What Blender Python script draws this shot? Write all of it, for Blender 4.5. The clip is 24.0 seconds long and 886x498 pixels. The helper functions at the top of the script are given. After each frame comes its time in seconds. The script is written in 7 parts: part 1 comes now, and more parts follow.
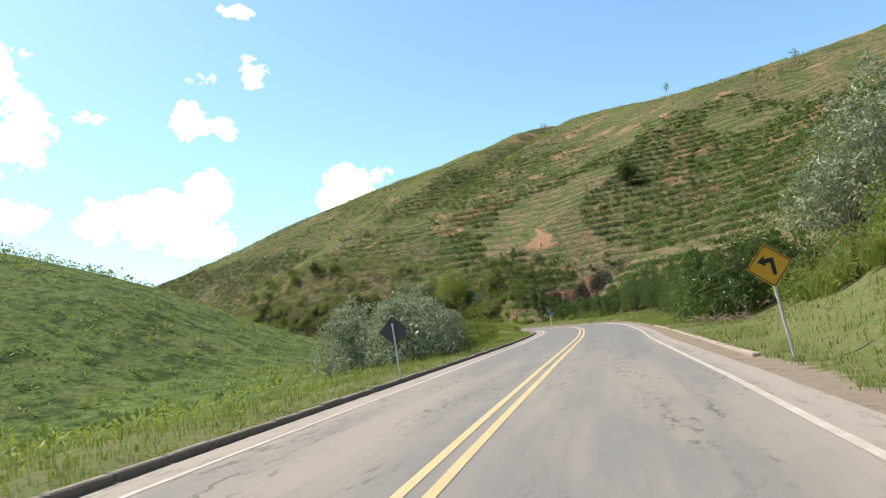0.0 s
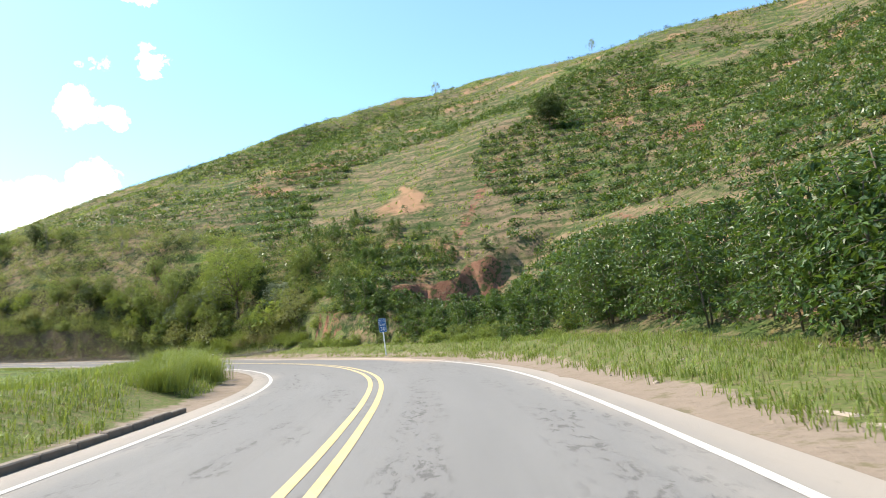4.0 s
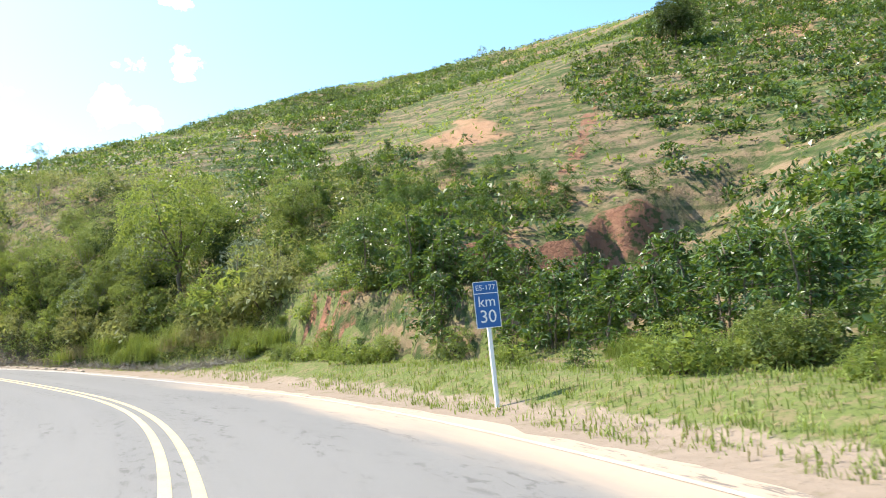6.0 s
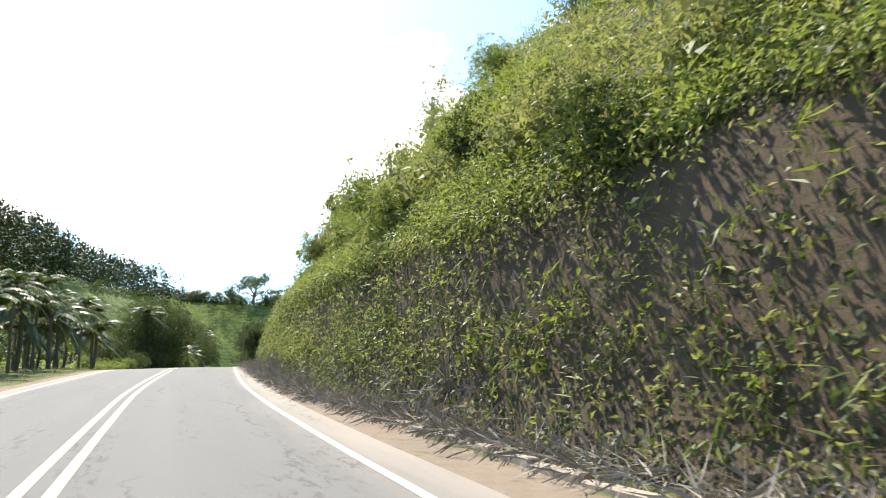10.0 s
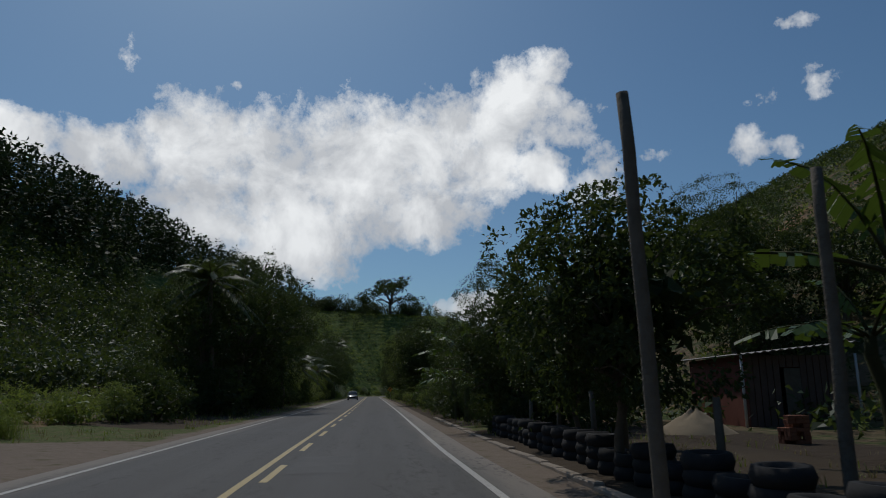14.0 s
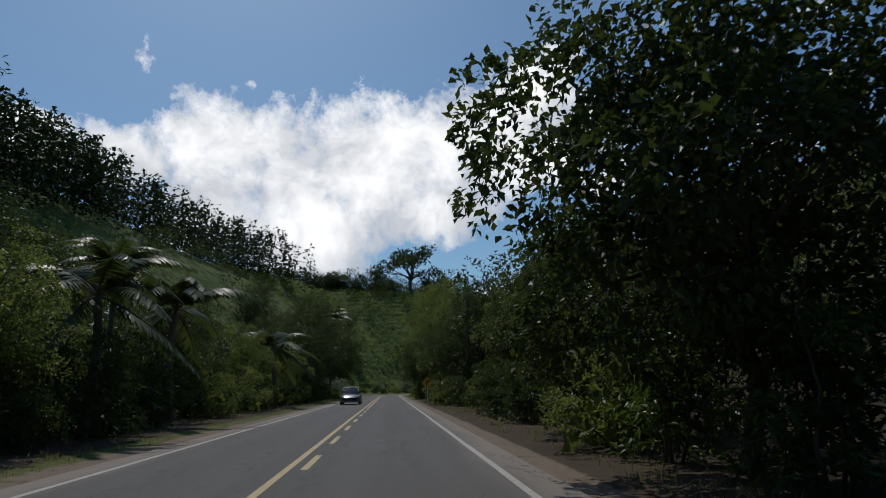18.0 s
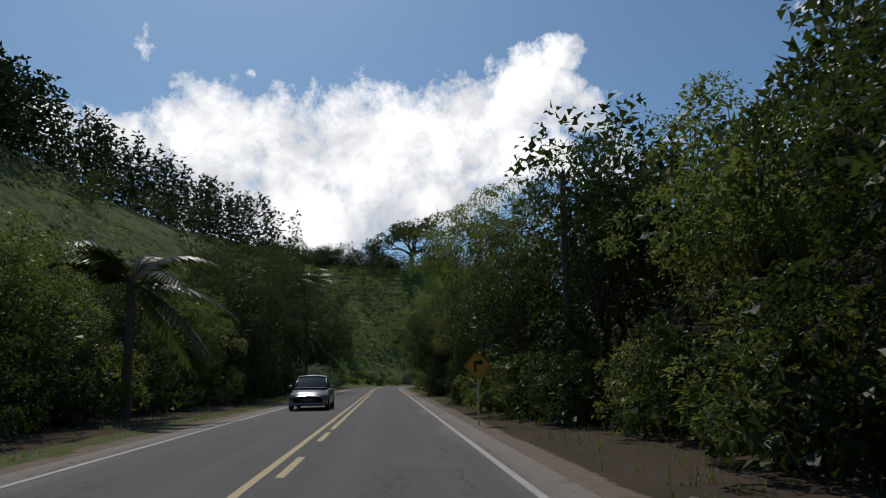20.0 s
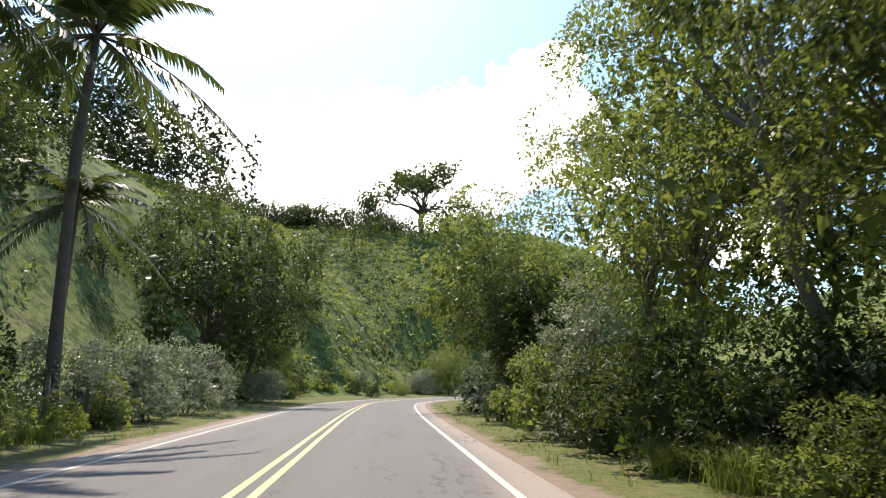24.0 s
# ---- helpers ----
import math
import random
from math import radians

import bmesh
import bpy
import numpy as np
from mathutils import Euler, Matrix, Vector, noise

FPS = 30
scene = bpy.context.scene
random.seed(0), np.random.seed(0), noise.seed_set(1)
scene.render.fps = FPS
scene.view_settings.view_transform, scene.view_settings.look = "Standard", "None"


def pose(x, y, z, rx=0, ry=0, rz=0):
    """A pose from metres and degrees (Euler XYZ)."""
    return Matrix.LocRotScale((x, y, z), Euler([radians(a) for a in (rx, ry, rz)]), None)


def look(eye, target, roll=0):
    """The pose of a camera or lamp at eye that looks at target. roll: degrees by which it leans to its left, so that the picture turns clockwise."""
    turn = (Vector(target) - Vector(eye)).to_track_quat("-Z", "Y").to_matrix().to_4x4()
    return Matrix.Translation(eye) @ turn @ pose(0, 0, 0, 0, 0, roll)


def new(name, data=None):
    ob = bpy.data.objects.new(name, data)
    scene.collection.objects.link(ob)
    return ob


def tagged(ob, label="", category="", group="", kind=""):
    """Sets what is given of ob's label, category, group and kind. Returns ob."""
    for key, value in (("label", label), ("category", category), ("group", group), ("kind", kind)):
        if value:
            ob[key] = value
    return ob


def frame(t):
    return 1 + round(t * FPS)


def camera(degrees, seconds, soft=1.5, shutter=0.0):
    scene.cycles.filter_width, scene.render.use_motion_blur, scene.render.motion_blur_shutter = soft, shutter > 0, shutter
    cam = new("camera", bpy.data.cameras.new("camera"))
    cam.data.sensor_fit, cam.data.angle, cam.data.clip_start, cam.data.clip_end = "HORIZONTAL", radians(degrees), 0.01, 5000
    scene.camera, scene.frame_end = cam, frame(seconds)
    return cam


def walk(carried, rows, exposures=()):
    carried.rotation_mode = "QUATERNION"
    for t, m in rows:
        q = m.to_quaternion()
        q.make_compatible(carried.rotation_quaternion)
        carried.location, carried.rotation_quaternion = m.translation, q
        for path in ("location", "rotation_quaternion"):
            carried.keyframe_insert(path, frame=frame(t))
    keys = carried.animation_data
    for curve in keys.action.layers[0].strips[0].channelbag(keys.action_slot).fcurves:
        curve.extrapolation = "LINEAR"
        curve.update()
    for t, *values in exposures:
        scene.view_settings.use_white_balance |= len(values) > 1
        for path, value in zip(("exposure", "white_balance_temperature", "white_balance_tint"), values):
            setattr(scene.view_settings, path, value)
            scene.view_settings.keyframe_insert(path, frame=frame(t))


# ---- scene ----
cam = camera(66.3, 24.0, soft=1.0, shutter=0.06)
ROWS = [
    (0.0, 0.0, 0.0, 1.25, 96.8, 6.4, 0.0),
    (0.5, 1.5, 6.81, 1.25, 96.66, 6.2, -2.62),
    (1.0, 3.28, 14.26, 1.25, 96.56, 5.97, -4.65),
    (1.5, 4.98, 21.13, 1.25, 96.52, 5.72, -6.06),
    (2.0, 6.73, 28.65, 1.25, 96.5, 5.5, -7.17),
    (2.5, 8.39, 35.63, 1.25, 96.5, 5.23, -7.8),
    (4.5, 13.92, 64.93, 1.25, 97.1, 3.95, -9.15),
    (5.0, 14.34, 72.6, 1.25, 97.29, 3.29, -9.04),
    (5.5, 14.24, 79.82, 1.25, 97.48, 2.73, -8.47),
    (6.0, 13.37, 87.54, 1.25, 97.8, 1.99, -7.18),
    (6.5, 11.81, 94.6, 1.25, 98.27, 1.48, -4.16),
    (7.0, 9.26, 101.99, 1.26, 98.76, 0.91, 0.55),
    (7.5, 6.26, 108.56, 1.31, 99.28, 0.59, 6.31),
    (8.0, 2.14, 115.09, 1.42, 99.77, 0.21, 12.98),
    (8.5, -2.34, 120.53, 1.58, 100.06, -0.19, 19.03),
    (9.0, -7.48, 125.90, 1.8, 100.57, -0.53, 25.03),
    (9.5, -12.84, 130.60, 2.04, 100.38, 0.66, 29.83),
    (10.0, -18.50, 134.95, 2.28, 100.21, 1.47, 34.41),
    (10.5, -24.35, 139.05, 2.53, 100.74, 0.39, 37.6),
    (11.0, -30.22, 143.12, 2.81, 101.24, 0.26, 40.58),
    (11.5, -35.96, 147.40, 3.13, 101.83, -0.2, 41.64),
    (13.5, -58.64, 164.82, 4.21, 101.88, 0.37, 44.27),
    (14.0, -64.21, 169.3, 4.22, 101.86, 0.53, 44.84),
    (14.5, -69.76, 173.81, 4.22, 101.85, 0.66, 45.33),
    (15.0, -75.29, 178.34, 4.22, 101.8, 0.73, 45.86),
    (15.5, -80.82, 182.88, 4.22, 101.76, 0.77, 46.05),
    (16.0, -86.34, 187.42, 4.22, 101.73, 0.71, 46.05),
    (16.5, -91.87, 191.96, 4.22, 101.69, 0.74, 46.07),
    (17.0, -97.39, 196.5, 4.22, 101.64, 0.75, 46.14),
    (17.5, -102.92, 201.03, 4.22, 101.59, 0.75, 46.17),
    (18.0, -108.44, 205.57, 4.22, 101.56, 0.87, 46.23),
    (18.5, -113.97, 210.11, 4.22, 101.48, 0.91, 46.27),
    (20.5, -136.07, 228.26, 4.22, 100.73, 0.24, 45.94),
    (21.0, -141.59, 232.8, 4.22, 100.74, 0.2, 45.89),
    (21.5, -147.12, 237.34, 4.22, 100.75, -0.26, 45.81),
    (22.0, -152.64, 241.88, 4.22, 100.84, -0.55, 45.83),
    (22.5, -158.17, 246.42, 4.22, 100.91, -0.53, 45.87),
    (23.0, -163.69, 250.96, 4.22, 100.96, -0.21, 45.9),
    (23.5, -169.22, 255.49, 4.22, 101.15, -0.08, 45.97),
    (24.0, -174.74, 260.03, 4.22, 101.37, -0.16, 45.91),
]
walk(cam, [(t, pose(*r)) for t, *r in ROWS],
     exposures=[(0.0, 0.6, 7300, 10), (1.0, 0.78, 7200, 10), (2.5, 0.92, 7100, 10), (5.0, 1.22, 7000, 10), (6.5, 1.55, 6900, 10), (8.0, 1.68, 6850, 10), (9.5, 1.6, 6900, 10), (10.0, 1.28, 7000, 10), (10.5, 0.5, 7050, 10), (11.0, -0.35, 7050, 10),
                (11.5, -1.1, 6800, 10), (13.5, -1.75, 6250, 10), (17.0, -1.65, 6200, 10), (18.5, -1.25, 6350, 12), (20.5, -1.2, 6500, 12), (21.0, -0.95, 6650, 12), (21.5, -0.3, 6900, 14), (22.0, 0.3, 7050, 16), (22.5, 0.66, 7100, 18), (24.0, 0.84, 7100, 18)])

# ---- sky and sun ----
SUN_AZ, SUN_EL = 66.0, 54.0   # degrees to the left of +y, and above the horizon


def sky_world():
    w = bpy.data.worlds.new("sky")
    scene.world = w
    w.use_nodes = True
    nt = w.node_tree
    nt.nodes.clear()

    def m(op, a, b=None, c=None, clamp=False):
        n = nt.nodes.new("ShaderNodeMath")
        n.operation = op
        n.use_clamp = clamp
        for i, v in enumerate((a, b, c)):
            if v is None:
                continue
            if isinstance(v, (int, float)):
                n.inputs[i].default_value = v
            else:
                nt.links.new(v, n.inputs[i])
        return n.outputs[0]

    out = nt.nodes.new("ShaderNodeOutputWorld")
    bg = nt.nodes.new("ShaderNodeBackground")
    sky = nt.nodes.new("ShaderNodeTexSky")
    sky.sky_type = "NISHITA"
    sky.sun_disc = False
    sky.sun_elevation = radians(SUN_EL)
    sky.sun_rotation = radians(-SUN_AZ)
    sky.altitude = 400
    sky.air_density = 1.0
    sky.dust_density = 1.2
    sky.ozone_density = 1.6
    co = nt.nodes.new("ShaderNodeTexCoord")
    sep = nt.nodes.new("ShaderNodeSeparateXYZ")
    nt.links.new(co.outputs["Generated"], sep.inputs[0])
    az = m("MULTIPLY", m("ARCTAN2", m("MULTIPLY", sep.outputs[0], -1.0), sep.outputs[1]), 57.2958)
    el = m("MULTIPLY", m("ARCSINE", sep.outputs[2]), 57.2958)

    def fbm(scale, detail, rough, distortion=0.0):
        n = nt.nodes.new("ShaderNodeTexNoise")
        n.inputs["Scale"].default_value = scale
        n.inputs["Detail"].default_value = detail
        n.inputs["Roughness"].default_value = rough
        n.inputs["Distortion"].default_value = distortion
        nt.links.new(co.outputs["Generated"], n.inputs["Vector"])
        return n.outputs["Fac"]

    # each cloud mass: bearing, height, half width, half height, in degrees
    # (and how broken it is)
    clouds = [(78.5, 18.4, 4.5, 2.0, 0.1), (72.5, 17.6, 5.0, 2.8, 0), (65.6, 19.4, 5.0, 4.6, 0), (60.0, 18.0, 6.0, 5.6, 0), (52.0, 18.0, 9.0, 6.4, 0), (43.0, 20.0, 6.5, 6.2, 0), (38.0, 23.0, 5.0, 4.2, 0.05),
              (35.0, 26.2, 2.5, 2.0, 0.2), (33.6, 21.6, 3.2, 2.6, 0.1), (36.0, 23.4, 3.5, 3.0, 0.05), (47.0, 15.0, 8.0, 3.4, 0), (56.0, 12.6, 7.5, 4.0, 0.05), (65.0, 14.6, 6.5, 4.0, 0.05), (36.0, 18.6, 3.0, 2.4, 0.15), (41.5, 6.8, 4.0, 1.7, 0.2), (95.0, 24.0, 12.0, 6.0, 0.3)]
    small = [(31.5, 22.6, 1.6, 1.1, 0.5), (30.8, 17.6, 2.8, 3.0, 0.2), (31.5, 11.4, 2.0, 1.1, 0.3), (19.2, 18.5, 2.0, 1.7, 0.15), (16.6, 18.0, 1.4, 0.9, 0.3), (14.3, 22.3, 1.7, 1.4, 0.3), (17.8, 21.8, 1.6, 0.9, 0.6),
             (22.4, 10.8, 4.4, 2.0, 0.1), (17.6, 13.0, 2.0, 1.8, 0.15), (19.0, 9.0, 3.2, 1.4, 0.2), (6.8, 12.6, 2.6, 1.8, 0.2), (3.6, 13.4, 1.6, 0.9, 0.3), (25.0, 5.8, 2.0, 1.0, 0.3), (27.0, 18.6, 3.0, 0.8, 0.8),
             (71.5, 25.6, 1.2, 1.5, 0.7), (62.7, 24.5, 0.6, 0.5, 0.3), (54.6, 24.9, 1.3, 0.7, 0.7), (14.8, 26.8, 1.8, 0.8, 0.7)]
    field = None
    for i, (a, e, ra, re, thin) in enumerate(clouds + small):
        firm = 2.0 if i < len(clouds) else 1.0
        u = m("MULTIPLY_ADD", az, 1 / ra, -a / ra)
        v = m("MULTIPLY_ADD", el, 1 / re, -e / re)
        r2 = m("ADD", m("MULTIPLY", u, u), m("MULTIPLY", v, v))
        blob = m("MULTIPLY_ADD", r2, -firm, firm - firm * thin)
        field = blob if field is None else m("MAXIMUM", field, blob)
    field = m("MINIMUM", m("MAXIMUM", field, -2.6), 1.5)
    edge = m("MULTIPLY_ADD", fbm(9.0, 10.0, 0.6, 0.15), 4.8, -2.4)
    fine = m("MULTIPLY_ADD", fbm(30.0, 9.0, 0.68), 4.8, -2.5)
    mask = m("MULTIPLY_ADD", m("ADD", field, m("ADD", edge, fine)), 0.62, 0.2, clamp=True)
    mask = m("MULTIPLY", mask, m("SUBTRACT", 1.6, m("MULTIPLY", mask, 0.6)))
    body = m("MULTIPLY_ADD", fbm(9.0, 9.0, 0.6, 0.3), 4.4, -1.85, clamp=True)
    low = m("MULTIPLY_ADD", el, 0.035, 0.12, clamp=True)
    lum = m("MULTIPLY_ADD", body, 0.55, m("MULTIPLY_ADD", low, 0.42, 0.14))
    col = nt.nodes.new("ShaderNodeMix")
    col.data_type = "RGBA"
    col.inputs[6].default_value = (4.6, 5.0, 5.8, 1)
    col.inputs[7].default_value = (19.0, 19.0, 18.6, 1)
    nt.links.new(lum, col.inputs[0])
    mix = nt.nodes.new("ShaderNodeMix")
    mix.data_type = "RGBA"
    nt.links.new(mask, mix.inputs[0])
    tint = nt.nodes.new("ShaderNodeMix")
    tint.data_type, tint.blend_type = "RGBA", "MULTIPLY"
    tint.inputs[0].default_value = 1.0
    tint.inputs[7].default_value = (0.82, 1.09, 1.20, 1)
    nt.links.new(sky.outputs[0], tint.inputs[6])
    nt.links.new(tint.outputs[2], mix.inputs[6])
    nt.links.new(col.outputs[2], mix.inputs[7])
    nt.links.new(mix.outputs[2], bg.inputs[0])
    bg.inputs[1].default_value = 0.15
    nt.links.new(bg.outputs[0], out.inputs[0])


sky_world()
sun_data = bpy.data.lights.new("sun", "SUN")
sun_data.energy, sun_data.angle, sun_data.color = 4.2, radians(0.6), (1.0, 0.95, 0.86)
sun = new("sun", sun_data)
_a, _e = radians(SUN_AZ), radians(SUN_EL)
SUN_DIR = Vector((-math.sin(_a) * math.cos(_e), math.cos(_a) * math.cos(_e), math.sin(_e)))
sun.matrix_basis = look(SUN_DIR * 200, (0, 0, 0))

# ---- materials ----


class Mat:
    """A node material under construction."""

    def __init__(self, name, rough=0.8, spec=0.3):
        self.m = bpy.data.materials.new(name)
        self.m.use_nodes = True
        self.nt = self.m.node_tree
        self.b = self.nt.nodes["Principled BSDF"]
        self.b.inputs["Roughness"].default_value = rough
        self.b.inputs["Specular IOR Level"].default_value = spec
        self.co = None

    def coords(self, which="Object"):
        if self.co is None:
            self.co = self.nt.nodes.new("ShaderNodeTexCoord")
        return self.co.outputs[which]

    def uv(self, su=1.0, sv=1.0):
        mp = self.nt.nodes.new("ShaderNodeMapping")
        mp.inputs["Scale"].default_value = (su, sv, 1)
        self.nt.links.new(self.coords("UV"), mp.inputs[0])
        return mp.outputs[0]

    def noise(self, scale, detail=4.0, rough=0.55, vec=None, dist=0.0):
        n = self.nt.nodes.new("ShaderNodeTexNoise")
        n.inputs["Scale"].default_value = scale
        n.inputs["Detail"].default_value = detail
        n.inputs["Roughness"].default_value = rough
        n.inputs["Distortion"].default_value = dist
        self.nt.links.new(vec or self.coords(), n.inputs["Vector"])
        return n.outputs["Fac"]

    def voronoi(self, scale, vec=None, feature="DISTANCE_TO_EDGE"):
        n = self.nt.nodes.new("ShaderNodeTexVoronoi")
        n.feature = feature
        n.inputs["Scale"].default_value = scale
        self.nt.links.new(vec or self.coords(), n.inputs["Vector"])
        return n.outputs["Distance"]

    def attr(self, name):
        n = self.nt.nodes.new("ShaderNodeAttribute")
        n.attribute_name = name
        return n.outputs["Fac"]

    def math(self, op, a, b=0.0, c=0.0, clamp=False):
        n = self.nt.nodes.new("ShaderNodeMath")
        n.operation = op
        n.use_clamp = clamp
        for i, v in enumerate((a, b, c)):
            if isinstance(v, (int, float)):
                n.inputs[i].default_value = v
            else:
                self.nt.links.new(v, n.inputs[i])
        return n.outputs[0]

    def step(self, v, lo, hi):
        n = self.nt.nodes.new("ShaderNodeMapRange")
        n.interpolation_type = "SMOOTHSTEP"
        n.inputs[1].default_value, n.inputs[2].default_value = lo, hi
        self.nt.links.new(v, n.inputs[0])
        return n.outputs[0]

    def rgb(self, c):
        n = self.nt.nodes.new("ShaderNodeRGB")
        n.outputs[0].default_value = (*c, 1)
        return n.outputs[0]

    def mix(self, f, a, b, blend="MIX"):
        n = self.nt.nodes.new("ShaderNodeMix")
        n.data_type, n.blend_type = "RGBA", blend
        for i, v in ((0, f), (6, a), (7, b)):
            if isinstance(v, (int, float)):
                n.inputs[i].default_value = v
            elif isinstance(v, tuple):
                n.inputs[i].default_value = (*v, 1)
            else:
                self.nt.links.new(v, n.inputs[i])
        return n.outputs[2]

    def random(self):
        n = self.nt.nodes.new("ShaderNodeObjectInfo")
        return n.outputs["Random"]

    def island(self):
        n = self.nt.nodes.new("ShaderNodeNewGeometry")
        return n.outputs["Random Per Island"]

    def colour(self, c):
        if isinstance(c, tuple):
            self.b.inputs["Base Color"].default_value = (*c, 1)
        else:
            self.nt.links.new(c, self.b.inputs["Base Color"])
        return self

    def rough(self, v):
        self.nt.links.new(v, self.b.inputs["Roughness"])
        return self

    def bump(self, v, strength=0.5, dist=0.02):
        n = self.nt.nodes.new("ShaderNodeBump")
        n.inputs["Strength"].default_value, n.inputs["Distance"].default_value = strength, dist
        self.nt.links.new(v, n.inputs["Height"])
        self.nt.links.new(n.outputs[0], self.b.inputs["Normal"])
        return self

    def translucent(self, share, tint):
        tr = self.nt.nodes.new("ShaderNodeBsdfTranslucent")
        if isinstance(tint, tuple):
            tr.inputs[0].default_value = (*tint, 1)
        else:
            self.nt.links.new(tint, tr.inputs[0])
        mx = self.nt.nodes.new("ShaderNodeMixShader")
        mx.inputs[0].default_value = share
        self.nt.links.new(self.b.outputs[0], mx.inputs[1])
        self.nt.links.new(tr.outputs[0], mx.inputs[2])
        self.nt.links.new(mx.outputs[0], self.nt.nodes["Material Output"].inputs[0])
        return self


def leaf_mat(name, dark, light, back, rough=0.55, share=0.3, spec=0.28):
    k = Mat(name, rough, spec)
    c = k.mix(k.island(), dark, light)
    c = k.mix(k.math("MULTIPLY", k.random(), 0.35), c, tuple(v * 0.75 for v in light))
    c = k.mix(k.step(k.noise(1.1, 3.0), 0.52, 0.75), c, tuple(min(1, v * 1.3) for v in light))
    k.colour(c)
    k.translucent(share, k.mix(0.6, c, back))
    return k.m


M_LEAF = leaf_mat("leaf_broad", (0.050, 0.080, 0.022), (0.16, 0.21, 0.06), (0.34, 0.40, 0.07), 0.5, 0.4)
# darker leaf copy; along the straight it stands in for backlit, shaded foliage
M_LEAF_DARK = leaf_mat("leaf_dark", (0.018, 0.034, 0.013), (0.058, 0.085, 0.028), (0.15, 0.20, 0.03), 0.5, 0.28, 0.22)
M_LEAF_SILVER = leaf_mat("leaf_silver", (0.075, 0.115, 0.042), (0.42, 0.45, 0.32), (0.22, 0.26, 0.12), 0.5)
M_LEAF_COFFEE = leaf_mat("leaf_coffee", (0.018, 0.048, 0.013), (0.066, 0.122, 0.026), (0.22, 0.32, 0.03), 0.42, 0.28, 0.4)
M_LEAF_LIGHT = leaf_mat("leaf_light", (0.07, 0.115, 0.022), (0.18, 0.235, 0.05), (0.38, 0.44, 0.07), 0.5, 0.4)
M_LEAF_OLIVE = leaf_mat("leaf_olive", (0.065, 0.088, 0.030), (0.215, 0.235, 0.085), (0.40, 0.40, 0.11), 0.55, 0.42)
M_PALM = leaf_mat("leaf_palm", (0.03, 0.055, 0.018), (0.08, 0.115, 0.034), (0.16, 0.20, 0.04), 0.42, 0.26)
M_BANANA = leaf_mat("leaf_banana", (0.03, 0.07, 0.015), (0.07, 0.13, 0.025), (0.20, 0.28, 0.03), 0.5, 0.25)
M_PINE = leaf_mat("leaf_plantation", (0.014, 0.030, 0.012), (0.035, 0.055, 0.020), (0.06, 0.09, 0.02), 0.6, 0.15, 0.2)
M_GRASS = leaf_mat("grass_blade", (0.085, 0.135, 0.022), (0.20, 0.25, 0.055), (0.34, 0.40, 0.06), 0.55, 0.35, 0.3)
M_TWIG = leaf_mat("dead_twigs", (0.12, 0.10, 0.08), (0.30, 0.26, 0.21), (0.2, 0.17, 0.13), 0.8, 0.05, 0.15)
M_GRASS_DRY = leaf_mat("grass_dry", (0.16, 0.14, 0.06), (0.30, 0.26, 0.13), (0.36, 0.30, 0.12), 0.7, 0.3, 0.2)


def bark_mat(name, a, b):
    k = Mat(name, 0.9, 0.1)
    n = k.noise(6.0, 6.0, 0.65)
    k.colour(k.mix(n, a, b))
    k.bump(k.noise(18.0, 5.0), 0.7, 0.03)
    return k.m


M_BARK = bark_mat("bark", (0.07, 0.055, 0.04), (0.22, 0.18, 0.14))
M_BARK_PALE = bark_mat("bark_pale", (0.16, 0.14, 0.11), (0.34, 0.31, 0.26))
M_STEM = bark_mat("banana_stem", (0.035, 0.04, 0.02), (0.10, 0.10, 0.05))
M_WOOD = bark_mat("weathered_wood", (0.09, 0.075, 0.06), (0.22, 0.19, 0.15))


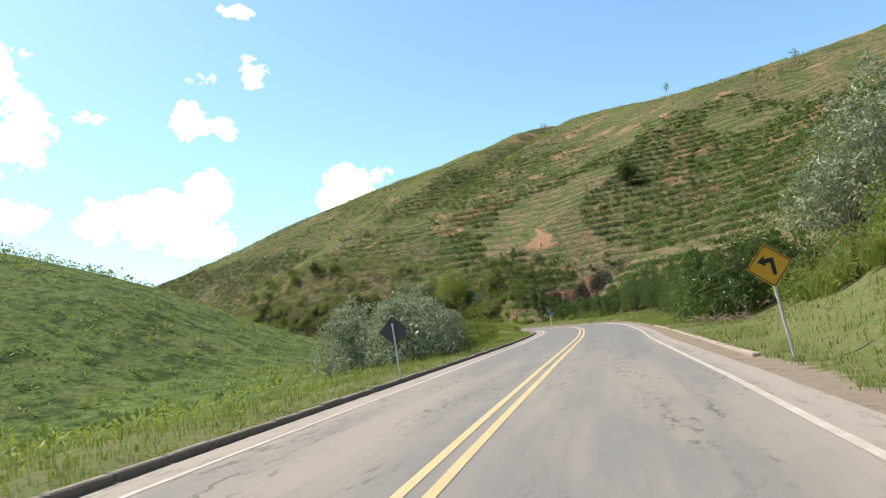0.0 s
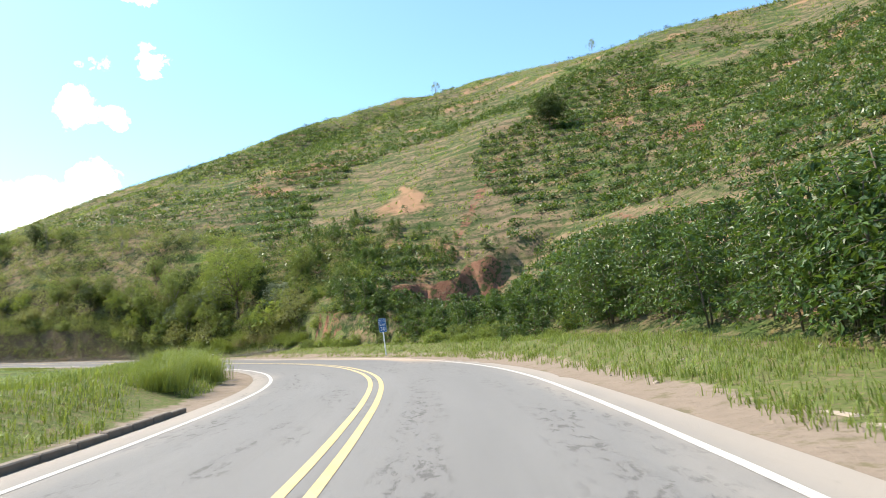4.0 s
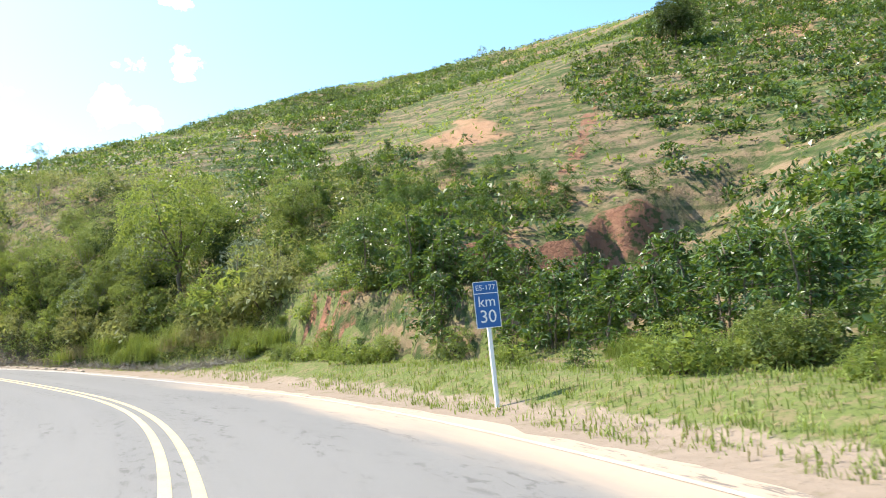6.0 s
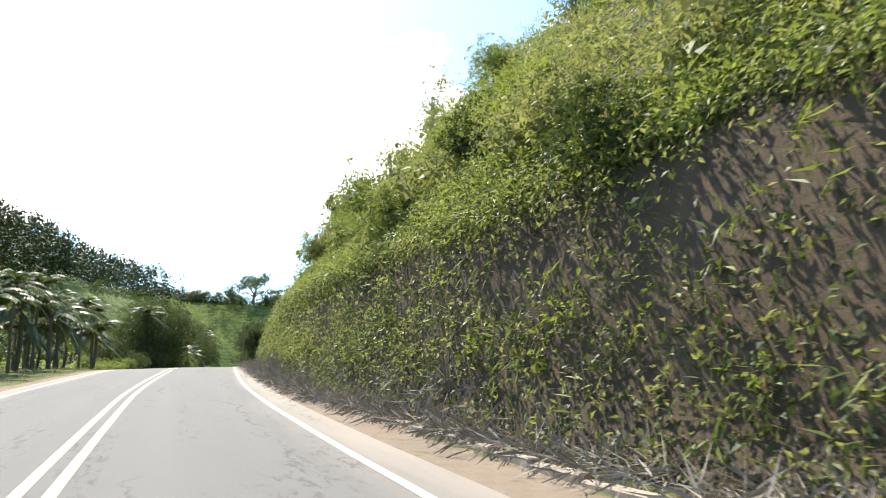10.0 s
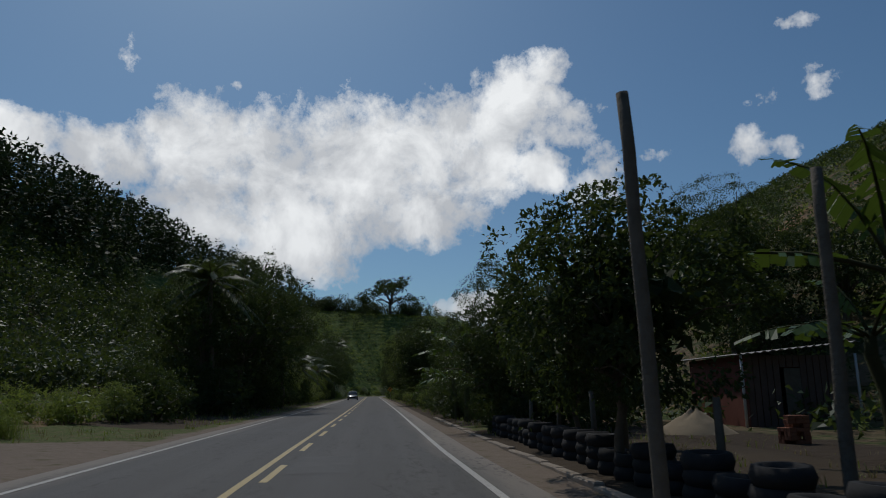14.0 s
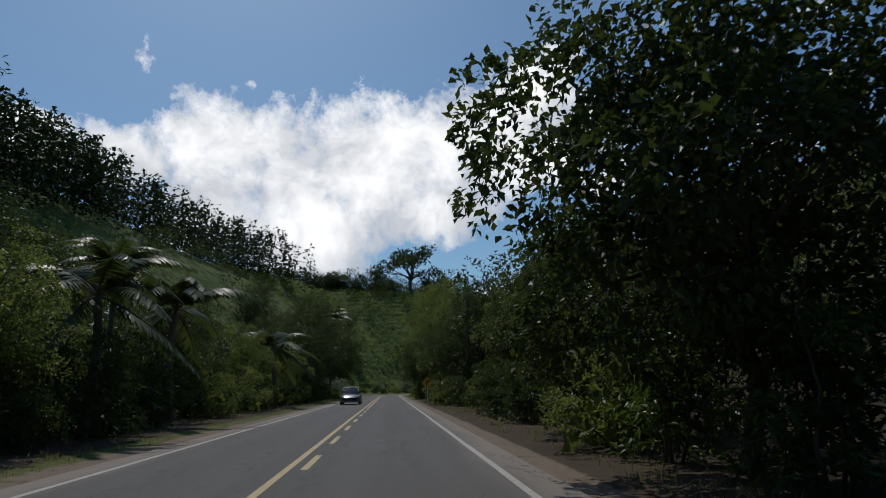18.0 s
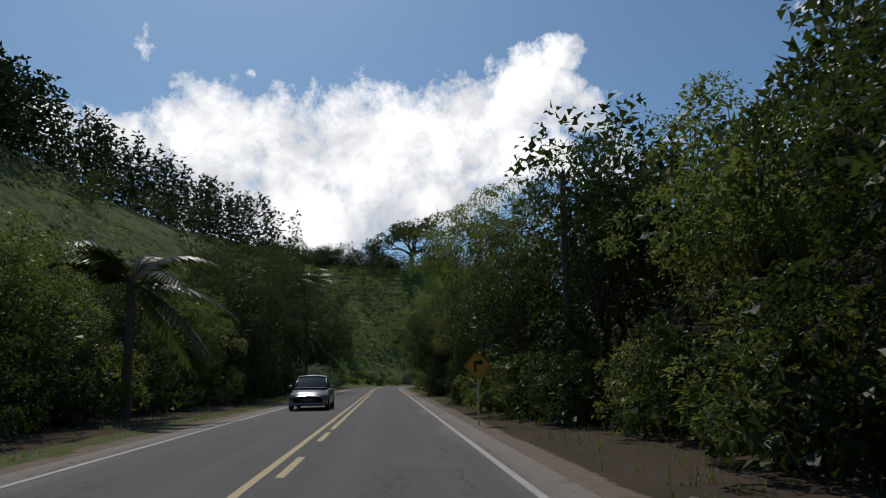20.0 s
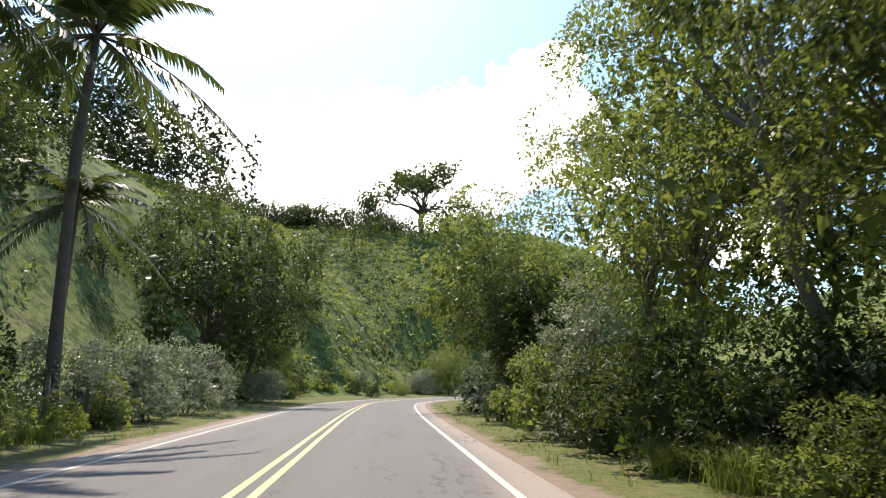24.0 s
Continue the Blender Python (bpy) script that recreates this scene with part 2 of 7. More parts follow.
def road_mat():
    k = Mat("asphalt", 0.8, 0.18)
    sep = k.nt.nodes.new("ShaderNodeSeparateXYZ")
    k.nt.links.new(k.coords("UV"), sep.inputs[0])
    d, s = sep.outputs[0], sep.outputs[1]
    grit = k.noise(160.0, 3.0, 0.6)
    stain = k.noise(1.0, 5.0, 0.6, k.uv(0.9, 0.10))
    streak = k.noise(1.0, 6.0, 0.6, k.uv(5.0, 0.12))
    c = k.mix(stain, (0.128, 0.124, 0.119), (0.20, 0.194, 0.184))
    # from the bend through the cutting the asphalt is darkened to offset bright exposure
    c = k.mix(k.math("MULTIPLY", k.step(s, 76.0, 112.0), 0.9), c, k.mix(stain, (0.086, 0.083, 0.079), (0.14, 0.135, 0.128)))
    # past the crest darker asphalt stands in for shade; the first stretch is dusty
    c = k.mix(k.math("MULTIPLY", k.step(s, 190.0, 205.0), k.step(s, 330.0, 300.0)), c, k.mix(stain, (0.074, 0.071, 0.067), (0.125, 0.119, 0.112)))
    c = k.mix(k.math("MULTIPLY", k.step(s, 40.0, 10.0), k.math("MULTIPLY", k.step(k.noise(1.0, 5.0, 0.65, k.uv(0.5, 0.06)), 0.36, 0.62), 0.5)), c, (0.38, 0.30, 0.225))
    c = k.mix(k.math("MULTIPLY", k.step(streak, 0.5, 0.8), 0.5), c, (0.13, 0.125, 0.118))
    # paler, dusted wheel paths and dusty margins
    fold = k.math("ABSOLUTE", k.math("SUBTRACT", k.math("ABSOLUTE", d), 1.7))
    wheel = k.step(k.math("ABSOLUTE", k.math("SUBTRACT", fold, 0.75)), 0.5, 0.0)
    c = k.mix(k.math("MULTIPLY", wheel, 0.25), c, (0.15, 0.143, 0.135))
    dust = k.step(k.math("ADD", k.math("ABSOLUTE", d), k.math("MULTIPLY_ADD", stain, 1.6, -0.8)), 2.7, 3.9)
    c = k.mix(k.math("MULTIPLY", dust, 0.7), c, (0.36, 0.30, 0.24))
    fan = k.math("MULTIPLY", k.math("MULTIPLY", k.step(s, 84.0, 92.0), k.step(s, 118.0, 108.0)), k.step(k.math("ADD", d, k.math("MULTIPLY_ADD", stain, 2.4, -1.2)), 2.0, 3.2))
    c = k.mix(k.math("MULTIPLY", fan, 0.85), c, (0.40, 0.29, 0.20))
    # broken, ravelled bands along the wheel paths and the joint, with short ragged cracks
    jag = k.noise(1.0, 7.0, 0.72, k.uv(7.0, 2.2), 0.5)
    lane = k.math("MULTIPLY", k.step(k.noise(1.0, 3.0, 0.6, k.uv(1.6, 0.05)), 0.44, 0.56), k.step(k.noise(1.0, 4.0, 0.6, k.uv(0.9, 0.22)), 0.42, 0.58))
    crack = k.math("MULTIPLY", k.step(jag, 0.52, 0.60), lane)
    c = k.mix(k.math("MULTIPLY", crack, 0.75), c, (0.06, 0.056, 0.052))
    for at, gate, w in ((2.55, 0.50, 0.035), (0.75, 0.54, 0.03), (-2.3, 0.52, 0.03), (1.7, 0.57, 0.02)):
        wob = k.math("MULTIPLY_ADD", k.noise(1.0 + at * 0.01, 6.0, 0.65, k.uv(0.25, 0.55)), 1.4, -0.7 + at)
        off = k.math("ABSOLUTE", k.math("SUBTRACT", d, wob))
        wide = k.math("MULTIPLY", k.step(k.noise(1.3 + at * 0.02, 5.0, 0.7, k.uv(3.0, 1.5)), 0.35, 0.75), w * 2.2)
        line = k.math("MULTIPLY", k.math("LESS_THAN", off, wide), k.step(k.noise(1.0 + at * 0.03, 3.0, 0.6, k.uv(0.3, 0.09)), gate, gate + 0.06))
        c = k.mix(k.math("MULTIPLY", line, 0.7), c, (0.05, 0.047, 0.043))
    c = k.mix(k.math("MULTIPLY", grit, 0.35), c, (0.30, 0.28, 0.26))
    k.colour(c)
    k.rough(k.math("MULTIPLY_ADD", stain, 0.2, 0.76))
    k.bump(k.math("SUBTRACT", grit, k.math("MULTIPLY", crack, 1.5)), 0.45, 0.012)
    return k.m


def paint_mat(name, a, b, wear):
    """Road paint, worn through to the asphalt and under dust on the first stretch and at the bend."""
    k = Mat(name, 0.65, 0.3)
    sep = k.nt.nodes.new("ShaderNodeSeparateXYZ")
    k.nt.links.new(k.coords("UV"), sep.inputs[0])
    d, s = sep.outputs[0], sep.outputs[1]
    c = k.mix(k.step(k.noise(26.0, 5.0, 0.65), wear, wear + 0.2), k.mix(k.noise(1.5), a, b), (0.16, 0.15, 0.135))
    edge = k.step(k.math("ABSOLUTE", d), 1.0, 2.0)
    first = k.math("MULTIPLY", k.step(s, 62.0, 40.0), k.math("MULTIPLY_ADD", edge, 0.35, 0.3))
    bend = k.math("MULTIPLY", k.math("MULTIPLY", k.step(s, 86.0, 92.0), k.step(s, 116.0, 108.0)), k.math("MULTIPLY", k.step(d, 1.0, 2.0), 0.8))
    dust = k.math("MULTIPLY", k.math("MAXIMUM", first, bend), k.step(k.noise(2.2, 5.0, 0.65), 0.25, 0.6))
    k.colour(k.mix(dust, c, (0.36, 0.28, 0.205)))
    k.bump(k.noise(120.0, 2.0), 0.2, 0.004)
    return k.m


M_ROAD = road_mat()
M_YELLOW = paint_mat("yellow_paint", (0.52, 0.37, 0.14), (0.56, 0.45, 0.25), 0.52)
M_WHITE = paint_mat("white_paint", (0.40, 0.37, 0.33), (0.56, 0.53, 0.48), 0.52)


def ground_mat():
    k = Mat("hill_ground", 0.95, 0.1)
    co = k.coords()
    big = k.noise(0.018, 5.0, 0.6)
    mid = k.noise(0.11, 6.0, 0.62)
    fine = k.noise(1.4, 6.0, 0.7)
    grass = k.mix(k.step(mid, 0.38, 0.66), (0.050, 0.074, 0.022), (0.105, 0.115, 0.042))
    grass = k.mix(k.step(big, 0.45, 0.62), grass, k.mix(fine, (0.105, 0.155, 0.028), (0.068, 0.108, 0.022)))
    dry = k.mix(fine, (0.105, 0.080, 0.050), (0.21, 0.152, 0.095))
    lush = k.attr("lush")
    grass = k.mix(lush, grass, k.mix(k.step(k.math("ADD", k.math("MULTIPLY", mid, 0.5), k.math("MULTIPLY", fine, 0.5)), 0.38, 0.62), (0.07, 0.11, 0.028), (0.15, 0.19, 0.055)))
    grass = k.mix(k.math("MULTIPLY", lush, k.step(k.noise(0.45, 5.0, 0.65), 0.48, 0.62)), grass, (0.045, 0.078, 0.018))
    c = k.mix(k.step(k.math("ADD", k.math("MULTIPLY", mid, 0.6), k.math("MULTIPLY", k.math("SUBTRACT", fine, k.math("MULTIPLY", lush, 0.3)), 0.4)), 0.42, 0.58), grass, dry)
    # contour terraces of the plantation
    sep = k.nt.nodes.new("ShaderNodeSeparateXYZ")
    k.nt.links.new(co, sep.inputs[0])
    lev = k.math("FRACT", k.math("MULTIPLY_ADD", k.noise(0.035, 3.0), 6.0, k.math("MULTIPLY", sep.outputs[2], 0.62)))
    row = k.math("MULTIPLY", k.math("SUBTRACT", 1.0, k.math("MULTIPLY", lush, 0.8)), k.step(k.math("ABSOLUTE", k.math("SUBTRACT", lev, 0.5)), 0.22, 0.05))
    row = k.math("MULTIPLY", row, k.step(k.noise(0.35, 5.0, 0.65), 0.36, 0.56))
    # dark green shading line painted along one edge of each terrace
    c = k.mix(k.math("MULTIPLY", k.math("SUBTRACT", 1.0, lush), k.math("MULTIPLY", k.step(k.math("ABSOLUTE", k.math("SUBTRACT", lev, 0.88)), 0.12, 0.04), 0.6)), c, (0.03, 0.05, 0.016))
    c = k.mix(k.math("MULTIPLY", row, 0.7), c, k.mix(fine, (0.17, 0.12, 0.07), (0.27, 0.18, 0.11)))
    soil = k.mix(k.noise(0.7, 7.0, 0.7), (0.11, 0.052, 0.033), (0.27, 0.135, 0.085))
    bare = k.step(k.math("ADD", k.attr("soil"), k.math("MULTIPLY_ADD", k.noise(0.5, 6.0, 0.65), 1.0, -0.5)), 0.42, 0.58)
    c = k.mix(bare, c, soil)
    tuft = k.math("MULTIPLY", k.math("SUBTRACT", 1.0, k.math("MULTIPLY", lush, 0.35)), k.step(k.math("ADD", k.math("MULTIPLY", k.noise(0.9, 4.0, 0.6), 0.5), k.math("MULTIPLY", k.noise(2.6, 3.0, 0.6), 0.5)), 0.5, 0.57))
    c = k.mix(k.math("MULTIPLY", tuft, 0.8), c, k.mix(k.noise(0.3), (0.022, 0.042, 0.012), (0.045, 0.075, 0.02)))
    pale = k.step(k.noise(1.7, 5.0, 0.65, None, 0.4), 0.6, 0.68)
    c = k.mix(k.math("MULTIPLY", pale, k.math("SUBTRACT", 0.6, k.math("MULTIPLY", lush, 0.4))), c, (0.22, 0.175, 0.10))
    spots = k.math("MULTIPLY", k.math("SUBTRACT", 1.0, lush), k.step(k.noise(0.075, 6.0, 0.62, None, 0.6), 0.57, 0.66), k.step(big, 0.4, 0.55))
    c = k.mix(spots, c, (0.29, 0.17, 0.10))
    # dark bare earth; along the straight it also paints in the trees' shade
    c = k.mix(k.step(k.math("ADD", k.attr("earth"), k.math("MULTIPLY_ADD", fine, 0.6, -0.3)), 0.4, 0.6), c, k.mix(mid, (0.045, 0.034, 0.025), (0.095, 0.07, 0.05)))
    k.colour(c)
    k.bump(k.math("ADD", fine, k.math("MULTIPLY", mid, 2.0)), 0.9, 0.25)
    return k.m


def verge_mat():
    k = Mat("verge_ground", 0.95, 0.1)
    fine = k.noise(3.5, 7.0, 0.7)
    mid = k.noise(0.6, 5.0, 0.6)
    dirt = k.mix(fine, (0.165, 0.125, 0.095), (0.285, 0.225, 0.172))
    dirt = k.mix(k.math("MULTIPLY", k.step(k.noise(14.0, 4.0), 0.55, 0.68), 0.5), dirt, (0.14, 0.108, 0.08))
    dirt = k.mix(k.step(k.noise(1.7, 6.0, 0.7), 0.54, 0.66), dirt, (0.15, 0.125, 0.075))
    grass = k.mix(mid, (0.075, 0.100, 0.028), (0.135, 0.15, 0.05))
    grass = k.mix(k.step(fine, 0.46, 0.62), grass, (0.16, 0.13, 0.07))
    grass = k.mix(k.step(k.noise(9.0, 5.0, 0.7), 0.5, 0.66), grass, (0.05, 0.065, 0.02))
    f = k.step(k.math("ADD", k.attr("dirt"), k.math("MULTIPLY_ADD", mid, 0.9, k.math("MULTIPLY_ADD", fine, 0.7, -0.8))), 0.4, 0.62)
    c = k.mix(f, grass, dirt)
    # dark soil whose tone also stands in for shade under growth and trees
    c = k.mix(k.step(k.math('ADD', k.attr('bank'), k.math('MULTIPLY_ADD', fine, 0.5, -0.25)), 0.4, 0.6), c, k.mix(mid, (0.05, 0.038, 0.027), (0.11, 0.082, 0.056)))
    k.colour(c)
    k.bump(fine, 0.8, 0.06)
    return k.m


M_GROUND = ground_mat()
M_VERGE = verge_mat()


def plain(name, a, b, scale=8.0, rough=0.6, spec=0.4, metal=0.0, bump=0.15):
    k = Mat(name, rough, spec)
    k.colour(k.mix(k.noise(scale, 5.0, 0.65), a, b))
    k.b.inputs["Metallic"].default_value = metal
    if bump:
        k.bump(k.noise(scale * 6, 4.0), bump, 0.01)
    return k.m


M_KERB = plain("kerb_concrete", (0.13, 0.11, 0.09), (0.30, 0.25, 0.20), 3.0, 0.9, 0.1, bump=0.6)
M_KERB_PALE = plain("kerb_dusty", (0.26, 0.21, 0.16), (0.42, 0.35, 0.28), 3.0, 0.9, 0.1, bump=0.6)

# ---- plan: the road's centre line, stations along it, and the lie of the land ----
CENTRE = [(-29.2, -119.0), (-20.6, -81.0), (-11.8, -42.0), (-6.0, -18.0), (-1.6, 0.2), (-0.3, 5.8), (3.2, 20.3), (6.8, 35.0), (8.4, 42.0), (11.6, 57.5), (13.2, 68.0),
          (14.0, 77.0), (13.7, 84.0), (12.6, 91.0), (10.6, 98.2), (7.9, 104.8), (5.2, 109.4), (1.5, 114.9), (-3.6, 121.5), (-8.7, 126.4),
          (-14.6, 131.0), (-20.4, 135.0), (-27.6, 139.8), (-39.4, 148.0), (-59.7, 163.6), (-72.6, 174.0), (-106.0, 201.6), (-137.2, 227.2),
          (-175.9, 258.9), (-205.0, 282.8), (-218.0, 295.5), (-226.0, 310.0), (-229.0, 326.0), (-227.0, 343.0), (-220.0, 360.0), (-205.0, 384.0), (-180.0, 412.0)]


def resample(points, step=1.0):
    p = np.array(points, float)
    ext = np.vstack([2 * p[0] - p[1], p, 2 * p[-1] - p[-2]])
    fine = []
    for i in range(1, len(ext) - 2):
        a, b, c, e = ext[i - 1:i + 3]
        t = np.linspace(0, 1, 40, endpoint=False)[:, None]
        fine.append(0.5 * (2 * b + (c - a) * t + (2 * a - 5 * b + 4 * c - e) * t ** 2 + (3 * b - a - 3 * c + e) * t ** 3))
    q = np.vstack(fine + [p[-1:]])
    ln = np.r_[0, np.cumsum(np.linalg.norm(np.diff(q, axis=0), axis=1))]
    u = np.arange(0, ln[-1], step)
    q = np.stack([np.interp(u, ln, q[:, 0]), np.interp(u, ln, q[:, 1])], 1)
    k = np.ones(9) / 9
    pad = np.vstack([q[0] + (q[0] - q[1]) * np.arange(4, 0, -1)[:, None], q, q[-1] + (q[-1] - q[-2]) * np.arange(1, 5)[:, None]])
    return np.stack([np.convolve(pad[:, 0], k, "valid"), np.convolve(pad[:, 1], k, "valid")], 1)


LINE = resample(CENTRE)
TAN = np.gradient(LINE, axis=0)
TAN /= np.linalg.norm(TAN, axis=1)[:, None]
RIGHT = np.stack([TAN[:, 1], -TAN[:, 0]], 1)
STAT = np.r_[0, np.cumsum(np.linalg.norm(np.diff(LINE, axis=0), axis=1))]
STAT -= STAT[np.argmin(np.hypot(LINE[:, 0] + 1.7, LINE[:, 1] - 0.4))]
S0, S1 = STAT[0], STAT[-1]
_g = np.interp(STAT, [100, 130, 150, 165, 185, 198, 500], [0, 0.033, 0.035, 0.045, 0.045, 0, 0])
ROAD_Z = np.r_[0, np.cumsum(0.5 * (_g[1:] + _g[:-1]) * np.diff(STAT))]


def road_z(s):
    return np.interp(s, STAT, ROAD_Z)


def plan_xy(s, d):
    """The place d metres to the right of the centre line at station s."""
    x, y = np.interp(s, STAT, LINE[:, 0]), np.interp(s, STAT, LINE[:, 1])
    rx, ry = np.interp(s, STAT, RIGHT[:, 0]), np.interp(s, STAT, RIGHT[:, 1])
    return x + d * rx, y + d * ry


def station(x, y):
    """Station and offset of the nearest point of the centre line."""
    x, y = np.atleast_1d(x).astype(float), np.atleast_1d(y).astype(float)
    s, d = np.empty_like(x), np.empty_like(x)
    for i in range(0, len(x), 20000):
        dx, dy = x[i:i + 20000, None] - LINE[None, :, 0], y[i:i + 20000, None] - LINE[None, :, 1]
        j = np.argmin(dx * dx + dy * dy, axis=1)
        k = np.arange(len(j))
        gx, gy = dx[k, j], dy[k, j]
        s[i:i + 20000] = STAT[j] + gx * TAN[j, 0] + gy * TAN[j, 1]
        side = gx * RIGHT[j, 0] + gy * RIGHT[j, 1]
        d[i:i + 20000] = np.sign(side) * np.hypot(gx, gy)
    return s, d


_lat = np.random.RandomState(7).rand(256, 256)


def vnoise(x, y):
    xi, yi = np.floor(x).astype(int), np.floor(y).astype(int)
    fx, fy = x - xi, y - yi
    fx, fy = fx * fx * (3 - 2 * fx), fy * fy * (3 - 2 * fy)
    a, b = _lat[xi % 256, yi % 256], _lat[(xi + 1) % 256, yi % 256]
    c, e = _lat[xi % 256, (yi + 1) % 256], _lat[(xi + 1) % 256, (yi + 1) % 256]
    return (a * (1 - fx) + b * fx) * (1 - fy) + (c * (1 - fx) + e * fx) * fy


def fbm(x, y, scale, octaves=4):
    t, amp, tot = 0, 1.0, 0
    for o in range(octaves):
        t = t + amp * vnoise(x / scale * 2 ** o + 17 * o, y / scale * 2 ** o + 5 * o)
        tot += amp
        amp *= 0.5
    return t / tot - 0.5


def sstep(v, lo, hi):
    t = np.clip((v - lo) / (hi - lo), 0, 1)
    return t * t * (3 - 2 * t)


# right-hand side by station: where the slope begins, its first grade and height, then the grade of the hill above
RS = [-120, 0, 20, 40, 75, 95, 108, 116, 124, 165, 178, 190, 197, 204, 222, 240, 300, 345, 400, 470]
R_TOE = [5.2, 5.2, 6.0, 9, 10.5, 9, 8.5, 8.0, 7.2, 5.2, 5.0, 5.0, 5.6, 16, 19, 15, 8, 8, 10, 10]
R_K1 = [0.5, 0.5, 0.5, 0.42, 0.42, 0.28, 0.3, 0.7, 1.1, 1.1, 1.15, 1.15, 1.1, 0.75, 0.72, 0.72, 0.66, 0.55, 0.3, 0.3]
R_H1 = [4, 4, 4, 5, 5, 2.6, 3.0, 6, 9.5, 14.5, 14.5, 13, 11, 8, 8, 8, 8, 6, 4, 4]
R_K2 = [0.55, 0.55, 0.55, 0.54, 0.517, 0.551, 0.572, 0.568, 0.587, 0.433, 0.474, 0.487, 0.521, 0.608, 0.624, 0.602, 0.598, 0.70, 0.25, 0.2]
R_TOP = [80, 85, 90, 88, 81.1, 79.1, 77.9, 76.7, 71.4, 93.2, 86.1, 76.6, 74.1, 73.6, 72.4, 71.6, 47, 36, 18, 15]


def scarp_a(x, y):
    """The torn red bank above the coffee bench: how far a point lies below its lip, and how high the bank is there."""
    lip = 117.3 + 0.25 * (x - 20) + 1.6 * fbm(x, x * 0 + 3, 3.0) + 1.0 * fbm(x, x * 0 + 9, 1.1)
    return lip - y, 2.7 * sstep(x, 17.2, 19.0) * (1 - 0.75 * sstep(x, 26, 37))


def land(x, y, s, d):
    h = road_z(s).astype(float)
    r = np.maximum(d, 0)
    toe, k1, h1, k2, top = (np.interp(s, RS, v) for v in (R_TOE, R_K1, R_H1, R_K2, R_TOP))
    u = np.maximum(r - toe, 0)
    up = np.where(k1 * u < h1, k1 * u, h1 + k2 * (u - h1 / k1))
    below, tall = scarp_a(x, y)
    up = up - tall * sstep(below, 0, 1.0) * sstep(below, 11, 3) * (d > 10)
    up = up + 0.6 * sstep(s, 62, 82) * sstep(s, 126, 114) * sstep(r, 5.2, 7.6)
    on2 = sstep(s, 104, 106.5) * sstep(s, 121, 116)
    step2 = 8.9 + 1.5 * fbm(x, y, 3.0)
    up = up + on2 * 1.9 * sstep(r, step2, step2 + 0.8) * sstep(r, 21, 13)
    w = 9.0
    up = np.where(up > 8, -w * np.log(np.exp(-np.minimum(up, 400) / w) + np.exp(-top / w)), up)
    wall = np.interp(s, [128, 138, 146, 185, 198], [0, 0.8, 2.2, 1.8, 0])
    face = np.maximum(r - toe + 0.2 + 0.5 * fbm(x, y, 5), 0)
    up = up + np.minimum(3.2 * face, wall) + np.minimum(4.0 * np.maximum(face - 0.5, 0), 0.3 * wall) * sstep(r, 17, 9)
    up = up + sstep(u, 5, 40) * (3.5 * fbm(x, y, 60) + 2.0 * fbm(x + 40, y, 14)) + sstep(u, 0.5, 3) * 0.7 * fbm(x, y, 3.5)
    # left-hand side: the near strip
    q = np.maximum(-d, 0)
    drop = np.interp(s, [-120, 60, 75, 120, 150, 470], [-0.10, -0.10, 0.0, 0.02, 0.05, 0.03])
    left = drop * np.clip(q - 5.5, 0, 22) + sstep(q, 6, 12) * 0.8 * fbm(x, y, 9)
    mound = 0.7 * sstep(s, 62, 72) * sstep(s, 112, 96) * sstep(q, 4.6, 8) * sstep(q, 22, 13)
    left = left + mound
    # the hills on that side, as ridges: both ends, heights there, half width
    far = np.abs(d)
    hills = np.zeros_like(h)
    for (ax, ay, ah), (bx, by, bh), wd in (((-46, 64, 14.5), (-20, 58, 2.0), 27), ((-46, 64, 14.5), (-110, 50, 26), 44), ((-110, 50, 26), (-150, 20, 26), 48), ((-225, 165, 45), (-285, 262, 39), 92), ((-285, 262, 39), (-318, 335, 36), 80),
                                           ((-318, 335, 36), (-268, 368, 31), 72), ((-268, 368, 31), (-246, 396, 17), 56), ((-246, 396, 17), (-215, 450, 8), 50), ((-420, 150, 40), (-440, 420, 36), 120),
                                           ((-150, 20, 26), (-225, 165, 40), 70)):
        vx, vy = bx - ax, by - ay
        t = np.clip(((x - ax) * vx + (y - ay) * vy) / (vx * vx + vy * vy), 0, 1)
        dist = np.hypot(x - ax - t * vx, y - ay - t * vy)
        e = (ah + (bh - ah) * t) * (0.5 + 0.5 * np.cos(np.pi * np.clip(dist / wd, 0, 1)))
        hills = np.maximum(hills, e)
    hills = hills * sstep(far, 8, 26) + sstep(far, 20, 60) * 5 * fbm(x + 100, y, 45)
    left = left + hills
    cx, cy = x + 90, y - 180
    rim = sstep(np.hypot(cx, cy), 260, 620) * (30 + 60 * fbm(x, y, 160, 3))
    side = np.where(d >= 0, np.maximum(up, hills * (s > 346)), left)
    return h + side + rim


def spot(s, d):
    """A point on the ground at station s and offset d."""
    x, y = plan_xy(np.array([float(s)]), np.array([float(d)]))
    ss, dd = station(x, y)
    return float(x[0]), float(y[0]), float(land(x, y, ss, dd)[0])


def spots(s, d):
    x, y = plan_xy(s, d)
    ss, dd = station(x, y)
    return x, y, land(x, y, ss, dd)


def bearing(s):
    """Degrees by which the road at s runs to the left of +y."""
    i = int(np.argmin(np.abs(STAT - s)))
    return math.degrees(math.atan2(-TAN[i, 0], TAN[i, 1]))


# ---- mesh helpers ----


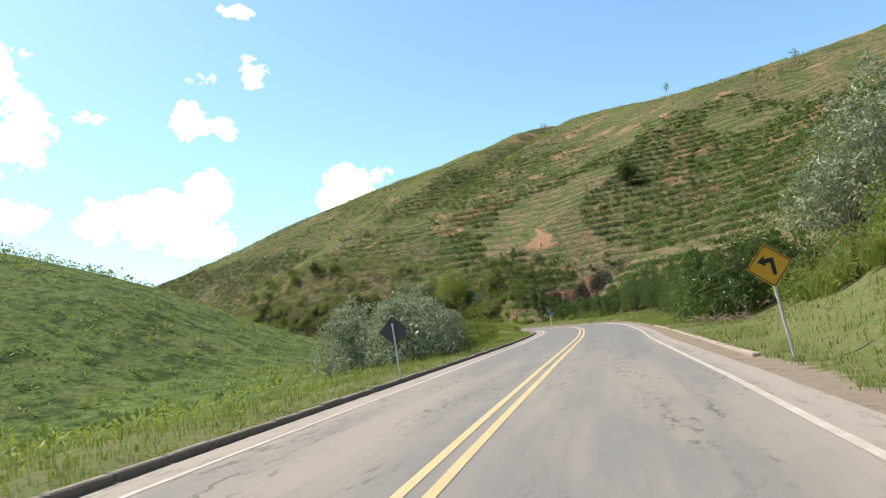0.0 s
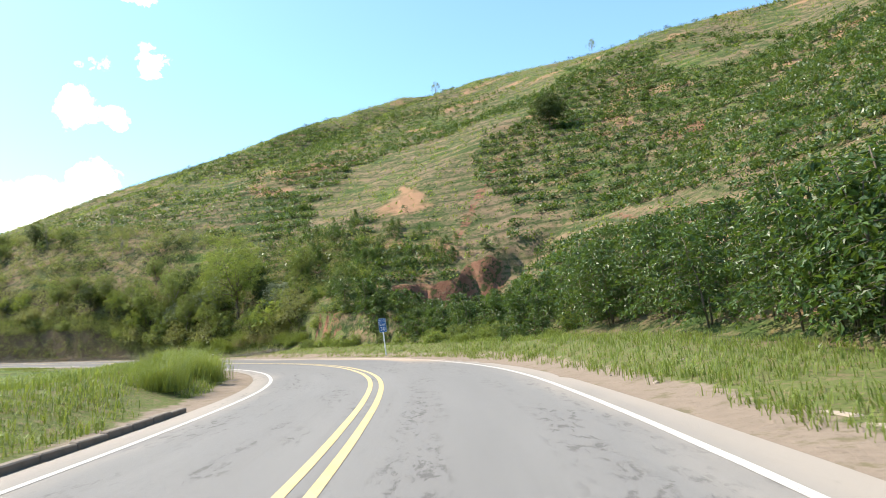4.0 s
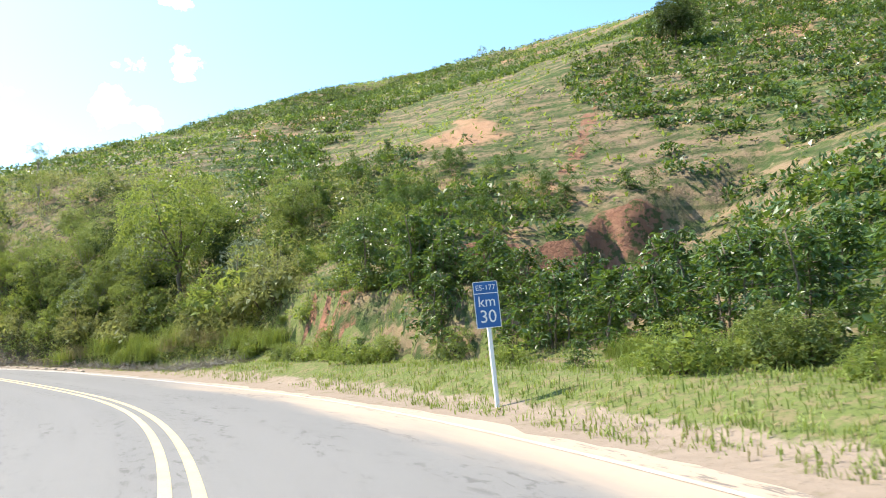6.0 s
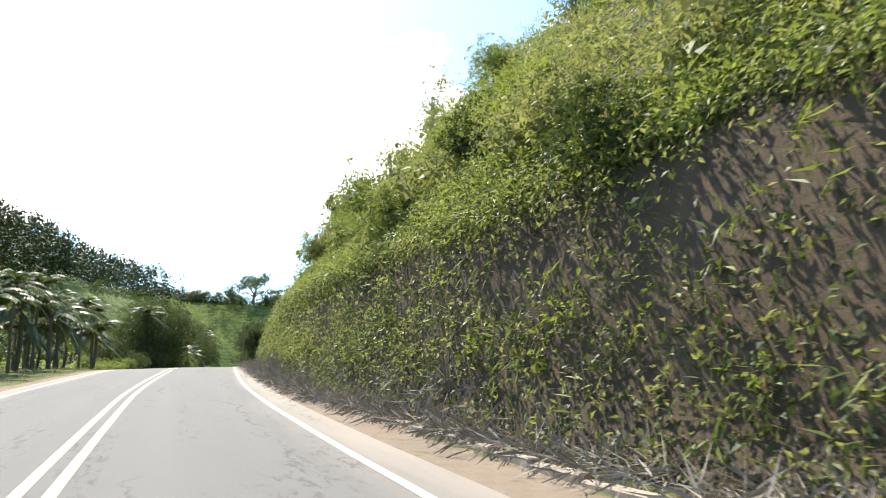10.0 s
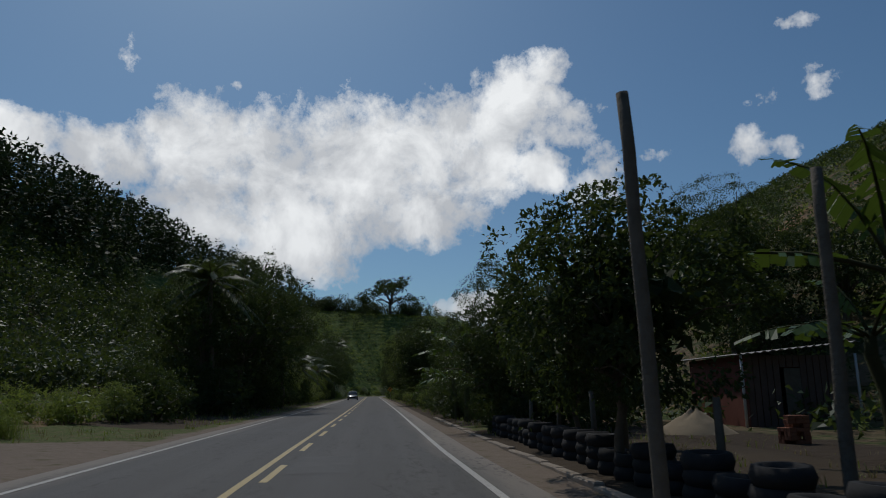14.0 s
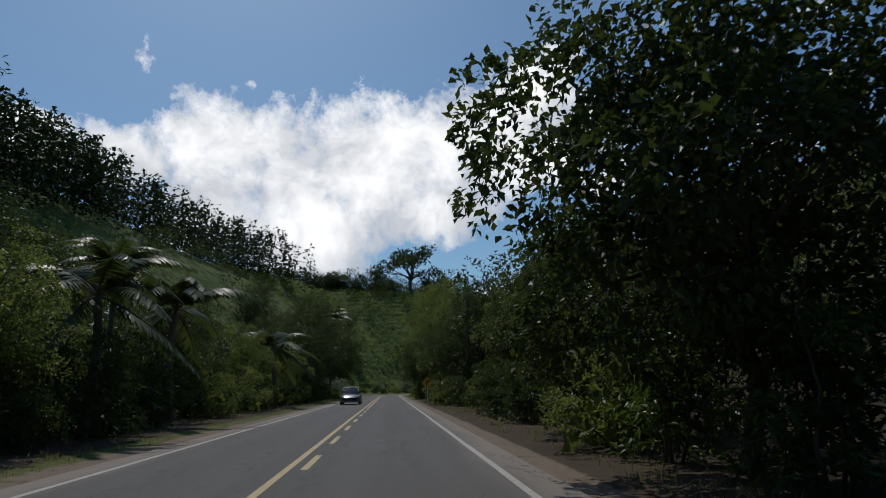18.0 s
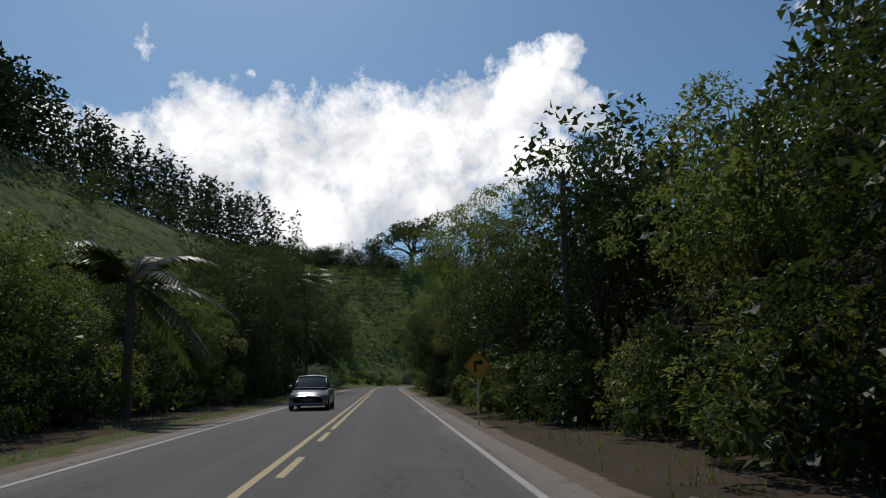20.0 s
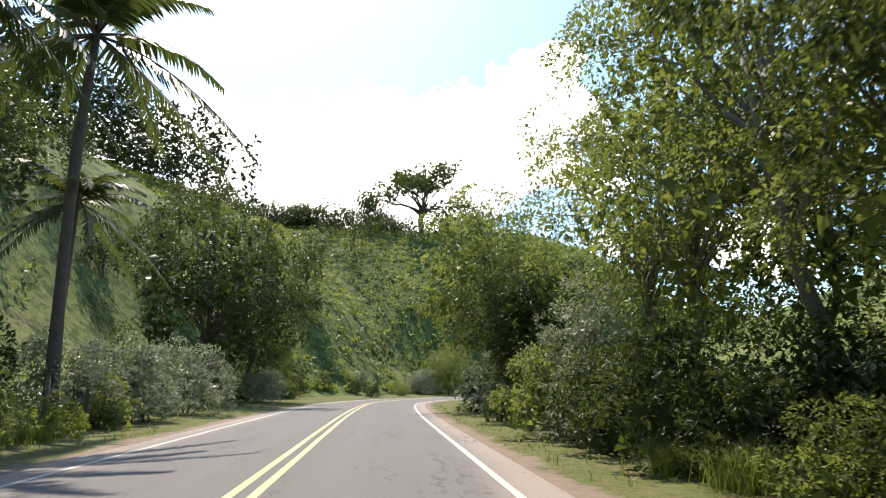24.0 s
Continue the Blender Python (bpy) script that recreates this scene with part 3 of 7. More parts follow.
def mesh(name, verts, faces, mat, smooth=False):
    me = bpy.data.meshes.new(name)
    me.from_pydata([tuple(v) for v in np.asarray(verts, float).tolist()], [], [tuple(f) for f in faces] if not isinstance(faces, np.ndarray) else faces.tolist())
    for k in (mat if isinstance(mat, (list, tuple)) else [mat]):
        me.materials.append(k)
    if smooth:
        me.polygons.foreach_set("use_smooth", [True] * len(me.polygons))
    me.update()
    return me


def float_attr(me, name, values):
    me.attributes.new(name, "FLOAT", "POINT").data.foreach_set("value", np.asarray(values, np.float32))


def bm_mesh(name, bm, mat, smooth=False):
    me = bpy.data.meshes.new(name)
    bm.to_mesh(me)
    bm.free()
    for k in (mat if isinstance(mat, (list, tuple)) else [mat]):
        me.materials.append(k)
    if smooth:
        me.polygons.foreach_set("use_smooth", [True] * len(me.polygons))
    return me


def part(name, me, parent, label="", m=None):
    ob = new(name, me)
    ob.parent = parent
    if m is not None:
        ob.matrix_basis = m
    if label:
        ob["label"] = label
    return ob


def thing(name, label, category, m, group=""):
    return tagged(new(name), label, category, group) if m is None else put(tagged(new(name), label, category, group), m)


def put(ob, m):
    ob.matrix_basis = m
    return ob


def box(bm, cx, cy, cz, sx, sy, sz, bevel=0.0, rz=0.0):
    r = bmesh.ops.create_cube(bm, size=1.0, matrix=pose(cx, cy, cz, 0, 0, rz) @ Matrix.Diagonal((sx, sy, sz, 1)))
    if bevel:
        es = list({e for v in r["verts"] for e in v.link_edges})
        bmesh.ops.bevel(bm, geom=es, offset=bevel, segments=1, affect="EDGES")


def tube(path, radii, sides=6):
    """Verts and faces of a tapering round limb along a path."""
    p = np.asarray(path, float)
    t = np.gradient(p, axis=0)
    t /= np.linalg.norm(t, axis=1)[:, None] + 1e-9
    ref = np.where(np.abs(t[:, 2:3]) > 0.9, [[1.0, 0, 0]], [[0, 0, 1.0]])
    u = np.cross(t, ref)
    u /= np.linalg.norm(u, axis=1)[:, None] + 1e-9
    w = np.cross(t, u)
    a = np.linspace(0, 2 * np.pi, sides, endpoint=False)
    r = np.asarray(radii, float)[:, None, None]
    v = p[:, None, :] + r * (np.cos(a)[None, :, None] * u[:, None, :] + np.sin(a)[None, :, None] * w[:, None, :])
    n = len(p)
    f = [(i * sides + j, i * sides + (j + 1) % sides, (i + 1) * sides + (j + 1) % sides, (i + 1) * sides + j) for i in range(n - 1) for j in range(sides)]
    f.append(tuple(range((n - 1) * sides, n * sides)))
    f.append(tuple(range(sides - 1, -1, -1)))
    return v.reshape(-1, 3), f


class Soup:
    def __init__(self):
        self.v, self.f, self.n = [], [], 0

    def add(self, v, f):
        self.v.append(np.asarray(v, float))
        if isinstance(f, np.ndarray):
            self.f.extend((f + self.n).tolist())
        else:
            self.f.extend([tuple(i + self.n for i in k) for k in f])
        self.n += len(v)
        return self

    def mesh(self, name, mat, smooth=False):
        return mesh(name, np.vstack(self.v), self.f, mat, smooth)


# ---- ground, road and verges ----


def axis(lo, hi, a, b, fine, coarse):
    left = a - np.cumsum(np.minimum(fine * 1.06 ** np.arange(1, 400), coarse))
    right = b + np.cumsum(np.minimum(fine * 1.06 ** np.arange(1, 400), coarse))
    return np.r_[left[left > lo][::-1], np.arange(a, b + 0.01, fine), right[right < hi]]


def build_ground():
    xs = axis(-900, 520, -70, 62, 1.6, 16.0)
    ys = axis(-420, 900, 66, 184, 1.6, 16.0)
    # keep a middling grain along the straight
    xs = np.unique(np.r_[xs, np.arange(-300, -70, 3.0)])
    ys = np.unique(np.r_[ys, np.arange(184, 400, 3.0)])
    xs = np.unique(np.r_[xs, np.arange(8, 36, 0.6)])
    ys = np.unique(np.r_[ys, np.arange(100, 122, 0.6)])
    gx, gy = np.meshgrid(xs, ys)
    x, y = gx.ravel(), gy.ravel()
    s, d = station(x, y)
    z = land(x, y, s, d)
    inner = np.abs(d) < 8.6
    z = np.where(inner & (s > S0 + 2) & (s < S1 - 2), z - 0.4 - 4.0 * (d > 0) * (s > 112) * (s < 200), z)
    n, m = len(xs), len(ys)
    i = (np.arange(m - 1)[:, None] * n + np.arange(n - 1)[None, :]).ravel()
    f = np.stack([i, i + 1, i + n + 1, i + n], 1)
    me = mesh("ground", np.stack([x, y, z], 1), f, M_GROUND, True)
    below, tall = scarp_a(x, y)
    soil = (1.15 + 0.7 * fbm(x, y, 2.5)) * sstep(tall, 0.6, 1.4) * sstep(below, -0.5, 0.1) * sstep(below, 2.6, 1.4) * sstep(x, 31, 26)
    soil = np.maximum(soil, 0.7 * sstep(np.abs(x - 20.8 - 0.5 * fbm(x, y, 3)), 2.4, 1.0) * sstep(below, 0, 1) * sstep(below, 8.5, 6))
    soil = np.maximum(soil, (0.35 + 0.8 * fbm(x, y, 4.0)) * sstep(s, 105, 107) * sstep(s, 117, 114) * sstep(d, 8.2, 8.8) * sstep(d, 10.9, 10.1))
    gully = np.abs((x - 24.0) * 0.85 - (y - 122.0) * 0.5) + 3 * np.abs(fbm(x, y, 6))
    soil = np.maximum(soil, 0.6 * sstep(gully, 1.5, 0.5) * sstep(y, 120, 126) * sstep(y, 146, 138) * (d > 18))
    soil = np.maximum(soil, 0.55 * sstep(np.hypot(x - 53, (y - 127)), 6, 2.5))
    band = np.abs(d - (21 + 0.20 * (s - 60)))
    soil = np.maximum(soil, 0.55 * sstep(band, 1.3, 0.4) * sstep(s, 50, 60) * sstep(s, 112, 100))
    soil = np.maximum(soil, 0.5 * sstep(np.abs(s - 131), 4, 2) * sstep(d, 7, 8) * sstep(d, 12, 10))
    float_attr(me, "soil", soil)
    float_attr(me, "lush", np.maximum(sstep(-d, 4, 9), sstep(s, 346, 356)) * (1 - sstep(s, 186, 200) * sstep(s, 330, 315)))
    # bare earth of yard and bank, and painted tree shade along the straight
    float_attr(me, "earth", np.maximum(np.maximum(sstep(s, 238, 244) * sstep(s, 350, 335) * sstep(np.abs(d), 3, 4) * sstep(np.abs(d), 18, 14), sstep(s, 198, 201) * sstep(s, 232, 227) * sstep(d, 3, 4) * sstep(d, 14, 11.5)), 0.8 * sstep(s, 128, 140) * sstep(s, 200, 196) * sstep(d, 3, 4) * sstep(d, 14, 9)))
    return tagged(new("ground", me), "grassy hillsides with coffee terraces and bare red earth", "ground", kind="structure")


def widen(s):
    """How much wider the right lane is on the bend."""
    return np.interp(s, [-10, 12, 30, 70, 90, 120, 128, 137, 150, 172, 195, 206, 220], [0.25, 0.25, 0, 0.6, 0.95, 0.9, 0.75, 0.1, -0.12, -0.05, 0.1, 0.15, 0])


def strip(name, offsets, lift, mat, s0, s1, step=1.0, attr=None, smooth=True):
    """A band along the road between offsets, as a mesh with the offset and station as its UV."""
    ss = np.arange(s0, s1 + 0.01, step)
    off = np.asarray(offsets, float)
    S, D = np.repeat(ss, len(off)), np.tile(off, len(ss))
    W = D + widen(S) * np.interp(D, [0.3, 3.2, 6.0, 9.0], [0, 1, 1, 0])
    x, y = plan_xy(S, W)
    z = lift(S, W, x, y)
    n = len(off)
    i = (np.arange(len(ss) - 1)[:, None] * n + np.arange(n - 1)[None, :]).ravel()
    f = np.stack([i, i + 1, i + n + 1, i + n], 1)
    me = mesh(name, np.stack([x, y, z], 1), f, mat, smooth)
    uv = me.uv_layers.new(name="UVMap")
    idx = np.empty(len(me.loops), np.int32)
    me.loops.foreach_get("vertex_index", idx)
    uv.data.foreach_set("uv", np.stack([D[idx], S[idx]], 1).ravel())
    if attr is not None:
        float_attr(me, attr[0], attr[1](S, D, x, y))
    return me


EDGE = 3.9      # half width of the tarmac


def road_lift(s, d, x, y):
    return road_z(s) - 0.012 * np.abs(d) + 0.012 * fbm(x, y, 2.5)


def verge_lift(s, d, x, y):
    a = np.abs(d)
    z = land(x, y, s, d)
    k = sstep(a, 4.2, 6.0)
    base = road_z(s) - 0.07 + 0.10 * fbm(x, y, 1.2) * sstep(a, 3.9, 4.6)
    out = base * (1 - k) + (z + 0.06 * fbm(x, y, 1.0)) * k
    return np.where((a > 10.2) | ((d < 0) & (a > 9.4)), z - 0.6, out)


def dirt_share(s, d, x, y):
    a = np.abs(d)
    # width of the bare margin, right and left
    wr = np.interp(s, [-120, 20, 45, 75, 85, 100, 110, 120, 135, 150, 195, 200, 230, 300, 320, 345, 470], [4.8, 4.6, 4.7, 5.2, 5.2, 5.0, 5.2, 5.6, 5.5, 4.8, 4.6, 6.5, 4.9, 4.7, 4.6, 4.4, 4.3])
    wl = np.interp(s, [-120, 60, 75, 110, 150, 195, 208, 212, 221, 225, 470], [4.3, 4.2, 5.0, 5.0, 4.4, 4.6, 5.0, 9.5, 9.5, 4.6, 4.3])
    w = np.where(d > 0, wr, wl)
    return sstep(a, w + 0.8, w - 0.8)


def build_road():
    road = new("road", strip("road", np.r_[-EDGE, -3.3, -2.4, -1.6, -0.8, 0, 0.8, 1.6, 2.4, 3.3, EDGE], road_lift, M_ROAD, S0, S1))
    tagged(road, "worn grey asphalt road, cracked and dusted with earth", "road", kind="structure")
    for name, offs in (("verge_right", [3.6, 3.95, 4.3, 4.7, 5.0, 5.3, 5.6, 6.0, 6.5, 7.3, 8.2, 9.0, 9.8, 10.4]), ("verge_left", [-9.6, -9.0, -8.2, -7.3, -6.5, -5.8, -5.2, -4.7, -4.3, -3.95, -3.6])):
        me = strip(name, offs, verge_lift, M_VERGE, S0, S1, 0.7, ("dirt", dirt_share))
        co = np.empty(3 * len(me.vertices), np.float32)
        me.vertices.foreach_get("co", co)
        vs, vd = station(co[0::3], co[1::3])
        # dark soil on bank and yard, doubling as painted shade beside the straight
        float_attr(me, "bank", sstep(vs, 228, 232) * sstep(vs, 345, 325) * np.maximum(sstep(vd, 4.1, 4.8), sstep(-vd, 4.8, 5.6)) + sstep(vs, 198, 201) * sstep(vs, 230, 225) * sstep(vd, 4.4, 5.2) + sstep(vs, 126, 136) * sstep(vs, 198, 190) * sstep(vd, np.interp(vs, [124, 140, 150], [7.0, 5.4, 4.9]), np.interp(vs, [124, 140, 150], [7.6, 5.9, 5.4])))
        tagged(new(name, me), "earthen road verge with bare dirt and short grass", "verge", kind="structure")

    def line(name, d, w, s0, s1, mat, label):
        me = strip(name, [d - w / 2, d + w / 2], lambda s, dd, x, y: road_lift(s, dd, x, y) + 0.005, mat, s0, s1, 1.0)
        return tagged(new(name, me), label, "road marking", kind="structure")

    line("centre_line", -0.14, 0.12, S0, S1, M_YELLOW, "worn solid yellow centre line painted on the asphalt")
    line("centre_line", 0.14, 0.12, S0, 186, M_YELLOW, "worn solid yellow centre line painted on the asphalt")
    line("centre_line", 0.14, 0.12, 308, S1, M_YELLOW, "worn solid yellow centre line painted on the asphalt")
    dashes = tagged(new("dashed_centre_line"), "broken yellow centre line of short painted dashes", "road marking", kind="structure")
    for k in range(23):
        a = 188 + 5.3 * k
        part("dash", strip("dash", [0.08, 0.20], lambda s, dd, x, y: road_lift(s, dd, x, y) + 0.005, M_YELLOW, a, a + 2.4, 1.2), dashes)
    line("edge_line", 3.25, 0.12, S0, S1, M_WHITE, "worn white edge line painted along the asphalt")
    line("edge_line", -3.25, 0.12, S0, S1, M_WHITE, "worn white edge line painted along the asphalt")


def kerb_stone(mat, name, w=0.16, h=0.26, ln=0.97):
    bm = bmesh.new()
    box(bm, 0, 0, 0, w, ln, h, 0.02)
    for v in bm.verts:
        v.co += Vector((0.012 * math.sin(v.co.y * 9), 0, 0.012 * math.cos(v.co.y * 5 + 1)))
    return bm_mesh(name, bm, mat)


def build_kerb(name, s0, s1, d, mat, label, top=0.10):
    base = tagged(new(name), label, "kerb", kind="structure")
    at = d if callable(d) else (lambda s: d)
    me = kerb_stone(mat, "kerb_stone")
    rnd = random.Random(int(s0) + 3)
    for s in np.arange(s0, s1, 1.0):
        x, y = plan_xy(np.array([s]), np.array([float(at(s))]))
        z = float(road_z(s)) + top - 0.13 - 0.05
        part("kerb_stone", me, base, m=pose(float(x[0]), float(y[0]), z + rnd.uniform(-0.015, 0.015), rnd.uniform(-1, 1), rnd.uniform(-2, 2), bearing(s) + rnd.uniform(-0.8, 0.8)))


build_ground()
build_road()
build_kerb("kerb_left", -10, 74, -4.15, M_KERB, "dark weathered concrete kerb along the grass verge", 0.10)
build_kerb("kerb_right", 16, 100, lambda s: np.interp(s, [16, 45, 62, 80, 100], [4.65, 4.75, 5.5, 6.5, 7.4]), M_KERB_PALE, "dusty kerb stones between dirt shoulder and grass", 0.06)
build_kerb("kerb_bank", 128, 240, 4.75, M_KERB_PALE, "dusty weathered concrete kerb below the bank", 0.06)

# ---- plants: kinds ----


def unit(v):
    return v / (np.linalg.norm(v, axis=-1, keepdims=True) + 1e-9)


def leaves(rng, pts, outward, size, aspect=0.45, droop=0.25, spread=0.8, whole=None):
    """One leaf at each point, growing roughly outward: bent and four-cornered, or a plain point where it is small."""
    n = len(pts)
    a = unit(outward * 0.7 + rng.normal(0, spread, (n, 3)) + np.array([0, 0, -droop]))
    side = unit(np.cross(a, np.array([0, 0, 1.0]) + rng.normal(0, 0.55, (n, 3))))
    up = np.cross(side, a)
    ln = (size * rng.uniform(0.6, 1.3, n))[:, None]
    w = ln * aspect * rng.uniform(0.8, 1.2, (n, 1))
    mid = pts + a * ln * 0.5
    if not (size > 0.23 if whole is None else whole):
        v = np.stack([pts - side * w * 0.3, pts + a * ln * 0.35 + side * w * 0.6 + up * w * 0.15, pts + a * ln - up * ln * 0.12], 1)
        return v.reshape(-1, 3), np.arange(3 * n).reshape(n, 3)
    v = np.stack([pts, mid + side * w * 0.5 + up * w * 0.16, pts + a * ln - up * ln * 0.12, mid - side * w * 0.5 + up * w * 0.16], 1)
    return v.reshape(-1, 3), np.arange(4 * n).reshape(n, 4)


def sphere_dirs(rng, n, up=0.0):
    v = unit(rng.normal(0, 1, (n, 3)) + np.array([0, 0, up]))
    return v


def clump_points(rng, centres, radius, per, up=0.35):
    """Points on and in the upper shell of each clump, with their outward directions."""
    n = len(centres)
    dirs = sphere_dirs(rng, n * per, up)
    r = np.repeat(np.broadcast_to(radius, n), per) * rng.uniform(0.45, 1.05, n * per)
    return np.repeat(centres, per, axis=0) + dirs * r[:, None] * np.array([1, 1, 0.8]), dirs


def crown_centres(rng, blobs, n):
    """Clump centres over the outer skin of a crown, each with the way that it faces."""
    b = np.array([q[:4] for q in blobs], float)
    w = b[:, 3] ** 2
    pick = rng.choice(len(b), 3 * n, p=w / w.sum())
    o = sphere_dirs(rng, 3 * n, 0.25)
    c = b[pick, :3] + o * (b[pick, 3] * rng.uniform(0.72, 1.04, 3 * n))[:, None] * np.array([1, 1, 0.88])
    deep = (np.linalg.norm((c[:, None, :] - b[None, :, :3]) / np.array([1, 1, 0.88]), axis=2) < 0.68 * b[None, :, 3]).any(1)
    keep = np.where(~deep)[0][:n]
    return c[keep], o[keep]


def clump_leaves(rng, cs, out, rc, per, leaf, aspect, droop):
    """Each clump a cap of leaves that faces outward and up, with a few shoots that stand clear of it."""
    n = len(cs)
    size = rc * rng.uniform(0.6, 1.35, n)
    face = np.repeat(unit(out + np.array([0, 0, 0.45])), per, axis=0)
    dirs = unit(rng.normal(0, 0.72, (n * per, 3)) + face * 0.85)
    r = np.repeat(size, per) * rng.uniform(0.62, 1.0, n * per)
    pts = np.repeat(cs, per, axis=0) + dirs * r[:, None] * np.array([1, 1, 0.82])
    far = rng.choice(n, max(1, n // 7), replace=False)
    way = unit(out[far] + rng.normal(0, 0.35, (len(far), 3)) + np.array([0, 0, 0.3]))
    t = np.tile(np.linspace(0.85, 1.5, 9), len(far))
    sp = np.repeat(cs[far], 9, axis=0) + np.repeat(way, 9, axis=0) * (np.repeat(size[far], 9) * t)[:, None] + rng.normal(0, 0.06, (9 * len(far), 3))
    pts, dirs = np.vstack([pts, sp]), np.vstack([dirs, np.repeat(way, 9, axis=0)])
    return leaves(rng, pts, dirs, leaf, aspect, droop, 0.62, True)


def limb(rng, a, b, r0, r1, wob=0.12, n=5, sides=5):
    t = np.linspace(0, 1, n)[:, None]
    p = np.array(a) * (1 - t) + np.array(b) * t
    ln = np.linalg.norm(np.array(b) - np.array(a))
    p[1:-1] += rng.normal(0, wob * ln * 0.35, (n - 2, 3))
    p[:, 2] += 0.12 * ln * np.sin(np.pi * t[:, 0])
    return tube(p, np.linspace(r0, r1, n), sides)


class Kind:
    """Meshes of one kind of plant: woody part and foliage."""

    def __init__(self, wood, foliage, name, label, category):
        self.wood, self.foliage, self.name, self.label, self.category = wood, foliage, name, label, category


def tree_kind(seed, trunk, blobs, n_clumps, rc, per, leaf, mat, bark, label, aspect=0.5, droop=0.3, lean=0.0, name="tree", radius=0.13, category="tree", fill=1500, plain_leaf=False):
    rng = np.random.RandomState(seed)
    wood, fol = Soup(), Soup()
    top = np.array([lean, lean * 0.4, trunk])
    wood.add(*limb(rng, (0, 0, -0.5), top, radius, radius * 0.7, 0.08, 6, 7))
    cs, out = crown_centres(rng, blobs, n_clumps)
    for c in cs[:: max(1, len(cs) // 14)]:
        mid = top + (c - top) * 0.5 + rng.normal(0, 0.15, 3)
        wood.add(*limb(rng, top - np.array([0, 0, rng.uniform(0, trunk * 0.3)]), mid, radius * 0.55, radius * 0.3, 0.1, 3, 5))
        wood.add(*limb(rng, mid, c, radius * 0.3, radius * 0.08, 0.1, 3, 3))
    if plain_leaf:
        pts, dirs = clump_points(rng, cs, rc, per)
        fol.add(*leaves(rng, pts, dirs, leaf, aspect, droop, 0.8, False))
    else:
        fol.add(*clump_leaves(rng, cs, out, rc, per, leaf, aspect, droop))
    # the shaded inner growth
    if fill:
        b = np.array([q[:4] for q in blobs], float)
        pick = rng.choice(len(b), fill, p=b[:, 3] ** 2 / (b[:, 3] ** 2).sum())
        inner = b[pick, :3] + sphere_dirs(rng, fill) * (b[pick, 3] * rng.uniform(0.25, 0.6, fill))[:, None]
        fol.add(*leaves(rng, inner, sphere_dirs(rng, fill), 0.27 if b[0, 3] < 3 else 0.42, 0.8, 0.4, 0.8, False))
    return Kind(wood.mesh("trunk", bark, True), fol.mesh("crown", mat), name, label, category)


def shrub_kind(seed, height, width, n_clumps, per, leaf, mat, label, aspect=0.5, droop=0.2, name="shrub", category="shrub", rc=0.3):
    rng = np.random.RandomState(seed)
    wood, fol = Soup(), Soup()
    a = rng.uniform(0, 2 * np.pi, n_clumps)
    r = width * 0.5 * np.sqrt(rng.uniform(0, 1, n_clumps))
    z = height * (0.18 + 0.82 * rng.uniform(0, 1, n_clumps) ** 0.7) * np.sqrt(np.clip(1 - (r / (width * 0.55)) ** 2, 0.05, 1))
    cs = np.stack([r * np.cos(a), r * np.sin(a), z], 1)
    for c in cs[:: max(1, n_clumps // 6)]:
        wood.add(*limb(rng, (rng.normal(0, 0.08), rng.normal(0, 0.08), -0.3), c, 0.035, 0.01, 0.12, 4, 3))
    out = unit(cs - np.array([0, 0, height * 0.3]))
    fol.add(*clump_leaves(rng, cs, out, rc, per, leaf, aspect, droop))
    inner = cs * np.array([0.7, 0.7, 0.72])
    fol.add(*leaves(rng, np.repeat(inner, 5, axis=0) + rng.normal(0, 0.16, (5 * n_clumps, 3)), sphere_dirs(rng, 5 * n_clumps), 0.28, 0.9, 0.4, 0.8, False))
    return Kind(wood.mesh("stem", M_BARK, True), fol.mesh("foliage", mat), name, label, category)


def coffee_kind(seed, height, width, tiers, mat, label, leaf=0.2, name="coffee_bush", category="bush"):
    """A coffee bush: upright stems, drooping side shoots with paired glossy leaves."""
    rng = np.random.RandomState(seed)
    wood, fol = Soup(), Soup()
    for k in range(3):
        base = rng.normal(0, 0.12, 2)
        tip = base + rng.normal(0, 0.22 * width * 0.5, 2)
        wood.add(*limb(rng, (*base, -0.3), (*tip, height * rng.uniform(0.85, 1.0)), 0.035, 0.012, 0.05, 5, 5))
        for i in range(tiers):
            h = height * (0.12 + 0.88 * (i + rng.uniform(0, 0.6)) / tiers)
            reach = width * 0.5 * (1.05 - 0.6 * (h / height) ** 2) * rng.uniform(0.7, 1.1)
            a = rng.uniform(0, 2 * np.pi)
            t = np.linspace(0.15, 1, 9)
            o = base + (tip - base) * (h / height)
            p = np.stack([o[0] + np.cos(a) * reach * t, o[1] + np.sin(a) * reach * t, h + 0.16 * reach * t - 0.34 * reach * t * t], 1)
            wood.add(*tube(p[::3], [0.012, 0.008, 0.005], 3))
            pts = np.repeat(p, 3, axis=0) + rng.normal(0, 0.04, (27, 3))
            side = np.array([-np.sin(a), np.cos(a), 0.25])
            out = np.concatenate([np.tile(side, (9, 1)), np.tile(-side * np.array([1, 1, -1]), (9, 1)), np.tile([np.cos(a), np.sin(a), 0.3], (9, 1))]).reshape(3, 9, 3).transpose(1, 0, 2).reshape(-1, 3)
            fol.add(*leaves(rng, pts, out, leaf, 0.42, 0.5, 0.35, True))
    return Kind(wood.mesh("stem", M_BARK, True), fol.mesh("foliage", mat), name, label, category)


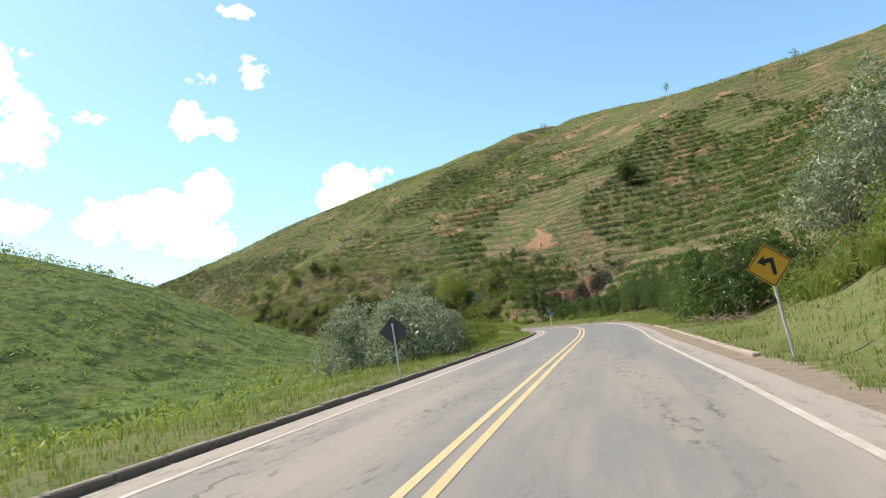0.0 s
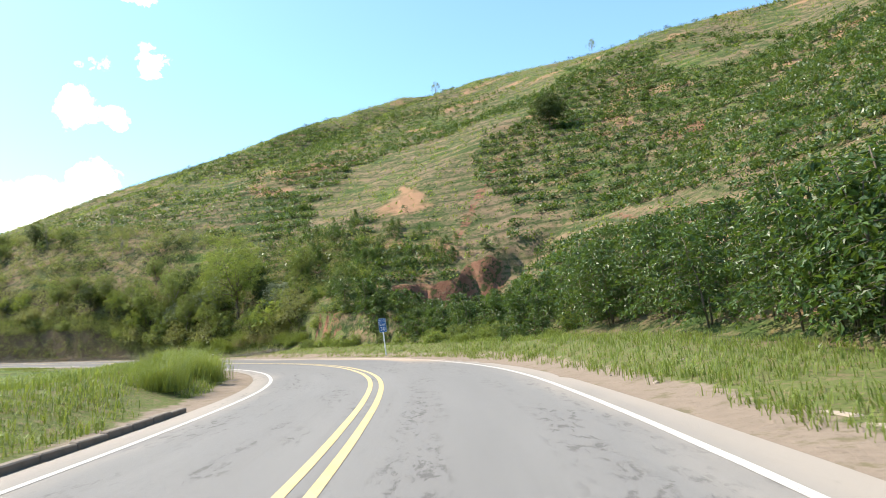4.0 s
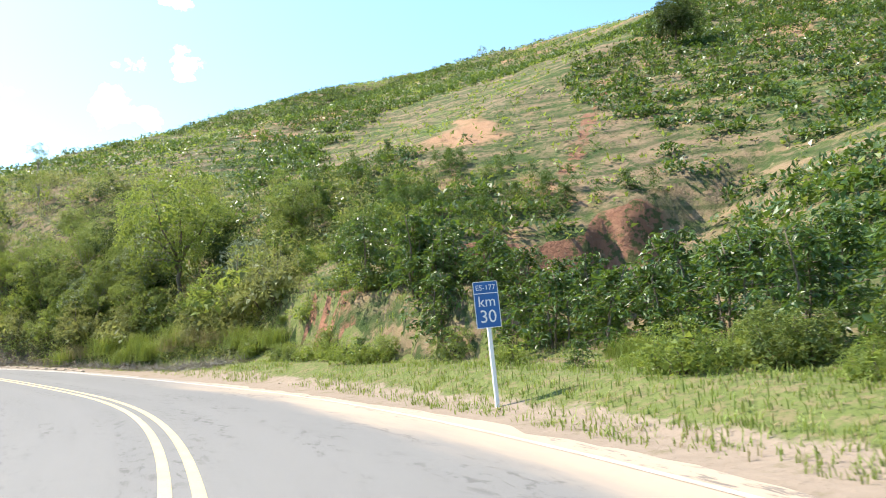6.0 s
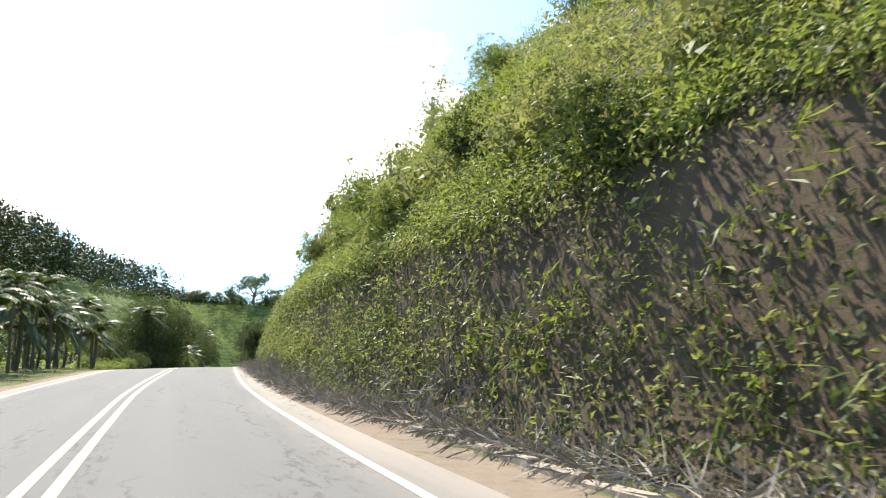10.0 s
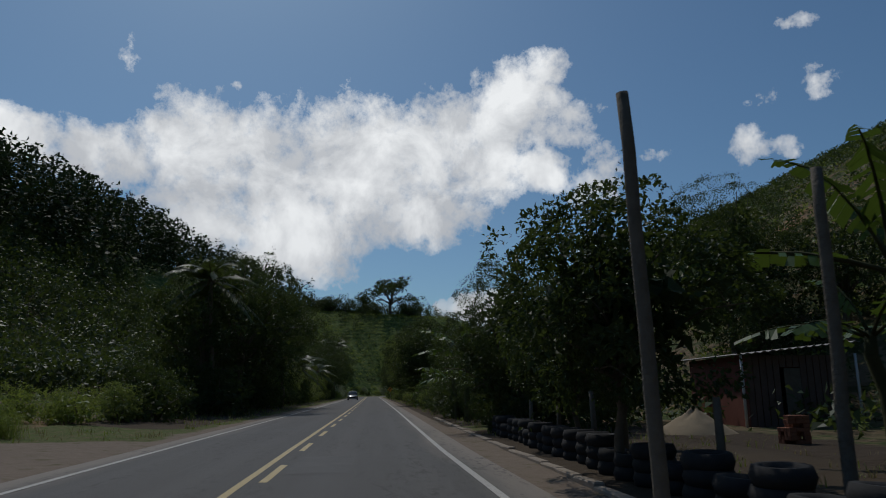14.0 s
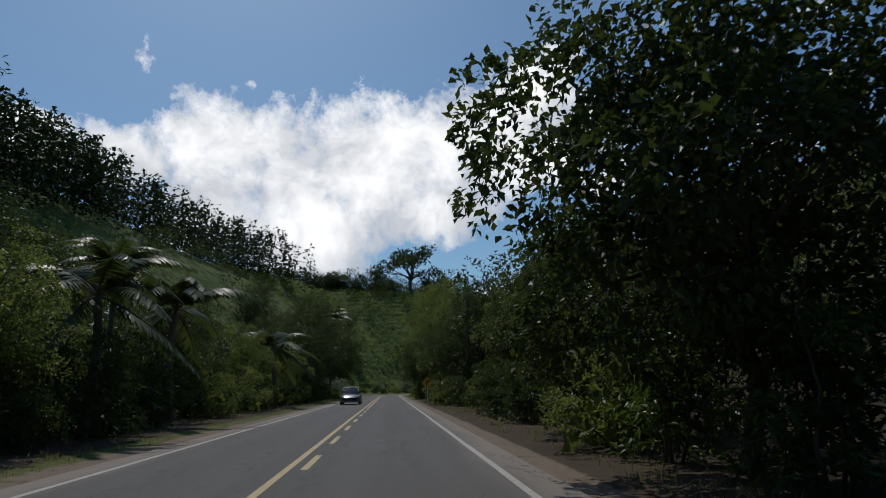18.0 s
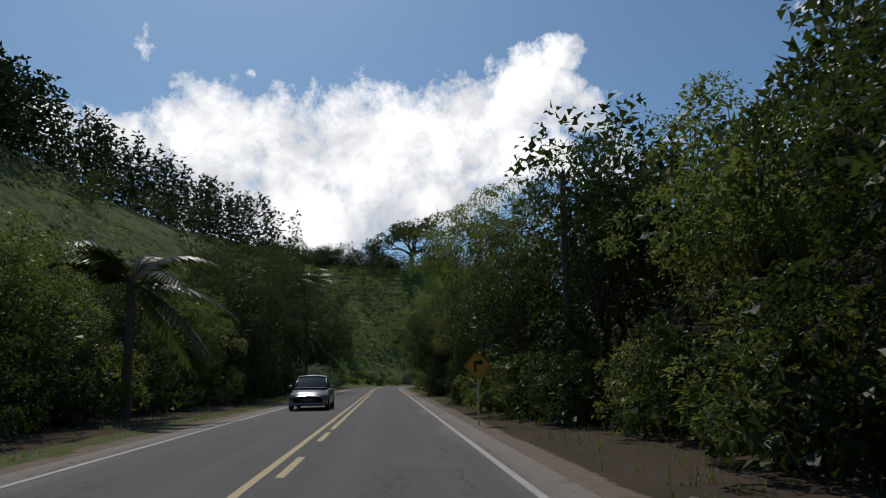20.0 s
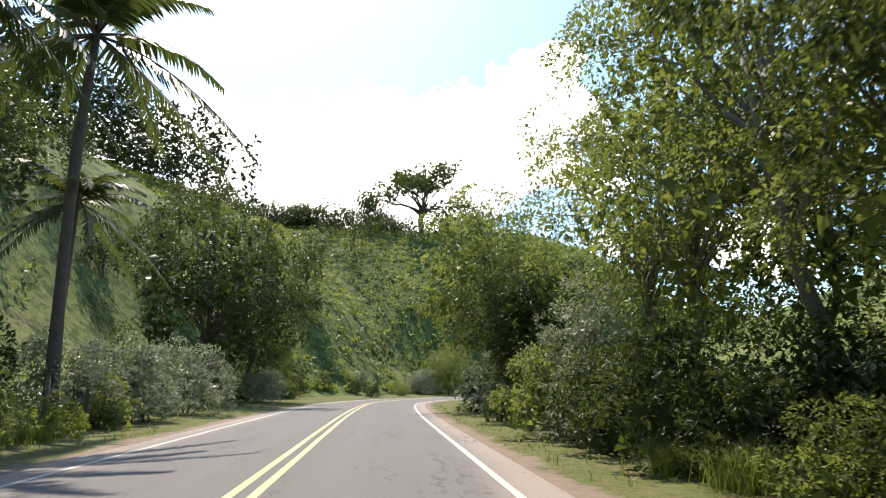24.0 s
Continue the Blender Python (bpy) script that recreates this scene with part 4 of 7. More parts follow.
def palm_kind(seed, height, fronds, length, label, leaflet=0.55, name="palm_tree"):
    rng = np.random.RandomState(seed)
    wood, fol = Soup(), Soup()
    zs = np.linspace(-0.4, height, 14)
    sway = 0.25 * np.sin(zs / height * 2.2)
    rr = 0.13 - 0.045 * np.clip(zs / height, 0, 1) + 0.01 * np.sin(zs * 9)
    rr[0] += 0.08
    wood.add(*tube(np.stack([sway, sway * 0.3, zs], 1), rr, 8))
    top = np.array([sway[-1], sway[-1] * 0.3, height])
    for k in range(fronds):
        a = 2 * np.pi * k / fronds * 2.4 + rng.uniform(-0.3, 0.3)
        rise = rng.uniform(-0.5, 1.25)
        t = np.linspace(0, 1, 15)
        ln = length * rng.uniform(0.8, 1.1)
        out = ln * t * np.cos(rise * (1 - 0.4 * t))
        z = ln * (np.sin(rise) * t - (0.45 + 0.15 * rise) * t ** 2.2)
        p = top + np.stack([np.cos(a) * out, np.sin(a) * out, z], 1)
        wood.add(*tube(p[::2], np.linspace(0.035, 0.006, len(p[::2])), 4))
        q = np.repeat(p[2:], 3, axis=0)
        q = q + np.repeat(np.gradient(p[2:], axis=0), 3, axis=0) * np.tile([0, 0.33, 0.66], len(p) - 2)[:, None]
        side = np.array([-np.sin(a), np.cos(a), 0.0])
        fw = np.repeat(unit(np.gradient(p[2:], axis=0)), 3, axis=0)
        taper = np.repeat(np.interp(t[2:], [0, 0.3, 1.0], [0.6, 1.0, 0.35]), 3)
        for sg in (1, -1):
            d = unit(sg * side + fw * 0.7 + np.array([0, 0, -0.55]) + rng.normal(0, 0.10, q.shape))
            L = (leaflet * taper * rng.uniform(0.85, 1.15, len(q)))[:, None]
            w = unit(np.cross(d, fw)) * 0.0 + fw * 0.045
            v = np.stack([q - w, q + w, q + d * L * 0.6 + w - np.array([0, 0, 0.04]), q + d * L - np.array([0, 0, 0.16]) * L], 1)
            fol.add(v.reshape(-1, 3), np.arange(4 * len(q)).reshape(-1, 4))
    return Kind(wood.mesh("trunk", M_BARK, True), fol.mesh("crown", M_PALM), name, label, "palm")


def banana_kind(seed, height, n, label, name="banana_plant"):
    """Broad arching leaves, torn into strips, on a fleshy stem."""
    rng = np.random.RandomState(seed)
    wood, fol = Soup(), Soup()
    wood.add(*limb(rng, (0, 0, -0.3), (0.1, 0.05, height * 0.55), 0.13, 0.08, 0.04, 5, 8))
    top = np.array([0.1, 0.05, height * 0.52])
    for k in range(n):
        a = 2 * np.pi * k / n + rng.uniform(-0.3, 0.3)
        rise = rng.uniform(0.35, 1.35)
        ln = height * rng.uniform(0.42, 0.6)
        t = np.linspace(0, 1, 18)
        out = ln * t * np.cos(rise) + 0.25 * ln * t ** 2
        z = ln * (np.sin(rise) * t - 0.42 * t ** 2.6)
        p = top + np.stack([np.cos(a) * out, np.sin(a) * out, z], 1)
        wood.add(*tube(p[::3], np.linspace(0.03, 0.008, len(p[::3])), 4))
        side = np.array([-np.sin(a), np.cos(a), 0.0])
        wid = 0.20 * np.interp(t, [0, 0.2, 0.3, 0.7, 1], [0.0, 0.1, 0.9, 1.0, 0.25])
        for sg in (1, -1):
            for i in range(3, 17):
                gap = 0.6 * rng.uniform(0.0, 1.0) ** 3
                q0, q1 = p[i], p[i] * gap + p[i + 1] * (1 - gap)
                dz = rng.uniform(0.2, 1.5)
                o0 = q0 + sg * side * wid[i] + np.array([0, 0, 0.06 - dz * wid[i]])
                o1 = q1 + sg * side * wid[i + 1] + np.array([0, 0, 0.06 - dz * wid[i]])
                fol.add([q0, q1, o1, o0], [(0, 1, 2, 3)])
    return Kind(wood.mesh("stem", M_STEM, True), fol.mesh("leaves", M_BANANA), name, label, "banana plant")


def grass_kind(seed, n, height, spread, mat, label, width=0.02, name="grass_clump"):
    rng = np.random.RandomState(seed)
    v, f = blades(rng, rng.normal(0, spread, (n, 2)), np.zeros(n), height, width, 1.7)
    return Kind(None, mesh("tuft", v, f, mat), name, label, "grass")


def blades(rng, xy, z, height, width, arch=1.0):
    """Bent grass blades, each of two quads ending in a point."""
    n = len(xy)
    a = rng.uniform(0, 2 * np.pi, n)
    h = height * rng.uniform(0.45, 1.15, n)
    bend = h * arch * rng.uniform(0.15, 0.75, n)
    dx, dy = np.cos(a), np.sin(a)
    b = np.stack([xy[:, 0], xy[:, 1], z - 0.03], 1)
    w = np.stack([-dy * width, dx * width, np.zeros(n)], 1)
    m = b + np.stack([dx * bend * 0.3, dy * bend * 0.3, h * 0.6], 1)
    t = b + np.stack([dx * bend, dy * bend, h * (1 - 0.25 * bend / h)], 1)
    v = np.stack([b - w, b + w, m + w * 0.8, m - w * 0.8, t], 1).reshape(-1, 3)
    i = np.arange(n) * 5
    f = [(k, k + 1, k + 2, k + 3) for k in i] + [(k + 3, k + 2, k + 4) for k in i]
    return v, f


BIG = [(0, 0, 5.4, 2.2), (1.5, 0.5, 4.5, 1.7), (-1.5, -0.7, 4.7, 1.8), (0.2, -1.6, 3.6, 1.5), (-0.3, 1.6, 3.8, 1.5), (1.1, 1.1, 2.5, 1.2), (-1.2, -0.5, 2.4, 1.2)]
TALL = [(0, 0, 8.4, 1.9), (1.5, 0.7, 7.2, 1.7), (-1.6, 0.2, 6.7, 1.8), (0.3, -1.7, 5.6, 1.7), (-0.5, 1.7, 4.9, 1.7), (1.3, -0.3, 3.9, 1.5), (-1.2, -0.6, 3.0, 1.4)]
AIRY = [(0.3, 0, 8.8, 1.4), (1.9, 0.6, 7.8, 1.1), (-1.8, 0.8, 8.0, 1.0), (0.6, -1.9, 6.8, 1.0), (-1.0, -1.1, 5.6, 0.9), (1.2, 1.4, 6.0, 0.9)]
ROUND = [(0, 0, 2.6, 1.35), (0.5, 0.4, 2.1, 1.2), (-0.5, -0.3, 2.2, 1.2)]
DOME = [(0, 0, 7.6, 3.9), (2.4, 1.0, 6.2, 2.8), (-2.5, -0.8, 6.4, 2.8), (0.6, -2.6, 5.2, 2.7), (-0.6, 2.6, 5.4, 2.7), (1.6, -1.6, 3.3, 2.1), (-1.7, 1.6, 3.1, 2.1), (2.2, 1.6, 3.4, 1.9)]
SPREAD = [(0, 0, 8.3, 2.2), (2.6, 0.6, 7.4, 1.7), (-2.6, -0.4, 7.2, 1.8), (0.4, 2.6, 7.0, 1.7), (-0.3, -2.7, 6.8, 1.7), (2.0, 2.0, 5.4, 1.3), (-2.0, -2.0, 5.2, 1.3), (0.4, 0.3, 5.6, 1.5)]
K = {
    "broad": tree_kind(11, 3.0, BIG, 130, 0.62, 80, 0.14, M_LEAF, M_BARK, "broad-leaved roadside tree with dense green crown"),
    "broad_b": tree_kind(12, 2.6, BIG, 130, 0.62, 80, 0.14, M_LEAF_DARK, M_BARK, "dark green broad-leaved tree by the road", 0.55),
    "sunlit": tree_kind(83, 2.4, BIG, 140, 0.64, 90, 0.13, M_LEAF_LIGHT, M_BARK, "bright green full-crowned tree on the slope above the bend", 0.5, fill=900),
    "tall": tree_kind(13, 4.2, TALL, 160, 0.62, 74, 0.14, M_LEAF_DARK, M_BARK, "tall dark-leaved roadside tree with uneven crown"),
    "tall_b": tree_kind(14, 4.0, TALL, 160, 0.6, 74, 0.135, M_LEAF, M_BARK_PALE, "tall leafy roadside tree with pale trunk", 0.45, 0.4, 0.3),
    "airy": tree_kind(15, 5.0, AIRY, 90, 0.55, 56, 0.14, M_LEAF, M_BARK_PALE, "slender open-crowned tree with bare pale limbs", 0.45, 0.3, 0.3, radius=0.10, fill=30),
    "fine": tree_kind(81, 4.0, TALL, 190, 0.58, 100, 0.105, M_LEAF, M_BARK_PALE, "tall leafy tree with fine sunlit foliage", 0.5, 0.4, 0.2, fill=1000),
    # same tall shape as fine, its darker leaf standing in for shade
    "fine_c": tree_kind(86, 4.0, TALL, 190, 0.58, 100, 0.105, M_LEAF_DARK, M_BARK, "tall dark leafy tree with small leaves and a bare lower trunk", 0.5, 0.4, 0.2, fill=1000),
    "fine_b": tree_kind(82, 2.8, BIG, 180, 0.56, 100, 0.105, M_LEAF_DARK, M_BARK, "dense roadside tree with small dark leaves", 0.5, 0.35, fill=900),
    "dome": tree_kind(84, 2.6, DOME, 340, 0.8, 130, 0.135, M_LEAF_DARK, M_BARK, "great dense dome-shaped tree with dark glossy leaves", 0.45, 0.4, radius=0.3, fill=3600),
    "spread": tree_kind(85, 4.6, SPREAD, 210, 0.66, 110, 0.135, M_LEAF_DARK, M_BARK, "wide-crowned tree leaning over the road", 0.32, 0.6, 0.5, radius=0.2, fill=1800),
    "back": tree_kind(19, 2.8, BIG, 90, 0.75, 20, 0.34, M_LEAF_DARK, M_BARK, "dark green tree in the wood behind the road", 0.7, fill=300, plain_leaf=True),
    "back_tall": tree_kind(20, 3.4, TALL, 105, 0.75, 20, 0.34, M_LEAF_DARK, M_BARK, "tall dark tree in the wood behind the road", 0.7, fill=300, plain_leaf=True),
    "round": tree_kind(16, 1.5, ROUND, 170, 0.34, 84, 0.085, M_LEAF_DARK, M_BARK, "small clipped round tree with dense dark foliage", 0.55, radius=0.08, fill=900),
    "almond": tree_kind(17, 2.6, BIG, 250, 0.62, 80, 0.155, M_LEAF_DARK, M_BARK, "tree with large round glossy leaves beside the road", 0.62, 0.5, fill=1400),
    "silver": shrub_kind(21, 3.4, 4.2, 95, 34, 0.2, M_LEAF_SILVER, "wide shrub with pale silvery leaves on the grass verge", 0.45, 0.1, rc=0.42),
    "silver_tree": tree_kind(18, 2.2, BIG, 110, 0.55, 32, 0.24, M_LEAF_SILVER, M_BARK_PALE, "roadside tree with pale-backed leaves", 0.45, 0.2),
    "shrub": shrub_kind(22, 2.0, 2.4, 46, 60, 0.105, M_LEAF, "green leafy shrub on the slope", rc=0.34),
    "shrub_dark": shrub_kind(23, 2.2, 2.4, 46, 62, 0.108, M_LEAF_DARK, "dark green shrub at the edge of the road", rc=0.34),
    "shrub_light": shrub_kind(24, 1.8, 2.2, 44, 42, 0.115, M_LEAF_LIGHT, "light green sunlit shrub on the bank", 0.4, rc=0.34),
    "shrub_olive": shrub_kind(25, 1.9, 2.4, 44, 42, 0.11, M_LEAF_OLIVE, "straggly olive-coloured scrub on the bank", 0.38, rc=0.36),
    "coffee": coffee_kind(31, 2.3, 2.1, 15, M_LEAF_COFFEE, "glossy green coffee bush on the planted slope", 0.18),
    "coffee_b": coffee_kind(32, 2.0, 2.3, 14, M_LEAF_COFFEE, "glossy green coffee bush on the planted slope", 0.18),
    "coffee_big": coffee_kind(33, 3.6, 3.3, 28, M_LEAF_COFFEE, "tall glossy green coffee bush beside the road", 0.2),
    "coffee_big_b": coffee_kind(34, 3.4, 3.5, 27, M_LEAF_COFFEE, "tall glossy green coffee bush beside the road", 0.2),
    "palm": palm_kind(41, 7.5, 20, 3.0, "slim coconut palm with drooping fronds"),
    "palm_low": palm_kind(42, 3.2, 15, 2.6, "short palm with long arching fronds"),
    "banana": banana_kind(43, 4.4, 9, "banana plant with broad torn leaves"),
    "banana_b": banana_kind(44, 3.4, 8, "banana plant with broad torn leaves"),
    "cane": grass_kind(51, 900, 1.25, 0.40, M_GRASS, "clump of tall green roadside grass", 0.007),
    "cane_dry": grass_kind(52, 520, 1.15, 0.42, M_GRASS_DRY, "clump of tall straw-coloured grass", 0.007),
}


def plant(kind, s, d, scale=1.0, turn=None, group="", sink=0.05, tall=1.0, label=""):
    """Stand one plant of a kind at station s, offset d."""
    k = K[kind]
    rnd = random.Random("%s %.2f %.2f" % (kind, s, d))
    x, y, z = spot(s, d)
    m = pose(x, y, z - sink, rnd.uniform(-4, 4), rnd.uniform(-4, 4), rnd.uniform(0, 360) if turn is None else turn)
    ob = tagged(new(k.name), label or k.label, k.category, group)
    ob.matrix_basis = m @ Matrix.Diagonal((scale, scale, scale * tall, 1))
    if k.wood:
        part(k.wood.name, k.wood, ob)
    part(k.foliage.name, k.foliage, ob)
    return ob

# ---- plants: places ----
FIRST, BEND, BANK, YARD, STRAIGHT, END = "verge by the first straight", "plants round the bend", "scrub on the cut bank", "plants by the yard", "trees along the straight", "trees at the far bend"

# first straight
for k, s, d, c in (("silver", 33, -8.2, 1.0), ("silver", 36.5, -9.6, 1.1), ("silver", 37.5, -13.2, 1.0), ("silver", 40, -8.4, 0.85), ("shrub", 41.5, -7.6, 0.8), ("shrub_light", 45, -7.2, 0.7), ("silver", 47, -12, 1.3), ("silver", 43, -14, 1.3),
                   ("shrub", 51, -8.5, 1.1), ("silver_tree", 53, -13, 0.8), ("shrub", 56, -10, 1.2), ("shrub_light", 60, -8.0, 0.9), ("silver", 60, -12, 1.1)):
    plant(k, s, d, c, group=FIRST)
for k, s, d, c in (("shrub", 66, -8.6, 0.8), ("shrub_light", 64, -10.5, 1.0), ("shrub", 70, -9.5, 0.9), ("shrub", 49, -18, 1.4), ("shrub_dark", 57, -17, 1.5), ("shrub", 63, -15, 1.4)):
    plant(k, s, d, c, group=FIRST)
for k, s, d, c in (("silver_tree", 30, 11.6, 0.8), ("silver_tree", 27, 13.0, 0.9), ("broad", 35, 14, 0.85), ("shrub", 25, 10, 1.0), ("shrub_light", 29, 9.3, 0.9), ("shrub", 22, 11, 1.2), ("cane", 24, 9.0, 0.8), ("shrub_light", 19, 10, 1.0),
                   ("cane", 20, 9.2, 0.8), ("shrub_dark", 33, 10.5, 1.0), ("shrub", 18, 13, 1.3), ("shrub_light", 26.5, 8.8, 0.6), ("shrub_light", 22.5, 9.2, 0.7)):
    plant(k, s, d, c, group=FIRST)
_r = random.Random(5)
for i in range(26):
    plant(_r.choice(("coffee_big", "coffee_big_b")), 39 + i * 1.8 + _r.uniform(-0.6, 0.6), np.interp(39 + i * 1.8, [38, 60, 82], [8.2, 9.4, 11.2]) + _r.uniform(-0.5, 0.7), _r.uniform(0.93, 1.12) + 0.22 * (i < 5), group="front row of coffee bushes")
for i in range(24):
    plant(_r.choice(("coffee_big", "coffee_big_b")), 40 + i * 2.0 + _r.uniform(-0.6, 0.6), np.interp(40 + i * 2.0, [38, 60, 82], [11.0, 12.2, 13.8]) + _r.uniform(-0.7, 0.9), _r.uniform(0.85, 1.08) + 0.15 * (i < 6), group="second row of coffee bushes")
for k, s, d, c in (("coffee_big", 86.5, 10.8, 1.12), ("coffee_big_b", 84, 11.6, 1.18), ("coffee_big", 88.5, 12.2, 0.97)):
    plant(k, s, d, c, group=BEND)
for i in range(15):
    plant(_r.choice(("coffee", "coffee_b")), 89 + i * 1.5 + _r.uniform(-0.4, 0.4), _r.uniform(9.6, 10.6), _r.uniform(0.85, 1.1), group="low coffee row by the kilometre sign")
for i in range(14):
    plant(_r.choice(("coffee", "coffee_b")), 90 + i * 1.5 + _r.uniform(-0.4, 0.4), _r.uniform(11.4, 13.2), _r.uniform(0.85, 1.15), group="low coffee row by the kilometre sign")

# the bend: inner mound, outer corner
for k, s, d, c in (("cane", 84, -5.6, 0.9), ("cane", 86, -6.2, 1.0), ("cane", 88, -5.7, 0.9), ("cane", 90, -6.6, 1.0), ("cane", 83, -6.8, 0.9), ("cane", 92, -5.9, 0.8), ("cane", 80, -6.2, 0.9), ("cane", 78, -5.9, 0.8)):
    plant(k, s, d, c, group=BEND)
for k, s, d, c in (("coffee_big", 111.5, 9.8, 0.85), ("coffee_b", 107.5, 9.9, 0.8), ("shrub_light", 115, 9.4, 0.6), ("cane_dry", 123, 8.4, 1.0), ("cane_dry", 124.5, 8.0, 0.9), ("cane", 126, 7.6, 1.0), ("cane", 128, 7.2, 0.9),
                   ("cane", 133, 6.6, 1.0), ("shrub_olive", 121, 9.5, 1.2), ("shrub_olive", 125, 9.6, 1.3), ("cane", 119, 8.6, 1.0), ("cane", 116.5, 8.9, 0.9)):
    plant(k, s, d, c, group=BEND)
for k, s, d, c in (("sunlit", 127.6, 10.2, 1.15), ("broad", 122.5, 13.5, 0.6), ("shrub_light", 121.5, 9.9, 2.0), ("shrub_olive", 119.2, 10.2, 1.7), ("broad", 132.5, 10.2, 0.6), ("sunlit", 143.5, 8.4, 0.42), ("broad", 139, 8.4, 0.62), ("broad_b", 147.5, 8.2, 0.5), ("broad", 153.5, 8.8, 0.45), ("silver_tree", 131, 10.0, 0.6), ("broad_b", 134, 11.0, 0.62), ("broad", 138, 11.5, 0.5), ("shrub_dark", 126, 12, 1.2), ("shrub", 130, 14, 1.2), ("broad", 142, 12.5, 0.42), ("silver", 123.5, 11.5, 0.7),
                   ("silver", 135, 9, 0.7), ("airy", 150, 15, 0.36), ("broad", 130, 8.6, 0.5), ("tall_b", 133, 8.4, 0.42), ("shrub", 122, 13, 1.2), ("shrub_light", 124.5, 9.5, 1.2), ("broad", 136.5, 8.6, 0.45)):
    plant(k, s, d, c, group=BEND)
for k, s, d, c in (("airy", 168, 17, 0.40), ("broad", 180, 17, 0.36), ("airy", 184, 14.0, 0.36), ("broad", 187, 15.5, 0.40), ("airy", 157, 19, 0.42), ("airy", 193, 10.5, 0.40), ("airy", 187, 10.5, 0.5), ("broad", 176, 15, 0.42), ("airy", 179, 12.5, 0.5), ("broad", 183, 12, 0.42), ("broad_b", 171, 17, 0.5), ("broad", 193, 9.5, 0.42), ("tall_b", 141, 8.8, 0.5), ("tall_b", 146, 9.2, 0.42), ("tall_b", 136, 9.4, 0.55), ("broad", 152, 10, 0.4), ("tall_b", 131.5, 9.6, 0.5), ("shrub", 165, 18, 1.1), ("broad", 190, 13, 0.34)):
    plant(k, s, d, c, group=BANK)
FARTHER = []
_r = random.Random(9)
for i in range(200):
    s = 119 + 76 * _r.random()
    d = 6.4 + 13 * _r.random() ** 1.1
    k = _r.choice(("shrub_olive", "shrub_olive", "shrub_light", "shrub", "shrub_dark", "shrub_light"))
    if d < np.interp(s, [118, 126, 136, 146], [9.5, 8.2, 7.0, 6.2]):
        continue
    if d < 9.5:
        plant(k, s, d, _r.uniform(0.75, 1.3) * (0.75 if d < 7.0 else 1), group=BANK)
    else:
        FARTHER.append((k, s, d, _r.uniform(0.6, 1.05)))
for i in range(190):
    s, d = 99 + 28 * _r.random(), 11.5 + 13.5 * _r.random()
    _px, _py = plan_xy(np.array([s]), np.array([d]))
    if 17 < _px[0] < 32 and 106 < _py[0] < 119.5:
        continue
    if i < 28:
        plant(_r.choice(("coffee", "coffee_b")), s, d, _r.uniform(0.5, 0.75), group="coffee bushes above the bend")
    else:
        FARTHER.append((_r.choice(("coffee", "coffee_b", "coffee", "shrub_light")), s, d, _r.uniform(0.4, 0.66)))

for i in range(110):
    s, d = 86 + 36 * _r.random(), 7.4 + 5.5 * _r.random()
    plant(_r.choice(("shrub_light", "shrub", "cane", "shrub_light", "coffee_b")), s, d, _r.uniform(0.28, 0.55), group=BEND)
for i in range(90):
    s, d = 93 + 27 * _r.random(), 15.5 + 10 * _r.random()
    _px, _py = plan_xy(np.array([s]), np.array([d]))
    if not (17 < _px[0] < 32 and 106 < _py[0] < 119.5):
        FARTHER.append((_r.choice(("coffee", "coffee_b")), s, d, _r.uniform(0.42, 0.62)))
for i in range(44):
    FARTHER.append((_r.choice(("shrub_light", "shrub_olive", "coffee_b", "shrub")), 114 + 7 * _r.random(), 9.6 + 6.0 * _r.random(), _r.uniform(0.45, 0.8)))
for k, s, d, c in (("coffee", 108.5, 9.6, 1.25), ("coffee_b", 106.5, 9.2, 1.1), ("shrub_olive", 118, 9.8, 1.2), ("shrub_olive", 120.5, 9.0, 1.1), ("cane_dry", 121.5, 8.6, 1.0), ("cane_dry", 120, 8.9, 0.9), ("shrub_olive", 123, 8.6, 1.0),
                   ("cane", 124.5, 8.3, 1.1), ("cane", 127.5, 7.8, 1.1), ("cane", 130, 7.4, 1.1), ("shrub_olive", 129, 8.2, 1.2), ("shrub_olive", 133, 7.6, 1.2), ("shrub", 136, 7.2, 1.0), ("shrub_olive", 139, 6.8, 1.0), ("cane_dry", 132, 7.0, 0.9)):
    plant(k, s, d, c, group=BEND)

# palms before the crest, pull-off and grass
_r = random.Random(3)
for i in range(13):
    plant("palm" if i % 2 else "palm_low", 176 + i * 3.0 + _r.uniform(-0.6, 0.6), -7.6 + _r.uniform(-0.8, 0.5), _r.uniform(0.55, 0.68) if i % 2 else _r.uniform(0.95, 1.15), group="row of palms beside the road", sink=0.3)
for i in range(10):
    plant("palm", 178 + i * 3.6, -11.5 + _r.uniform(-0.8, 0.8), _r.uniform(0.55, 0.7), group="row of palms beside the road", sink=0.3)
for i in range(9):
    plant("palm_low", 180 + i * 3.7, -9.6 + _r.uniform(-0.8, 0.8), _r.uniform(0.8, 1.0), group="row of palms beside the road", sink=0.3)
for i in range(14):
    plant(_r.choice(("cane", "shrub_light", "shrub")), 220 + i * 1.3, -8.2 - 2.5 * _r.random(), _r.uniform(0.5, 0.8), group=YARD)

